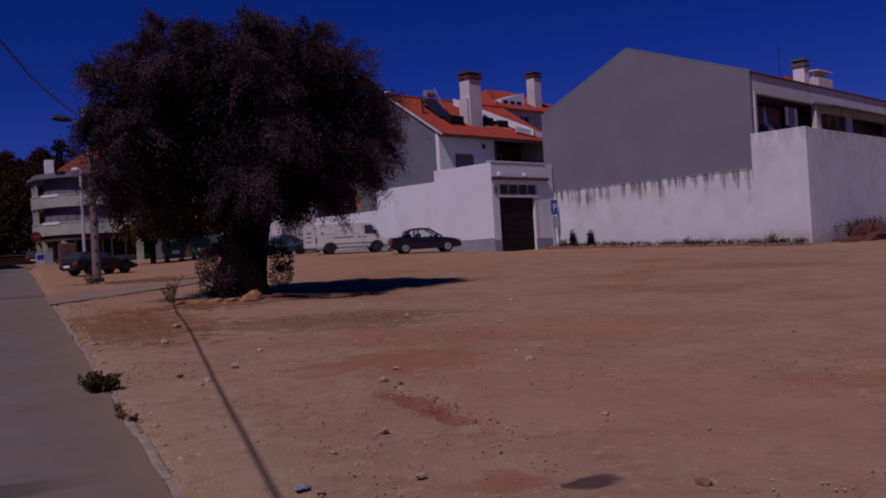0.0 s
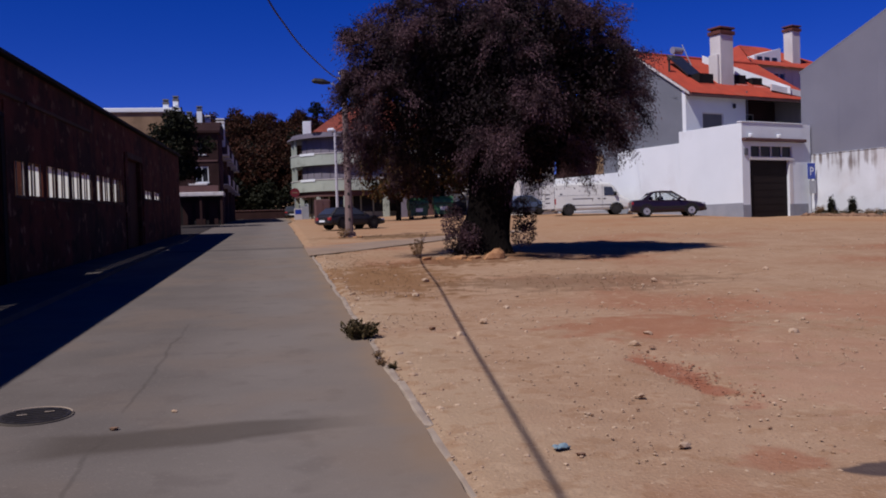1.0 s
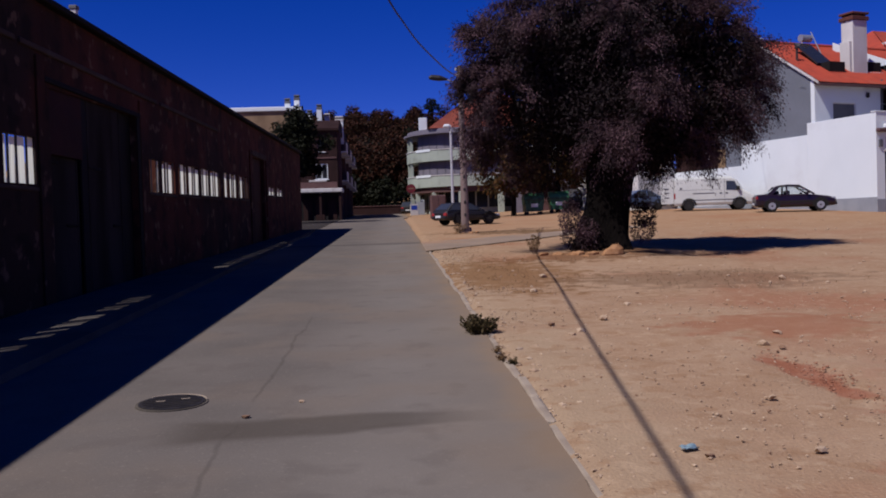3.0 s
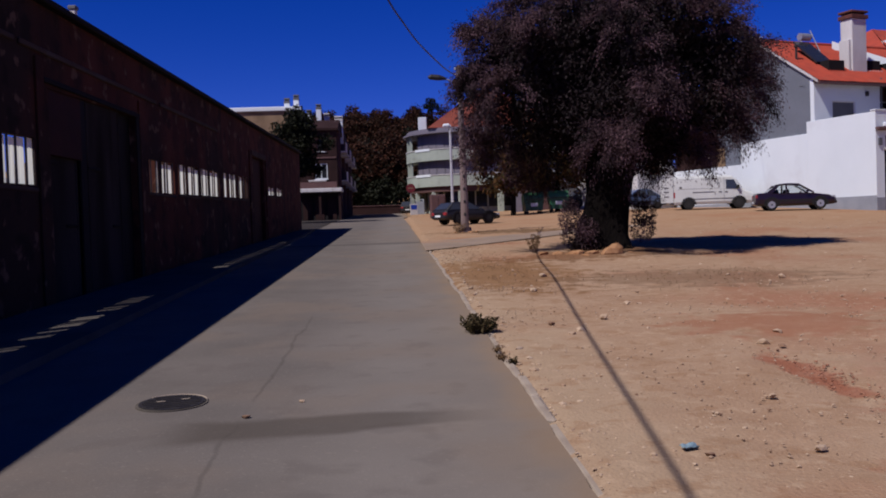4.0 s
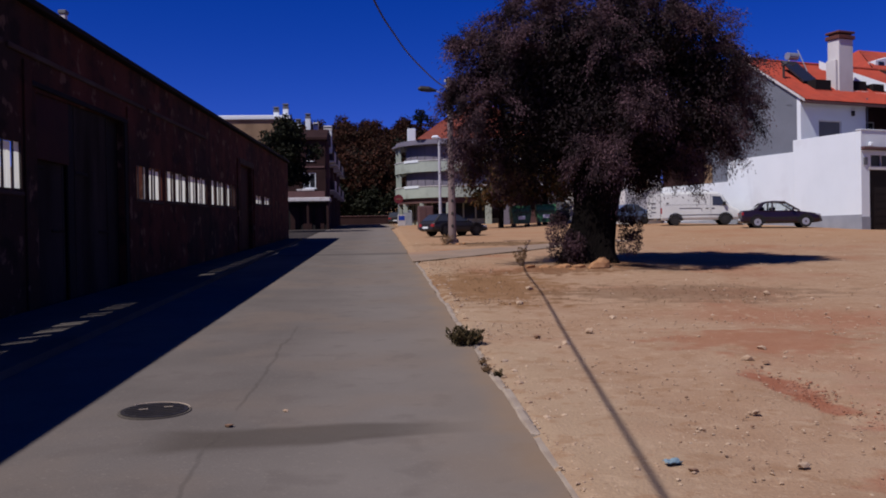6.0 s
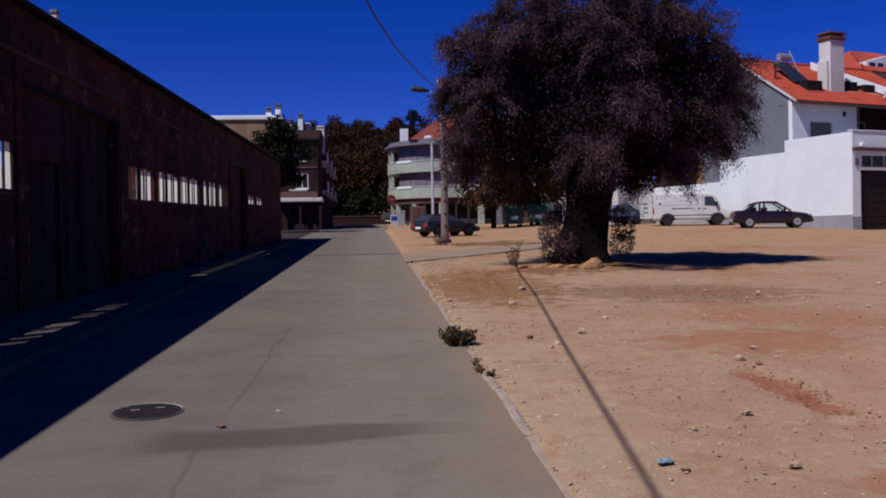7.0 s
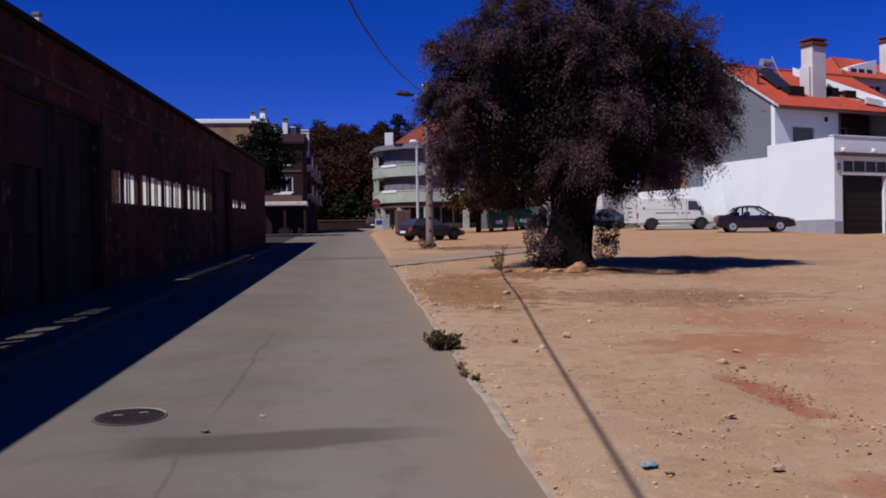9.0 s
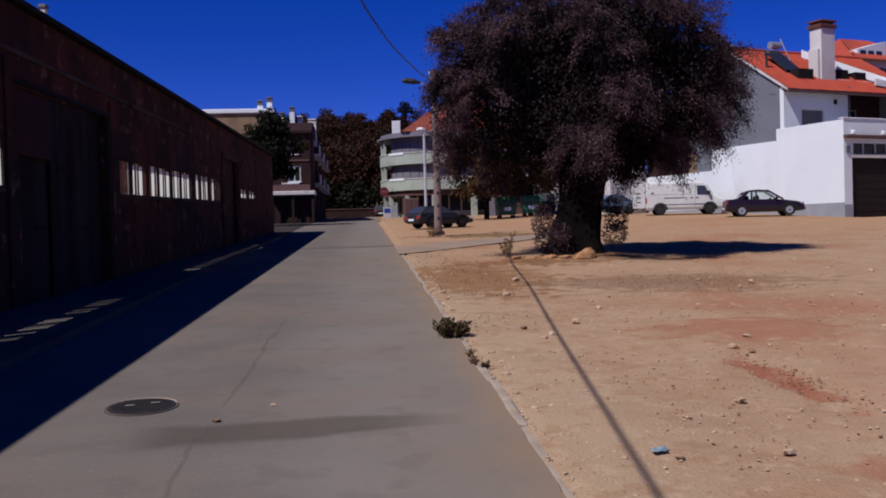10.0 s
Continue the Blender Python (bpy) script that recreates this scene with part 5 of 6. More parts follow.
def round_tree(name, x, y, z0, h, r, material, seed, label, trunk=0.16, flat=1.0, per=110, leaf=0.34, group=""):
    t = empty(name, pose(x, y, z0), label, "tree", group)
    bm = bmesh.new()
    top = h - r * flat
    tube(bm, [(0, 0, -0.3), (0.1, 0, top * 0.6), (0.0, 0.1, top + 0.3)], [trunk * 1.3, trunk, trunk * 0.6], 8)
    for k in range(5):
        a = k * 1.26
        tube(bm, [(0.03, 0.03, top * 0.75), (r * 0.45 * math.cos(a), r * 0.45 * math.sin(a), top + 0.35 * r)], [trunk * 0.5, trunk * 0.2], 6)
    part("trunk", bm, BARK, t)
    g = np.random.default_rng(seed)
    cs, rs = [], []
    for i in range(46):
        d = g.normal(size=3)
        d /= np.linalg.norm(d)
        cs.append(np.array([0, 0, top]) + d * np.array([r, r, r * flat]) * (0.55 + 0.4 * g.random()))
        rs.append(r * (0.16 + 0.16 * g.random()))
    leaves("crown", cs, rs, per, leaf, material, t, droop=0.2, width=0.5, seed=seed + 1, inside=0.2)
    return t


round_tree("broadleaf_tree", -6.55, 62.2, ground_z(62), 7.9, 2.55, DARK_LEAF, 21, "dark evergreen tree growing over the warehouse end", per=260, leaf=0.26)
round_tree("broadleaf_tree", 8.8, 66.0, ground_z(66), 7.0, 2.9, AUTUMN_LEAF, 23, "street tree with brown-green leaves", group="street trees")
round_tree("broadleaf_tree", 12.6, 69.0, ground_z(69), 7.6, 3.2, AUTUMN_LEAF, 24, "street tree with brown-green leaves", group="street trees")
round_tree("broadleaf_tree", 17.5, 76.0, ground_z(76), 6.5, 2.6, DARK_LEAF, 25, "dark street tree behind parked cars", group="street trees")


def build_woods():
    g = np.random.default_rng(31)
    for material, name, count, seed in ((WOODS_LEAF, "hill_woods", 190, 32), (DARK_LEAF, "dark_hill_woods", 60, 33)):
        cs, rs = [], []
        for i in range(count):
            y = g.uniform(116, 176)
            x = g.uniform(-34, 30) * (y / 130)
            z0 = hill_z(x, y)
            h = g.uniform(7.6, 9.9) * (0.84 if material is DARK_LEAF else 1.0)
            r = g.uniform(2.4, 3.9)
            for k in range(16):
                d = g.normal(size=3)
                d /= np.linalg.norm(d)
                cs.append((x + d[0] * r * 0.8, y + d[1] * r * 0.8, max(z0 + 0.8, z0 + h - r + d[2] * r * 0.9)))
                rs.append(r * g.uniform(0.25, 0.42))
            for k in range(4):
                cs.append((x + g.uniform(-1, 1), y - 1, z0 + h * 0.25 * (k + 0.5)))
                rs.append(1.3)
        if material is DARK_LEAF:
            for k in range(150):
                x, y = g.uniform(-20, 5), g.uniform(112.8, 115.5)
                cs.append((x, y, hill_z(x, y) + g.uniform(0.4, 4.2))), rs.append(g.uniform(0.7, 1.2))
        ob = leaves(name, cs, rs, 130, 0.42, material, droop=0.1, width=0.55, seed=seed, inside=0.2)
        tagged(ob, "dark brown-green woods covering the hill", "woods", kind="stuff")
    t = empty("umbrella_pine", pose(7.3, 158.0, hill_z(7.3, 158.0) + 0.4), "dark umbrella pine standing above the hill woods", "tree")
    part("trunk", tube(bmesh.new(), [(0, 0, -0.5), (0.2, 0, 6), (0, 0, 10.5)], [0.4, 0.3, 0.18], 8), BARK, t)
    leaves("crown", [(0, 0, 10.2), (0.9, 0, 10.4), (-0.9, 0.2, 10.3), (0.3, 0, 11.2), (-0.4, 0, 11.3), (-0.1, 0, 9.4), (1.2, 0, 9.9)], [0.7, 0.5, 0.5, 0.5, 0.45, 0.5, 0.3], 160, 0.4, DARK_LEAF, t, seed=35)


build_woods()



# ---- vehicles ----
def paint(name, c, rough=0.3):
    m = surface(name, c, tuple(v * 0.9 for v in c), 1.2, rough, 60.0, 0.02, spec=0.5)
    m.node_tree.nodes["Principled BSDF"].inputs["Coat Weight"].default_value = 0.15
    return m


def loft(stations):
    """A closed body through cross sections; each is x and a list of (half width, height) from the underside up to the middle of the top."""
    bm = bmesh.new()
    rows = []
    for x, prof in stations:
        right = [bm.verts.new((x, -w, z)) for w, z in prof]
        left = [bm.verts.new((x, w, z)) for w, z in reversed(prof)]
        rows.append(right + left)
    n = len(rows[0])
    for a, b in zip(rows, rows[1:]):
        for k in range(n):
            bm.faces.new((a[k], b[k], b[(k + 1) % n], a[(k + 1) % n]))
    bm.faces.new(rows[0]), bm.faces.new(rows[-1][::-1])
    bmesh.ops.recalc_face_normals(bm, faces=bm.faces)
    return bm


def wheel(parent, x, y, r, bright=False):
    s = -1 if y < 0 else 1
    bm = bmesh.new()
    tube(bm, [(x, y - s * 0.2, r), (x, y - s * 0.02, r), (x, y, r)], [r, r, r * 0.93], 20)
    ty = part("wheel", bm, RUBBER, parent, "black tyre with a silver rim")
    part("rim", tube(bmesh.new(), [(x, y - s * 0.02, r), (x, y + s * 0.012, r)], [r * 0.64, r * 0.6], 14), METAL if bright else RIM, ty)
    part("hub", tube(bmesh.new(), [(x, y, r), (x, y + s * 0.03, r)], [r * 0.18, r * 0.15], 8), IRON, ty)
    ring = bmesh.new()
    for k in range(11):
        a = math.pi * k / 10
        px, pz = x + (r + 0.055) * math.cos(a), r + (r + 0.055) * math.sin(a)
        box(ring, px - 0.05, px + 0.05, min(y - s * 0.1, y + s * 0.012), max(y - s * 0.1, y + s * 0.012), pz - 0.05, pz + 0.05)
    part("wheel_arch", ring, RUBBER, parent)


def build_car(name, m, body_paint, label, length=4.45, width=1.74, height=1.43, hatch=False, group="parked cars", clear=False):
    """A car that heads along +x, standing at the origin: body, cabin, glass, wheels, lamps, bumpers, mirrors."""
    c = empty(name, m, label, "car", group)
    L, w, h = length / 2, width / 2, height
    belt, sill = h * 0.62, 0.24
    def sec(x, kw, top, low=sill):
        return (x, [(w * kw * 0.88, low), (w * kw * 0.985, low + 0.12), (w * kw, (low + top) * 0.5), (w * kw * 0.97, top - 0.10), (w * kw * 0.86, top - 0.015), (w * kw * 0.4, top)])
    tail = belt * (1.02 if hatch else 1.06)
    glass = GLASS_CLEAR if clear else GLASS_CAR
    part("body", loft([sec(-L, 0.80, tail - 0.10, 0.36), sec(-L + 0.10, 0.93, tail, 0.28), sec(-L + 0.7, 1.0, tail + 0.02), sec(-0.6, 1.0, belt + 0.03), sec(0.5, 1.0, belt + 0.02),
                       sec(L - 1.15, 0.99, belt - 0.02), sec(L - 0.45, 0.95, belt - 0.12), sec(L - 0.10, 0.88, belt - 0.20, 0.28), sec(L, 0.78, belt - 0.29, 0.34)]), body_paint, c)
    xr0, xr1 = (-L + 0.10, -L + 0.55) if hatch else (-L + 0.55, -L + 1.25)
    xf1, xf0 = L - 2.0, L - 1.15
    def cab(x, top, kw):
        return (x, [(w * 0.94, belt - 0.05), (w * 0.92, belt + 0.02), (w * (0.92 - 0.17 * kw), top - 0.04), (w * (0.84 - 0.2 * kw), top)])
    if clear:
        def roof(x, top, kw):
            return (x, [(w * 0.70 * kw, top - 0.11), (w * 0.785 * kw, top - 0.10), (w * 0.72 * kw, top - 0.01), (w * 0.4, top)])
        part("roof", loft([roof(xr1 - 0.16, h - 0.10, 0.98), roof(xr1, h - 0.035, 1.0), roof((xr1 + xf1) / 2, h, 1.0), roof(xf1, h - 0.03, 1.0), roof(xf1 + 0.1, h - 0.075, 0.98)]), body_paint, c)
        for s in (-1, 1):
            for xa, xb in ((xf0, xf1 + 0.02), ((xr1 + xf1) / 2 - 0.11, (xr1 + xf1) / 2 - 0.11)):
                part("pillar", tube(bmesh.new(), [(xa, s * w * 0.9, belt - 0.02), (xb, s * w * 0.75, h - 0.06)], 0.05, 8), body_paint, c)
            part("rear_pillar", quad_slab([(xr0, s * w * 0.93, belt - 0.02), (xr0 + (xr1 - xr0) * 0.45, s * w * 0.93, belt - 0.02), (xr1 + 0.06, s * w * 0.76, h - 0.06), (xr1 - 0.18, s * w * 0.76, h - 0.09)], (0, -s * 0.04, 0)), body_paint, c)
        for x in (xr1 - 0.1, (xr1 + xf1) / 2):
            for y in (-w * 0.45, w * 0.45):
                part("seat_back", boxed(x - 0.08, x + 0.08, y - 0.2, y + 0.2, belt - 0.1, belt + 0.22, bevel=0.04), RUBBER, c)
    else:
        part("cabin", loft([cab(xr0, belt + 0.03, 0.05), cab(xr1, h - 0.04, 0.95), cab((xr1 + xf1) / 2, h, 1.0), cab(xf1, h - 0.03, 0.97), cab(xf0, belt + 0.03, 0.05)]), body_paint, c)
    y0, y1 = w * 0.935, w * 0.775
    g0, g1 = belt + 0.045, h - 0.10
    mid = (xr1 + xf1) / 2 - 0.1
    for s in (-1, 1):
        rear_x = xr0 + (xr1 - xr0) * 0.45
        part("side_window", quad_slab([(rear_x, s * y0, g0), (mid - 0.06, s * y0, g0), (mid - 0.06, s * y1, g1), (xr1 + 0.03, s * y1, g1)], (0, -s * 0.02, 0)), glass, c)
        part("side_window", quad_slab([(mid + 0.04, s * y0, g0), (xf0 - 0.28, s * y0, g0), (xf1 + 0.05, s * y1, g1), (mid + 0.04, s * y1, g1)], (0, -s * 0.02, 0)), glass, c)
        part("mirror", boxed(xf0 - 0.45, xf0 - 0.32, min(s * w, s * (w + 0.16)), max(s * w, s * (w + 0.16)), belt, belt + 0.13, bevel=0.03), body_paint, c)
        part("headlight", boxed(L - 0.28, L - 0.05, min(s * w * 0.5, s * w * 0.86), max(s * w * 0.5, s * w * 0.86), belt - 0.32, belt - 0.19, bevel=0.03), METAL, c, "clear headlight")
        part("tail_light", boxed(-L - 0.005, -L + 0.12, min(s * w * 0.55, s * w * 0.9), max(s * w * 0.55, s * w * 0.9), tail - 0.28, tail - 0.11, bevel=0.02), TAIL_RED, c, "red tail light")
        part("door_handle", boxed(mid - 0.35, mid - 0.17, min(s * w * 0.99, s * (w + 0.02)), max(s * w * 0.99, s * (w + 0.02)), belt - 0.10, belt - 0.07), body_paint, c)
        part("side_trim", boxed(-L + 0.95, L - 0.95, min(s * w * 0.98, s * (w + 0.012)), max(s * w * 0.98, s * (w + 0.012)), 0.5, 0.56), RUBBER, c)
        for x in (-L + 0.82, L - 0.85):
            wheel(c, x, s * (w - 0.005), 0.32, clear)
    part("windscreen", quad_slab([(xf0 - 0.05, -w * 0.8, belt + 0.06), (xf0 - 0.05, w * 0.8, belt + 0.06), (xf1 + 0.04, w * 0.66, h - 0.06), (xf1 + 0.04, -w * 0.66, h - 0.06)], (-0.03, 0, -0.02)), glass, c)
    part("rear_window", quad_slab([(xr0 + 0.03, -w * 0.78, belt + 0.08), (xr0 + 0.03, w * 0.78, belt + 0.08), (xr1 - 0.04, w * 0.64, h - 0.07), (xr1 - 0.04, -w * 0.64, h - 0.07)], (0.03, 0, -0.02)), glass, c)
    part("bumper", boxed(-L - 0.05, -L + 0.15, -w * 0.84, w * 0.84, 0.32, 0.5, bevel=0.04), body_paint, c)
    part("bumper", boxed(L - 0.15, L + 0.05, -w * 0.76, w * 0.76, 0.3, 0.47, bevel=0.04), body_paint, c)
    part("number_plate", boxed(-L - 0.065, -L - 0.05, -0.26, 0.26, 0.42, 0.53), WHITE, c)
    return c


def build_van(m):
    v = empty("panel_van", m, "white panel van with an open rear door on the dirt", "van")
    L, w, h = 2.45, 0.93, 2.12
    def sec(x, kw, top, low=0.33):
        return (x, [(w * kw * 0.93, low), (w * kw, low + 0.15), (w * kw, top * 0.5 + 0.2), (w * kw * 0.965, top - 0.16), (w * kw * 0.84, top - 0.03), (w * kw * 0.4, top)])
    part("body", loft([sec(-L, 0.97, h - 0.03), sec(-L + 0.06, 1.0, h), sec(0.4, 1.0, h), sec(1.05, 0.985, h - 0.03), sec(1.35, 0.97, h - 0.25), sec(1.72, 0.97, 1.28), sec(2.0, 0.96, 1.12), sec(2.35, 0.90, 0.98), sec(L, 0.8, 0.8, 0.4)]), VAN_WHITE, v)
    for s in (-1, 1):
        y0, y1 = s * (w + 0.004), s * (w * 0.965 + 0.004)
        part("side_window", quad_slab([(0.72, y0, 1.22), (1.48, y0, 1.22), (1.22, y1, 1.78), (0.72, y1, 1.80)], (0, -s * 0.02, 0)), GLASS_CAR, v)
        part("mirror", boxed(1.35, 1.5, min(s * w, s * (w + 0.2)), max(s * w, s * (w + 0.2)), 1.2, 1.45, bevel=0.03), RUBBER, v)
        part("door_seam", boxed(0.6, 0.615, min(s * w, s * (w + 0.006)), max(s * w, s * (w + 0.006)), 0.5, 1.95), SHUTTER, v)
        part("slide_rail", boxed(-1.3, 0.0, min(s * w, s * (w + 0.012)), max(s * w, s * (w + 0.012)), 1.03, 1.09), SHUTTER, v)
        part("side_trim", boxed(-1.9, 1.4, min(s * w, s * (w + 0.014)), max(s * w, s * (w + 0.014)), 0.62, 0.67), SHUTTER, v)
        part("door_handle", boxed(0.66, 0.82, min(s * w, s * (w + 0.02)), max(s * w, s * (w + 0.02)), 1.02, 1.07), RUBBER, v)
        part("door_handle", boxed(0.3, 0.46, min(s * w, s * (w + 0.02)), max(s * w, s * (w + 0.02)), 1.02, 1.07), RUBBER, v)
        part("panel_groove", boxed(-2.2, 0.4, min(s * w, s * (w + 0.005)), max(s * w, s * (w + 0.005)), 1.28, 1.295), SHUTTER, v)
        part("vent", boxed(-2.1, -1.95, min(s * w, s * (w + 0.012)), max(s * w, s * (w + 0.012)), 1.34, 1.44), SHUTTER, v)
        part("tail_light", boxed(-L - 0.01, -L + 0.08, min(s * w * 0.88, s * w * 1.005), max(s * w * 0.88, s * w * 1.005), 0.75, 1.1), TAIL_RED, v)
        part("headlight", boxed(L - 0.2, L - 0.02, min(s * w * 0.5, s * w * 0.8), max(s * w * 0.5, s * w * 0.8), 0.66, 0.82, bevel=0.03), METAL, v)
        for x in (-1.55, 1.5):
            wheel(v, x, s * (w + 0.025), 0.34)
    part("windscreen", quad_slab([(1.70, -w * 0.84, 1.30), (1.70, w * 0.84, 1.30), (1.36, w * 0.74, 1.86), (1.36, -w * 0.74, 1.86)], (-0.03, 0, -0.02)), GLASS_CAR, v)
    d = part("rear_door", boxed(-L - 0.80, -L - 0.02, -w - 0.02, -w + 0.03, 0.45, 1.98, bevel=0.015), VAN_WHITE, v, "open white rear door")
    for z in (0.8, 1.1, 1.35):
        part("door_slot", boxed(-L - 0.6, -L - 0.3, -w - 0.03, -w - 0.02, z, z + 0.08), SHUTTER, d)
    # Black sheet on the tail paints the shade of the open load space.
    part("load_space", boxed(-L - 0.012, -L - 0.001, -w * 0.86, w * 0.86, 0.5, 1.9), DARK, v)
    part("bumper", boxed(L - 0.12, L + 0.06, -w * 0.82, w * 0.82, 0.36, 0.56, bevel=0.04), SHUTTER, v)
    part("bumper", boxed(-L - 0.08, -L + 0.1, -w * 0.9, w * 0.9, 0.34, 0.48, bevel=0.03), SHUTTER, v)
    return v


TAIL_RED = paint("red_lamp_plastic", (0.30, 0.015, 0.012))
VAN_WHITE = paint("dusty_white_paint", (0.55, 0.565, 0.53), 0.45)
CAR_BLACK = paint("dark_maroon_black_paint", (0.011, 0.004, 0.008), 0.3)
CAR_NAVY = paint("dark_navy_paint", (0.004, 0.0035, 0.006), 0.62)
CAR_BLUE = paint("blue_car_paint", (0.05, 0.08, 0.16), 0.28)
CAR_SILVER = paint("silver_car_paint", (0.42, 0.44, 0.48), 0.3)


def stand(x, y, turn, z=None):
    return pose(x, y, lot_z(x, y) if z is None else z, 0, 0, turn)


build_car("saloon_car", stand(22.35, 49.6, -14), CAR_BLACK, "black saloon car parked on the dirt by the garden wall", 4.2, 1.74, 1.5, clear=True)
build_van(stand(20.25, 56.6, -12))
build_car("hatchback_car", stand(4.1, 50.4, 30), CAR_NAVY, "dark navy hatchback parked behind the utility pole", 3.7, 1.58, 1.24, True)
build_car("saloon_car", stand(16.6, 61.5, 200), CAR_BLUE, "blue saloon car parked behind the olive tree", 4.3, 1.7, 1.4)
build_car("saloon_car", stand(19.8, 65.0, 195), CAR_SILVER, "silver car parked behind the olive tree", 4.3, 1.7, 1.4)
build_car("hatchback_car", stand(3.0, 98.0, 80), CAR_SILVER, "silver hatchback parked far along the road", 4.0, 1.7, 1.45, True)
build_car("hatchback_car", stand(1.9, 106.0, 85), CAR_NAVY, "dark car parked far along the road", 4.0, 1.7, 1.45, True)
build_car("saloon_car", stand(15.6, 71.5, 10), CAR_NAVY, "dark car parked beside the waste containers", 4.3, 1.75, 1.6)


# ---- poles, lamps, signs, containers ----
def build_utility_pole():
    x, y = 3.19, 40.2
    z = ground_z(y)
    p = empty("utility_pole", pose(x, y, z), "weathered utility pole with a street light arm", "pole")
    part("pole", tube(bmesh.new(), [(0.0, 0, -0.4), (0.0, 0, 3.0), (-0.03, 0, 7.4)], [0.19, 0.155, 0.115], 10), POLE_WOOD, p)
    for k in range(11):
        zz = 0.75 + 0.56 * k
        r = 0.185 - 0.0095 * zz
        part("climbing_hole", boxed(-0.045, 0.045, -r - 0.012, -r + 0.05, zz, zz + 0.13, bevel=0.012), IRON, p, "dark climbing hole")
    part("footing", tube(bmesh.new(), [(0, 0, -0.2), (0, 0, 0.25)], [0.34, 0.27], 10), POLE_WOOD, p)
    arm = part("lamp_arm", tube(bmesh.new(), [(-0.03, 0, 6.5), (-0.5, -0.1, 6.75), (-0.85, -0.1, 6.82)], 0.03, 6), METAL, p)
    part("lamp_head", tube(bmesh.new(), [(-0.62, -0.1, 6.80), (-0.95, -0.1, 6.86), (-1.3, -0.1, 6.90), (-1.42, -0.1, 6.88)], [0.05, 0.13, 0.12, 0.05], 10), IRON, arm, "grey street light head")
    for zz in (6.95, 7.2):
        part("insulator", tube(bmesh.new(), [(-0.2, 0, zz), (-0.2, 0, zz + 0.12)], 0.04, 8), WHITE_DULL, p)
        part("bracket", boxed(-0.22, 0.0, -0.02, 0.02, zz - 0.02, zz + 0.02), IRON, p)
    for i, (a, b, r) in enumerate(((0.5, -0.3, 0.13), (-0.45, -0.35, 0.11), (0.2, -0.6, 0.15), (-0.15, -0.5, 0.1))):
        stone(x + a, y + b, r, 300 + i, ROCK)


def rock_mesh(r, seed, sub=2, flat=0.65):
    bm = bmesh.new()
    bmesh.ops.create_icosphere(bm, subdivisions=sub, radius=r)
    o = Vector((seed * 3.7, seed * 1.3, 0))
    for v in bm.verts:
        k = 1 + 0.7 * noise.noise(v.co / r * 0.9 + o) + 0.22 * noise.noise(v.co / r * 2.5 + o)
        v.co = Vector((v.co.x * k * 1.15, v.co.y * k, v.co.z * k * flat))
    return bm


def stone(x, y, r, seed, material, name="stone", label="loose pale stone lying on the dirt", group="loose stones"):
    ob = part(name, rock_mesh(r * 0.82, seed, 2 if r > 0.2 else 1, 0.95 if r > 0.3 else 0.6), material)
    ob.matrix_basis = pose(x, y, lot_z(x, y) + r * 0.3, 0, 0, seed * 47 % 360)
    return tagged(ob, label, "stone", group)


build_utility_pole()


def build_street_lamp():
    x, y = 4.12, 62.0
    p = empty("street_lamp", pose(x, y, ground_z(y)), "slim pale grey street lamp post", "lamp")
    part("post", tube(bmesh.new(), [(0, 0, -0.2), (0, 0, 1.2), (0, 0, 6.1), (-0.06, 0, 6.3)], [0.13, 0.10, 0.085, 0.07], 10), POLE_GREY, p)
    part("lamp_head", tube(bmesh.new(), [(0.05, 0, 6.28), (-0.12, 0, 6.36), (-0.42, 0, 6.36), (-0.5, 0, 6.3)], [0.06, 0.14, 0.12, 0.04], 10), WHITE, p, "white lamp head")


build_street_lamp()


def build_cables():
    """The main line to the pole, and a thin wire to the white house."""
    pts = [(-7.5, -23.6, 5.95), (-4.2, -11.0, 6.3), (-2.92, -2.3, 6.5), (-2.27, 2.3, 6.55), (-1.4, 8.6, 6.55), (-0.78, 13.0, 6.57), (-0.37, 16.0, 6.58), (0.06, 20.0, 6.69), (0.43, 23.0, 6.86), (1.0, 27.0, 7.08), (2.14, 34.0, 7.6), (3.02, 40.2, 8.36)]
    path = curve_through(pts, 10)
    ob = part("overhead_cable", tube(bmesh.new(), path, 0.023, 6), CABLE)
    tagged(ob, "black overhead cable running along the road", "cable")
    k = HOUSE @ Vector((0.0, 9.0, 9.65))
    e = HOUSE @ Vector((0.05, 5.0, 9.35))
    ob = part("overhead_wire", tube(bmesh.new(), curve_through([(3.02, 40.2, 8.3), (14.0, 47.0, 8.5), tuple(k), tuple(e)], 8), 0.009, 5), CABLE)
    tagged(ob, "thin wire running to the white house", "cable")


def curve_through(pts, n):
    p = [Vector(q) for q in pts]
    p = [p[0] * 2 - p[1]] + p + [p[-1] * 2 - p[-2]]
    out = []
    for i in range(1, len(p) - 2):
        a, b, c, d = p[i - 1:i + 3]
        for k in range(n):
            t = k / n
            out.append(0.5 * (2 * b + (c - a) * t + (2 * a - 5 * b + 4 * c - d) * t * t + (3 * b - a - 3 * c + d) * t ** 3))
    return out + [p[-2]]


build_cables()


def build_pole_top():
    """A steel peak that carries the line above the street light."""
    m = part("pole_top", tube(bmesh.new(), [(3.16, 40.2, ground_z(40.2) + 7.3), (3.03, 40.2, 8.5)], 0.035, 6), IRON, bpy.data.objects["utility_pole"])
    m.matrix_parent_inverse = bpy.data.objects["utility_pole"].matrix_basis.inverted()


build_pole_top()


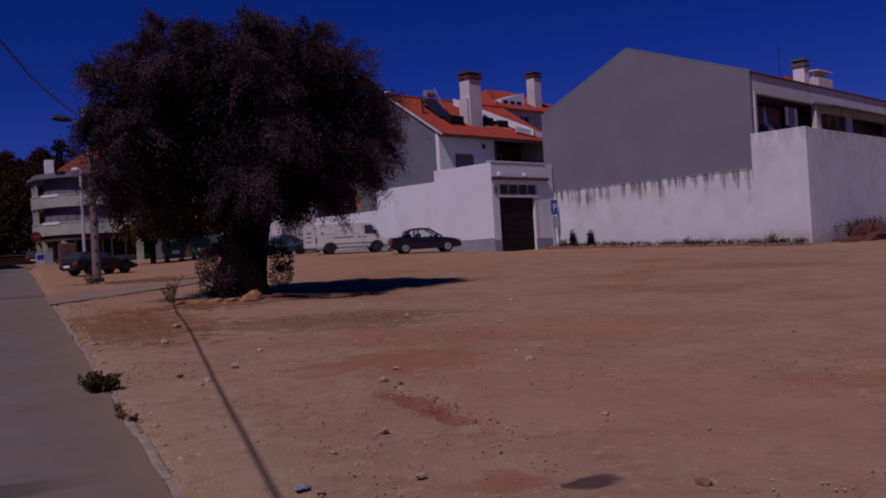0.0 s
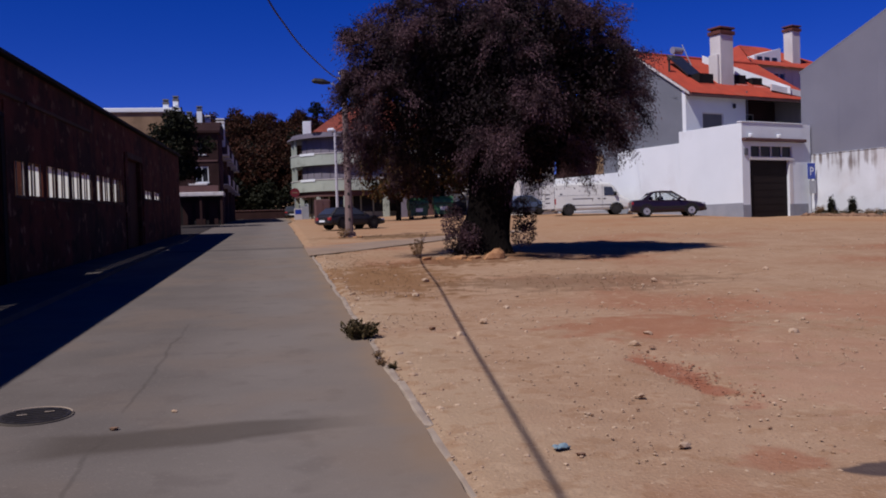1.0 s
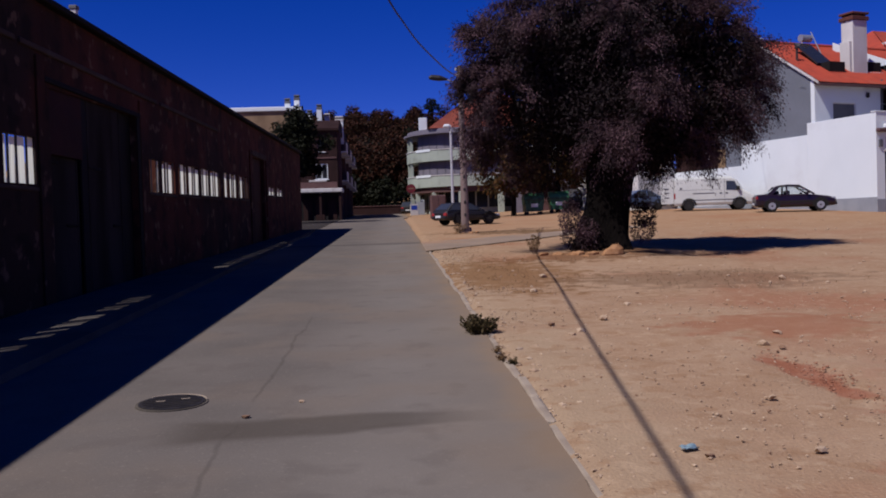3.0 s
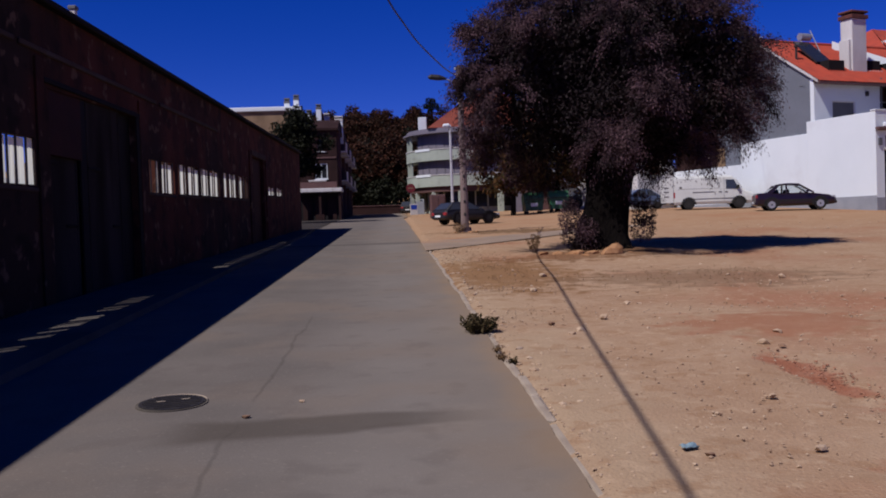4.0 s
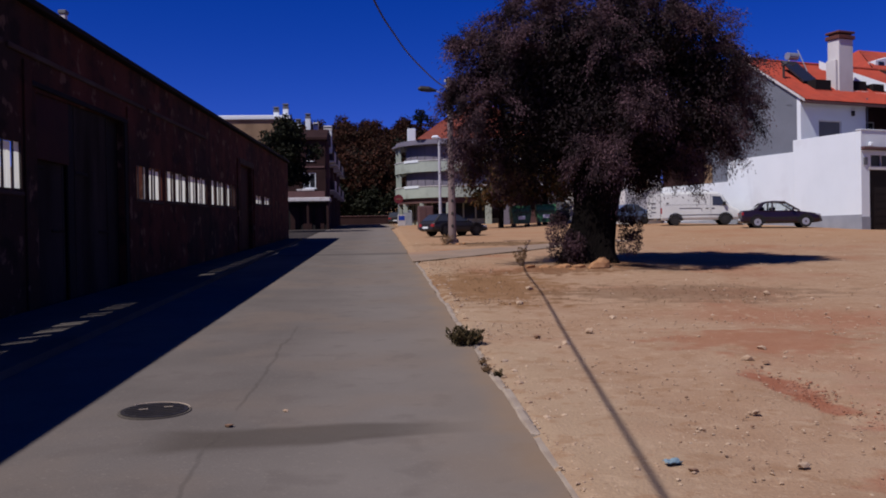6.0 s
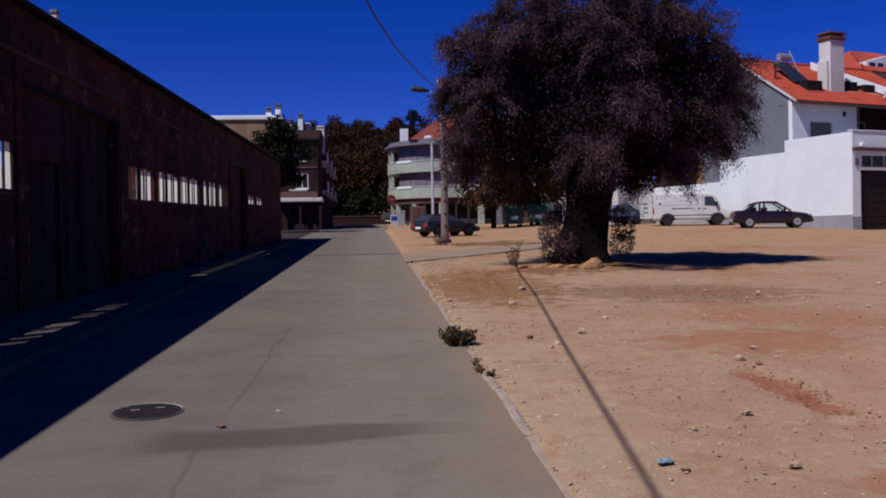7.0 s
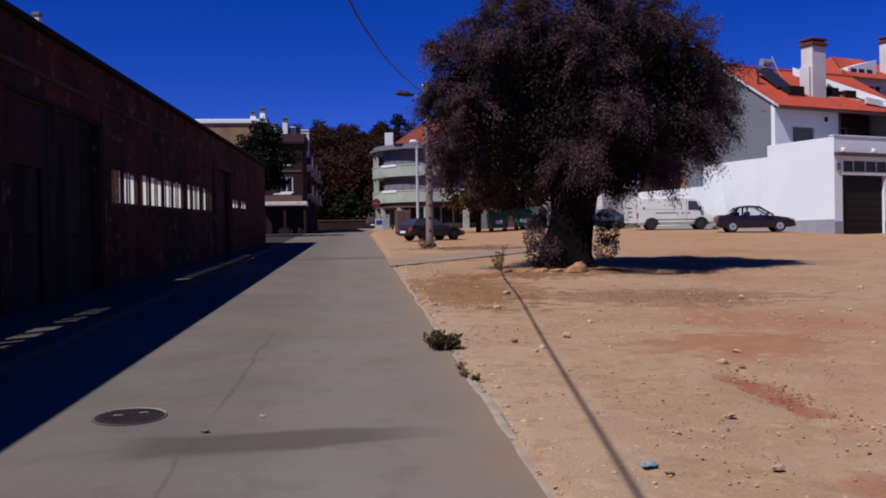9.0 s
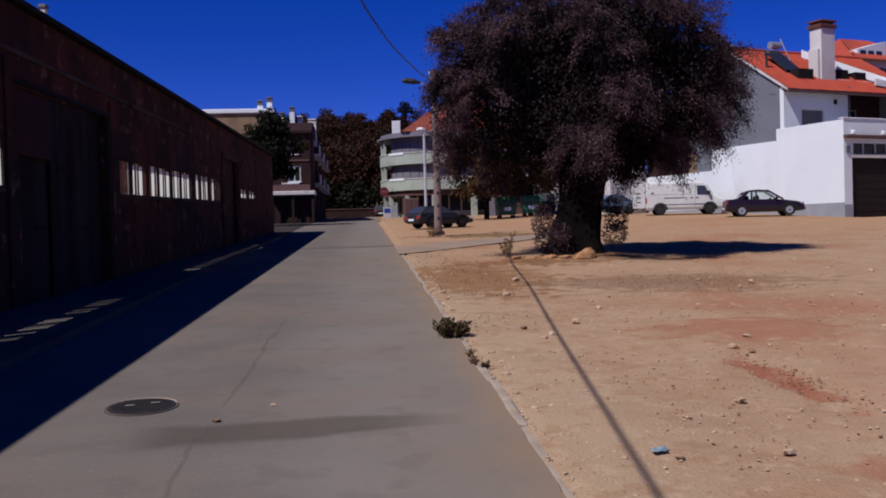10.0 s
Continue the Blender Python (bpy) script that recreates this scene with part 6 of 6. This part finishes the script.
def build_parking_sign():
    s = empty("parking_sign", HOUSE @ pose(5.35, -0.45, lot_z(31, 50)), "blue parking sign on a thin post by the garage", "sign")
    part("post", tube(bmesh.new(), [(0, 0, -0.2), (0, 0, 3.1)], 0.035, 8), METAL, s)
    part("plate", boxed(-0.34, 0.34, -0.06, -0.03, 2.15, 3.1, bevel=0.01), SIGN_BLUE, s, "blue square plate")
    t = bpy.data.curves.new("letter", "FONT")
    t.body, t.size, t.extrude, t.align_x = "P", 0.72, 0.004, "CENTER"
    ob = new("letter", t)
    ob.data.materials.append(WHITE)
    ob.parent = s
    ob.matrix_basis = pose(0, -0.066, 2.37, 90, 0, 0)
    part("sub_plate", boxed(-0.2, 0.4, -0.055, -0.03, 1.3, 2.05, bevel=0.01), METAL, s, "grey plate below the sign")


SIGN_BLUE = surface("blue_sign_enamel", (0.012, 0.05, 0.36), (0.012, 0.045, 0.32), 2.0, 0.4, 40.0, 0.02)
BIN_GREEN = surface("green_container_plastic", (0.0140, 0.0840, 0.0336), (0.0112, 0.0700, 0.0280), 2.0, 0.5, 40.0, 0.1)
RED_SIGN = surface("red_sign_enamel", (0.14, 0.015, 0.015), (0.11, 0.013, 0.013), 2.0, 0.4, 40.0, 0.02)
LITTER_BLUE = surface("pale_blue_plastic", (0.2160, 0.3000, 0.3360), (0.1440, 0.2220, 0.2640), 9.0, 0.4, 60.0, 0.3)
build_parking_sign()


def build_container(x, y, turn):
    c = empty("waste_container", stand(x, y, turn), "green plastic waste container with a lid", "container", "green containers")
    part("body", prism([(-0.62, 0.25), (0.62, 0.25), (0.72, 1.15), (-0.72, 1.15)], -0.5, 0.5), BIN_GREEN, c)
    part("lid", tube(bmesh.new(), [(-0.74, 0, 1.12), (0.74, 0, 1.12)], 0.48, 14), BIN_GREEN, c, "rounded green lid")
    for sx in (-0.5, 0.5):
        for sy in (-0.35, 0.35):
            part("caster", tube(bmesh.new(), [(sx, sy - 0.04, 0.12), (sx, sy + 0.04, 0.12)], 0.12, 10), RUBBER, c)
    part("label_plate", boxed(-0.25, 0.25, -0.53, -0.5, 0.55, 0.8), WHITE, c)
    part("handle", tube(bmesh.new(), [(-0.6, -0.55, 1.05), (0.6, -0.55, 1.05)], 0.025, 6), IRON, c)
    return c


for q in ((10.3, 66.3, 4), (12.3, 67.0, -3)):
    build_container(*q)


def build_far_street():
    """What stands by the far end of the road: a no-entry sign, a cabinet, a low wall, garages behind the containers."""
    s = empty("traffic_sign", stand(1.75, 84.0, 0), "red round traffic sign on a post", "sign")
    part("post", tube(bmesh.new(), [(0, 0, -0.2), (0, 0, 2.9)], 0.04, 8), METAL, s)
    part("disc", tube(bmesh.new(), [(0, -0.06, 2.5), (0, -0.04, 2.5)], 0.42, 20), RED_SIGN, s)
    part("bar", boxed(-0.24, 0.24, -0.072, -0.06, 2.46, 2.54), TAN_WALL, s)
    b = empty("cable_cabinet", stand(3.3, 66.0, 8), "maroon street cabinet beside the parked car", "cabinet")
    part("body", boxed(-0.55, 0.55, -0.3, 0.3, 0, 1.7, bevel=0.05), MAROON, b)
    part("door", boxed(-0.48, -0.02, -0.33, -0.302, 0.2, 1.6, bevel=0.01), MAROON, b)
    part("door", boxed(0.02, 0.48, -0.33, -0.302, 0.2, 1.6, bevel=0.01), MAROON, b)
    w = empty("low_wall", pose(0, 0, 0), "dark low wall across the far end of the road", "wall", kind="structure")
    part("wall_length", boxed(-14, 2.0, 112.0, 112.4, 3.0, 4.6, bevel=0.03), BROWN_WALL, w)
    part("coping", boxed(-14.1, 2.1, 111.9, 112.5, 4.602, 4.68, bevel=0.02), MAROON, w)
    g = empty("garage_row", pose(13.2, 78.0, 0), "low dark garage row behind the parked cars", "building")
    part("wall", panel_at(-2.6, 0, 0, 22, 6.0, 0.3, [(0.6 + 3.6 * k, 3.4 + 3.6 * k, 2.2, 5.0) for k in range(6)]), AWNING, g)
    for k in range(6):
        part("garage_door", boxed(-2.0 + 3.6 * k, 0.8 + 3.6 * k, 0.15, 0.2, 2.0, 5.0), SHUTTER if k % 2 else MAROON, g)
    part("roof", boxed(-2.8, 19.6, -0.3, 8.0, 6.0, 6.2, bevel=0.02), SHUTTER, g)
    p = empty("portable_sign", stand(1.95, 82.6, 12), "small blue and white pavement sign", "sign")
    part("board", boxed(-0.35, 0.35, -0.03, 0.03, 0.05, 1.05, bevel=0.01), WHITE_DULL, p)
    part("blue_field", boxed(-0.28, 0.28, -0.04, -0.031, 0.55, 0.95), SIGN_BLUE, p)


def build_rear_house():
    h = empty("rear_house", HOUSE @ pose(-3.2, 17.5, 0), "pale house with a brown shuttered window behind the low wall", "house")
    part("wall", panel_at(0, 0, 0, 3.1, 7.6, 0.3, [(1.0, 2.0, 4.9, 6.4)]), WHITE_DULL, h)
    part("side_wall", boxed(0, 0.3, 0.3, 8, 0, 7.6), WHITE_DULL, h)
    part("core", boxed(0.3, 3.1, 0.7, 8, 0, 7.6), WHITE_DULL, h)
    window_unit(h, 1.0, 2.0, 4.9, 6.4, 0, TAN_WALL, BRICK_CAP, "brown shuttered window", bars=1)
    part("roof_edge", boxed(-0.2, 3.1, -0.25, 8.2, 7.6, 7.8, bevel=0.02), TILES_DARK, h)


def build_side_house():
    h = empty("red_roofed_house", HOUSE @ pose(24.0, -10.5, 0), "house with a dull red tiled roof beyond the balconies", "house")
    part("wall", boxed(0, 12, 0, 8, 0, 10.9), WHITE_DULL, h)
    smooth(part("tiled_roof", hip_roof(-0.6, 12.6, -0.6, 8.6, 11.1, 14.0, 4.0), TILES_DARK, h, "dull red tiled hipped roof"))
    part("roof_edge", boxed(-0.7, 12.7, -0.7, -0.5, 10.95, 11.15, bevel=0.02), WHITE, h)


build_side_house()
build_rear_house()
build_far_street()


# ---- small things on the ground ----
def build_manhole():
    x, y = -2.06, 8.35
    m = empty("manhole_cover", pose(x, y, ground_z(y) + 0.006, 2.3, 0, 12), "round cast-iron manhole cover in the road", "manhole cover")
    part("ring", tube(bmesh.new(), [(0, 0, -0.05), (0, 0, 0.006)], 0.32, 40), PAVING, m, "worn concrete ring")
    part("lid", tube(bmesh.new(), [(0, 0, -0.04), (0, 0, 0.014)], 0.295, 40), IRON, m)
    # Pale arc on the far side only, a highlight put into the colour.
    edge = [(0.308 * math.cos(0.157 * k), 0.308 * math.sin(0.157 * k), 0.014) for k in range(15)]
    part("rim", tube(bmesh.new(), edge, 0.007, 6), KERB, m, "pale crescent painted as the highlight on the far rim")
    for a, b in ((-0.1, 0.02), (0.12, 0.06)):
        part("pale_bar", boxed(a - 0.04, a + 0.04, b - 0.01, b + 0.01, 0.0212, 0.023), KERB, m, "short pale bar on the lid")
    for k in range(-3, 4):
        r = math.sqrt(max(0.0, 0.26 ** 2 - (k * 0.07) ** 2))
        part("rib", boxed(-r, r, k * 0.07 - 0.012, k * 0.07 + 0.012, 0.014, 0.021), IRON, m)


build_manhole()


def tuft(name, x, y, h, r, n, material, seed, label, group="", stalk=0.05, z=None):
    """A plant of many thin leaning stalks with small leaves."""
    g = np.random.default_rng(seed)
    p = empty(name, pose(x, y, (lot_z(x, y) if z is None else z) + 0.01), label, "plant", group)
    cs, rs = [], []
    bm = bmesh.new()
    for i in range(n):
        a, q = g.uniform(0, 6.28), r * math.sqrt(g.random())
        base = Vector((0.25 * q * math.cos(a), 0.25 * q * math.sin(a), -0.02))
        tip = Vector((q * math.cos(a), q * math.sin(a), h * g.uniform(0.45, 1.0) * (1 - 0.4 * q / r)))
        tube(bm, [base, (base + tip) * 0.5 + Vector((0, 0, 0.1 * h)), tip], [0.006, 0.005, 0.003], 4)
        for t in (0.45, 0.7, 0.95):
            cs.append(base + (tip - base) * t), rs.append(stalk)
    part("stalks", bm, DRY_LEAF, p)
    leaves("foliage", cs, rs, 9, 0.03 if h < 0.2 else 0.075 if h < 1 else 0.14, material, p, droop=-0.2, width=0.35, seed=seed + 1)
    return p


tuft("weed_clump", 1.07, 11.8, 0.24, 0.27, 34, WEED_LEAF, 70, "green weed clump growing at the road's edge")
tuft("weed_sprig", 1.13, 9.85, 0.06, 0.05, 8, DRY_LEAF, 72, "small dry weed beside the kerb", "kerb weeds", 0.03)
tuft("weed_sprig", 1.22, 9.6, 0.05, 0.06, 8, WEED_LEAF, 74, "small dry weed beside the kerb", "kerb weeds", 0.03)
tuft("weed_sprig", 1.13, 10.35, 0.05, 0.05, 6, DRY_LEAF, 75, "small dry weed beside the kerb", "kerb weeds", 0.03)
tuft("dry_shrub", 4.0, 25.6, 0.95, 0.22, 12, DRY_LEAF, 76, "bare dry stalks standing beside the olive tree", stalk=0.05)
tuft("dry_shrub", 3.0, 40.0, 0.6, 0.35, 16, DRY_LEAF, 78, "dry weeds at the foot of the utility pole", stalk=0.06)
for i, (a, b, hh, rr) in enumerate(((5.6, -1.6, 1.6, 0.2), (5.6, -3.0, 1.35, 0.2), (5.5, -0.9, 0.8, 0.3), (5.6, -9.8, 0.6, 0.4), (5.5, -14.8, 0.9, 0.4), (5.55, -4.4, 0.5, 0.5))):
    q = HOUSE @ Vector((a, b, 0))
    tuft("wall_weed", q.x, q.y, hh, rr, 30, DARK_LEAF if i < 2 else DRY_LEAF, 80 + 2 * i, "dark weed growing against the stained white wall", "weeds along the wall", 0.09)


def scatter(name, count, material, size, where, seed, label, flat=0.6):
    """Many small stones, joined, strewn over a stretch of ground."""
    g = np.random.default_rng(seed)
    bm = bmesh.new()
    bmesh.ops.create_icosphere(bm, subdivisions=1, radius=1.0)
    base = np.array([v.co[:] for v in bm.verts])
    tri = np.array([[v.index for v in f.verts] for f in bm.faces])
    bm.free()
    vs, fs = [], []
    for i in range(count):
        x, y = where(g)
        if x < road_right(y) + 0.05 and x > -4.0:
            continue
        r = size * (0.35 + 1.3 * g.random() ** 3)
        k = base * (1 + 0.5 * (g.random((len(base), 1)) - 0.5)) * r * np.array([g.uniform(0.8, 1.4), g.uniform(0.8, 1.2), flat])
        a = g.uniform(0, 6.28)
        rot = np.array([[math.cos(a), -math.sin(a), 0], [math.sin(a), math.cos(a), 0], [0, 0, 1]])
        fs.append(tri + len(vs) * len(base))
        vs.append(k @ rot.T + np.array([x, y, lot_z(x, y) + r * 0.15]))
    me = bpy.data.meshes.new(name)
    me.from_pydata(np.concatenate(vs).tolist(), [], np.concatenate(fs).tolist())
    me.materials.append(material)
    return tagged(new(name, me), label, "stones", kind="stuff")


RED_CLOD = surface("red_clay_clods", (0.315, 0.150, 0.086), (0.247, 0.105, 0.060), 3.0, 0.95, 40.0, 0.4)
scatter("gravel", 6500, PEBBLE, 0.011, lambda g: (1.2 + 10 * g.random() ** 1.4, 3.5 + 14 * g.random() ** 1.3), 90, "small pale stones strewn over the dirt")
scatter("gravel", 1300, PEBBLE, 0.026, lambda g: (1.2 + 22 * g.random(), 10 + 34 * g.random()), 91, "small pale stones strewn over the dirt")
scatter("earth_clods", 550, DARK_CLOD, 0.0125, lambda g: (1.2 + 9 * g.random() ** 1.3, 3.5 + 16 * g.random()), 92, "small dark clods of earth on the dirt")
scatter("rut_stones", 260, RED_CLOD, 0.012, lambda g: (4.05 + g.normal(0, 0.14), 8.4 + g.normal(0, 0.6)), 93, "crumbled red stones along a rut")
scatter("road_grit", 160, PEBBLE, 0.03, lambda g: (1.25 + 0.25 * abs(g.normal()), 5 + 24 * g.random()), 94, "grit along the edge of the road")
scatter("wall_rubble", 800, DARK_CLOD, 0.14, lambda g: tuple((HOUSE @ Vector((5.6 - 0.5 * abs(g.normal()), -16.6 * g.random() - 0.3, 0)))[:2]), 95, "dark rubble and dry weeds along the foot of the wall")


def build_dry_grass():
    """Thin dry grass over the ground this side of the tree, and litter of leaves round its foot."""
    g = np.random.default_rng(97)
    cs = []
    for mx, my, sx, sy, n in ((2.3, 20.0, 0.7, 2.6, 420), (5.6, 17.6, 1.5, 1.0, 260), (5.2, 23.6, 1.4, 0.6, 260), (2.1, 27.0, 0.6, 1.6, 140), (5.4, 40.0, 1.8, 0.8, 160)):
        for k in range(n):
            x, y = mx + g.normal() * sx, my + g.normal() * sy
            if x > 1.35:
                cs.append((x, y, lot_z(x, y) + 0.005 + (0.2 * math.exp(-((x - 5.8) ** 2 + (y - 25) ** 2) / 2.2))))
    ob = leaves("dry_grass", cs, [0.11] * len(cs), 7, 0.042, DRY_LEAF, droop=-0.1, width=0.22, seed=98, inside=0.1)
    tagged(ob, "thin dry grass and leaf litter on the dirt", "grass", kind="stuff")


build_dry_grass()


def build_wall_weeds():
    g = np.random.default_rng(101)
    cs = []
    for k in range(420):
        q = HOUSE @ Vector((5.75 - 0.3 * abs(g.normal()), -0.3 - 16.4 * g.random(), 0))
        cs.append((q.x, q.y, lot_z(q.x, q.y) + 0.12 + 0.15 * g.random() ** 2))
    ob = leaves("wall_weeds", cs, [0.16] * len(cs), 8, 0.16, WEED_LEAF, droop=-0.6, width=0.25, seed=102, inside=0.1)
    tagged(ob, "dark dry weeds along the foot of the white wall", "weeds", kind="stuff")
    q = HOUSE @ Vector((12.0, -17.6, 0))
    cs = [(q.x + g.normal() * 1.5, q.y + g.normal() * 0.4, lot_z(q.x, q.y) + 0.6 + 0.3 * g.random()) for k in range(60)]
    ob = leaves("cut_branches", cs, [0.4] * len(cs), 14, 0.4, RUST_LEAF, droop=-0.1, width=0.1, seed=103, inside=0.1)
    tagged(ob, "dry reddish branches on the rubble heap", "branches", kind="stuff")


RUST_LEAF = make_leaf("dry_red_twigs", (0.10, 0.045, 0.03), (0.05, 0.022, 0.018), 0.05)
build_wall_weeds()


def build_rubble_pile():
    q = HOUSE @ Vector((12.0, -17.6, 0))
    scatter("rubble_pile", 600, BRICK_CAP, 0.16, lambda g: (q.x + g.normal(0, 1.9), q.y + g.normal(0, 0.5)), 96, "heap of dark reddish rubble at the wall")
    h = part("earth_mound", rock_mesh(1.0, 7, 3, 0.5), BRICK_CAP)
    h.matrix_basis = pose(q.x, q.y, lot_z(q.x, q.y), 0, 0, 20) @ Matrix.Diagonal((3.6, 1.0, 1.7, 1))
    tagged(h, "low heap of dark reddish earth at the wall", "heap")


build_rubble_pile()

for i, (x, y, r, m) in enumerate(((5.72, 23.55, 0.34, ROCK), (5.2, 23.8, 0.22, ROCK), (4.82, 24.0, 0.25, ROCK), (4.42, 24.3, 0.2, ROCK), (6.2, 23.7, 0.17, ROCK), (4.05, 24.7, 0.17, ROCK), (5.0, 23.5, 0.13, ROCK),
                                (4.18, 10.15, 0.075, ROCK), (4.63, 10.8, 0.07, ROCK), (6.36, 10.35, 0.085, PEBBLE), (4.3, 9.9, 0.05, DARK_CLOD), (2.1, 6.03, 0.035, DARK_CLOD), (2.87, 6.05, 0.05, PEBBLE),
                                (4.42, 4.73, 0.075, DARK_CLOD), (2.9, 12.6, 0.07, ROCK), (2.2, 11.3, 0.06, ROCK), (2.1, 12.2, 0.06, DARK_CLOD), (2.5, 16.3, 0.08, PEBBLE), (3.6, 14.0, 0.06, ROCK), (2.35, 11.5, 0.09, ROCK),
                                (8.2, 14.5, 0.09, PEBBLE), (10.5, 18.2, 0.1, PEBBLE), (7.4, 17.0, 0.09, ROCK), (3.2, 7.6, 0.045, PEBBLE), (5.2, 7.0, 0.05, PEBBLE), (3.1, 18.9, 0.1, PEBBLE))):
    stone(x, y, r, 100 + i, PEBBLE if r < 0.11 and m is ROCK else m, "rock" if r > 0.3 else "stone", "large pale limestone rock at the olive tree's foot" if r > 0.3 else "loose stone lying on the dirt")


def build_litter():
    bm = bmesh.new()
    bmesh.ops.create_grid(bm, x_segments=6, y_segments=6, size=0.06)
    for v in bm.verts:
        v.co.z = 0.03 * noise.noise(v.co * 18 + Vector((4, 2, 0))) + 0.025
        v.co.y *= 0.6
    r = bmesh.ops.extrude_face_region(bm, geom=bm.faces[:])
    bmesh.ops.translate(bm, vec=(0, 0, -0.006), verts=[q for q in r["geom"] if isinstance(q, bmesh.types.BMVert)])
    ob = part("litter", bm, LITTER_BLUE)
    ob.matrix_basis = pose(2.0, 6.18, lot_z(2.0, 6.18) + 0.01, 0, 0, 15)
    tagged(ob, "crumpled pale blue plastic wrapper on the dirt", "litter")
    s = part("pebble", rock_mesh(0.025, 9, 1), PEBBLE)
    s.matrix_basis = pose(-0.88, 8.19, ground_z(8.19) + 0.012)
    tagged(s, "white pebble lying on the asphalt", "stone")
    s = part("pebble", rock_mesh(0.03, 12, 1), DARK_CLOD)
    s.matrix_basis = pose(-1.29, 7.69, ground_z(7.69) + 0.012)
    tagged(s, "dark clod lying on the asphalt", "stone")


build_litter()
build_kerb()
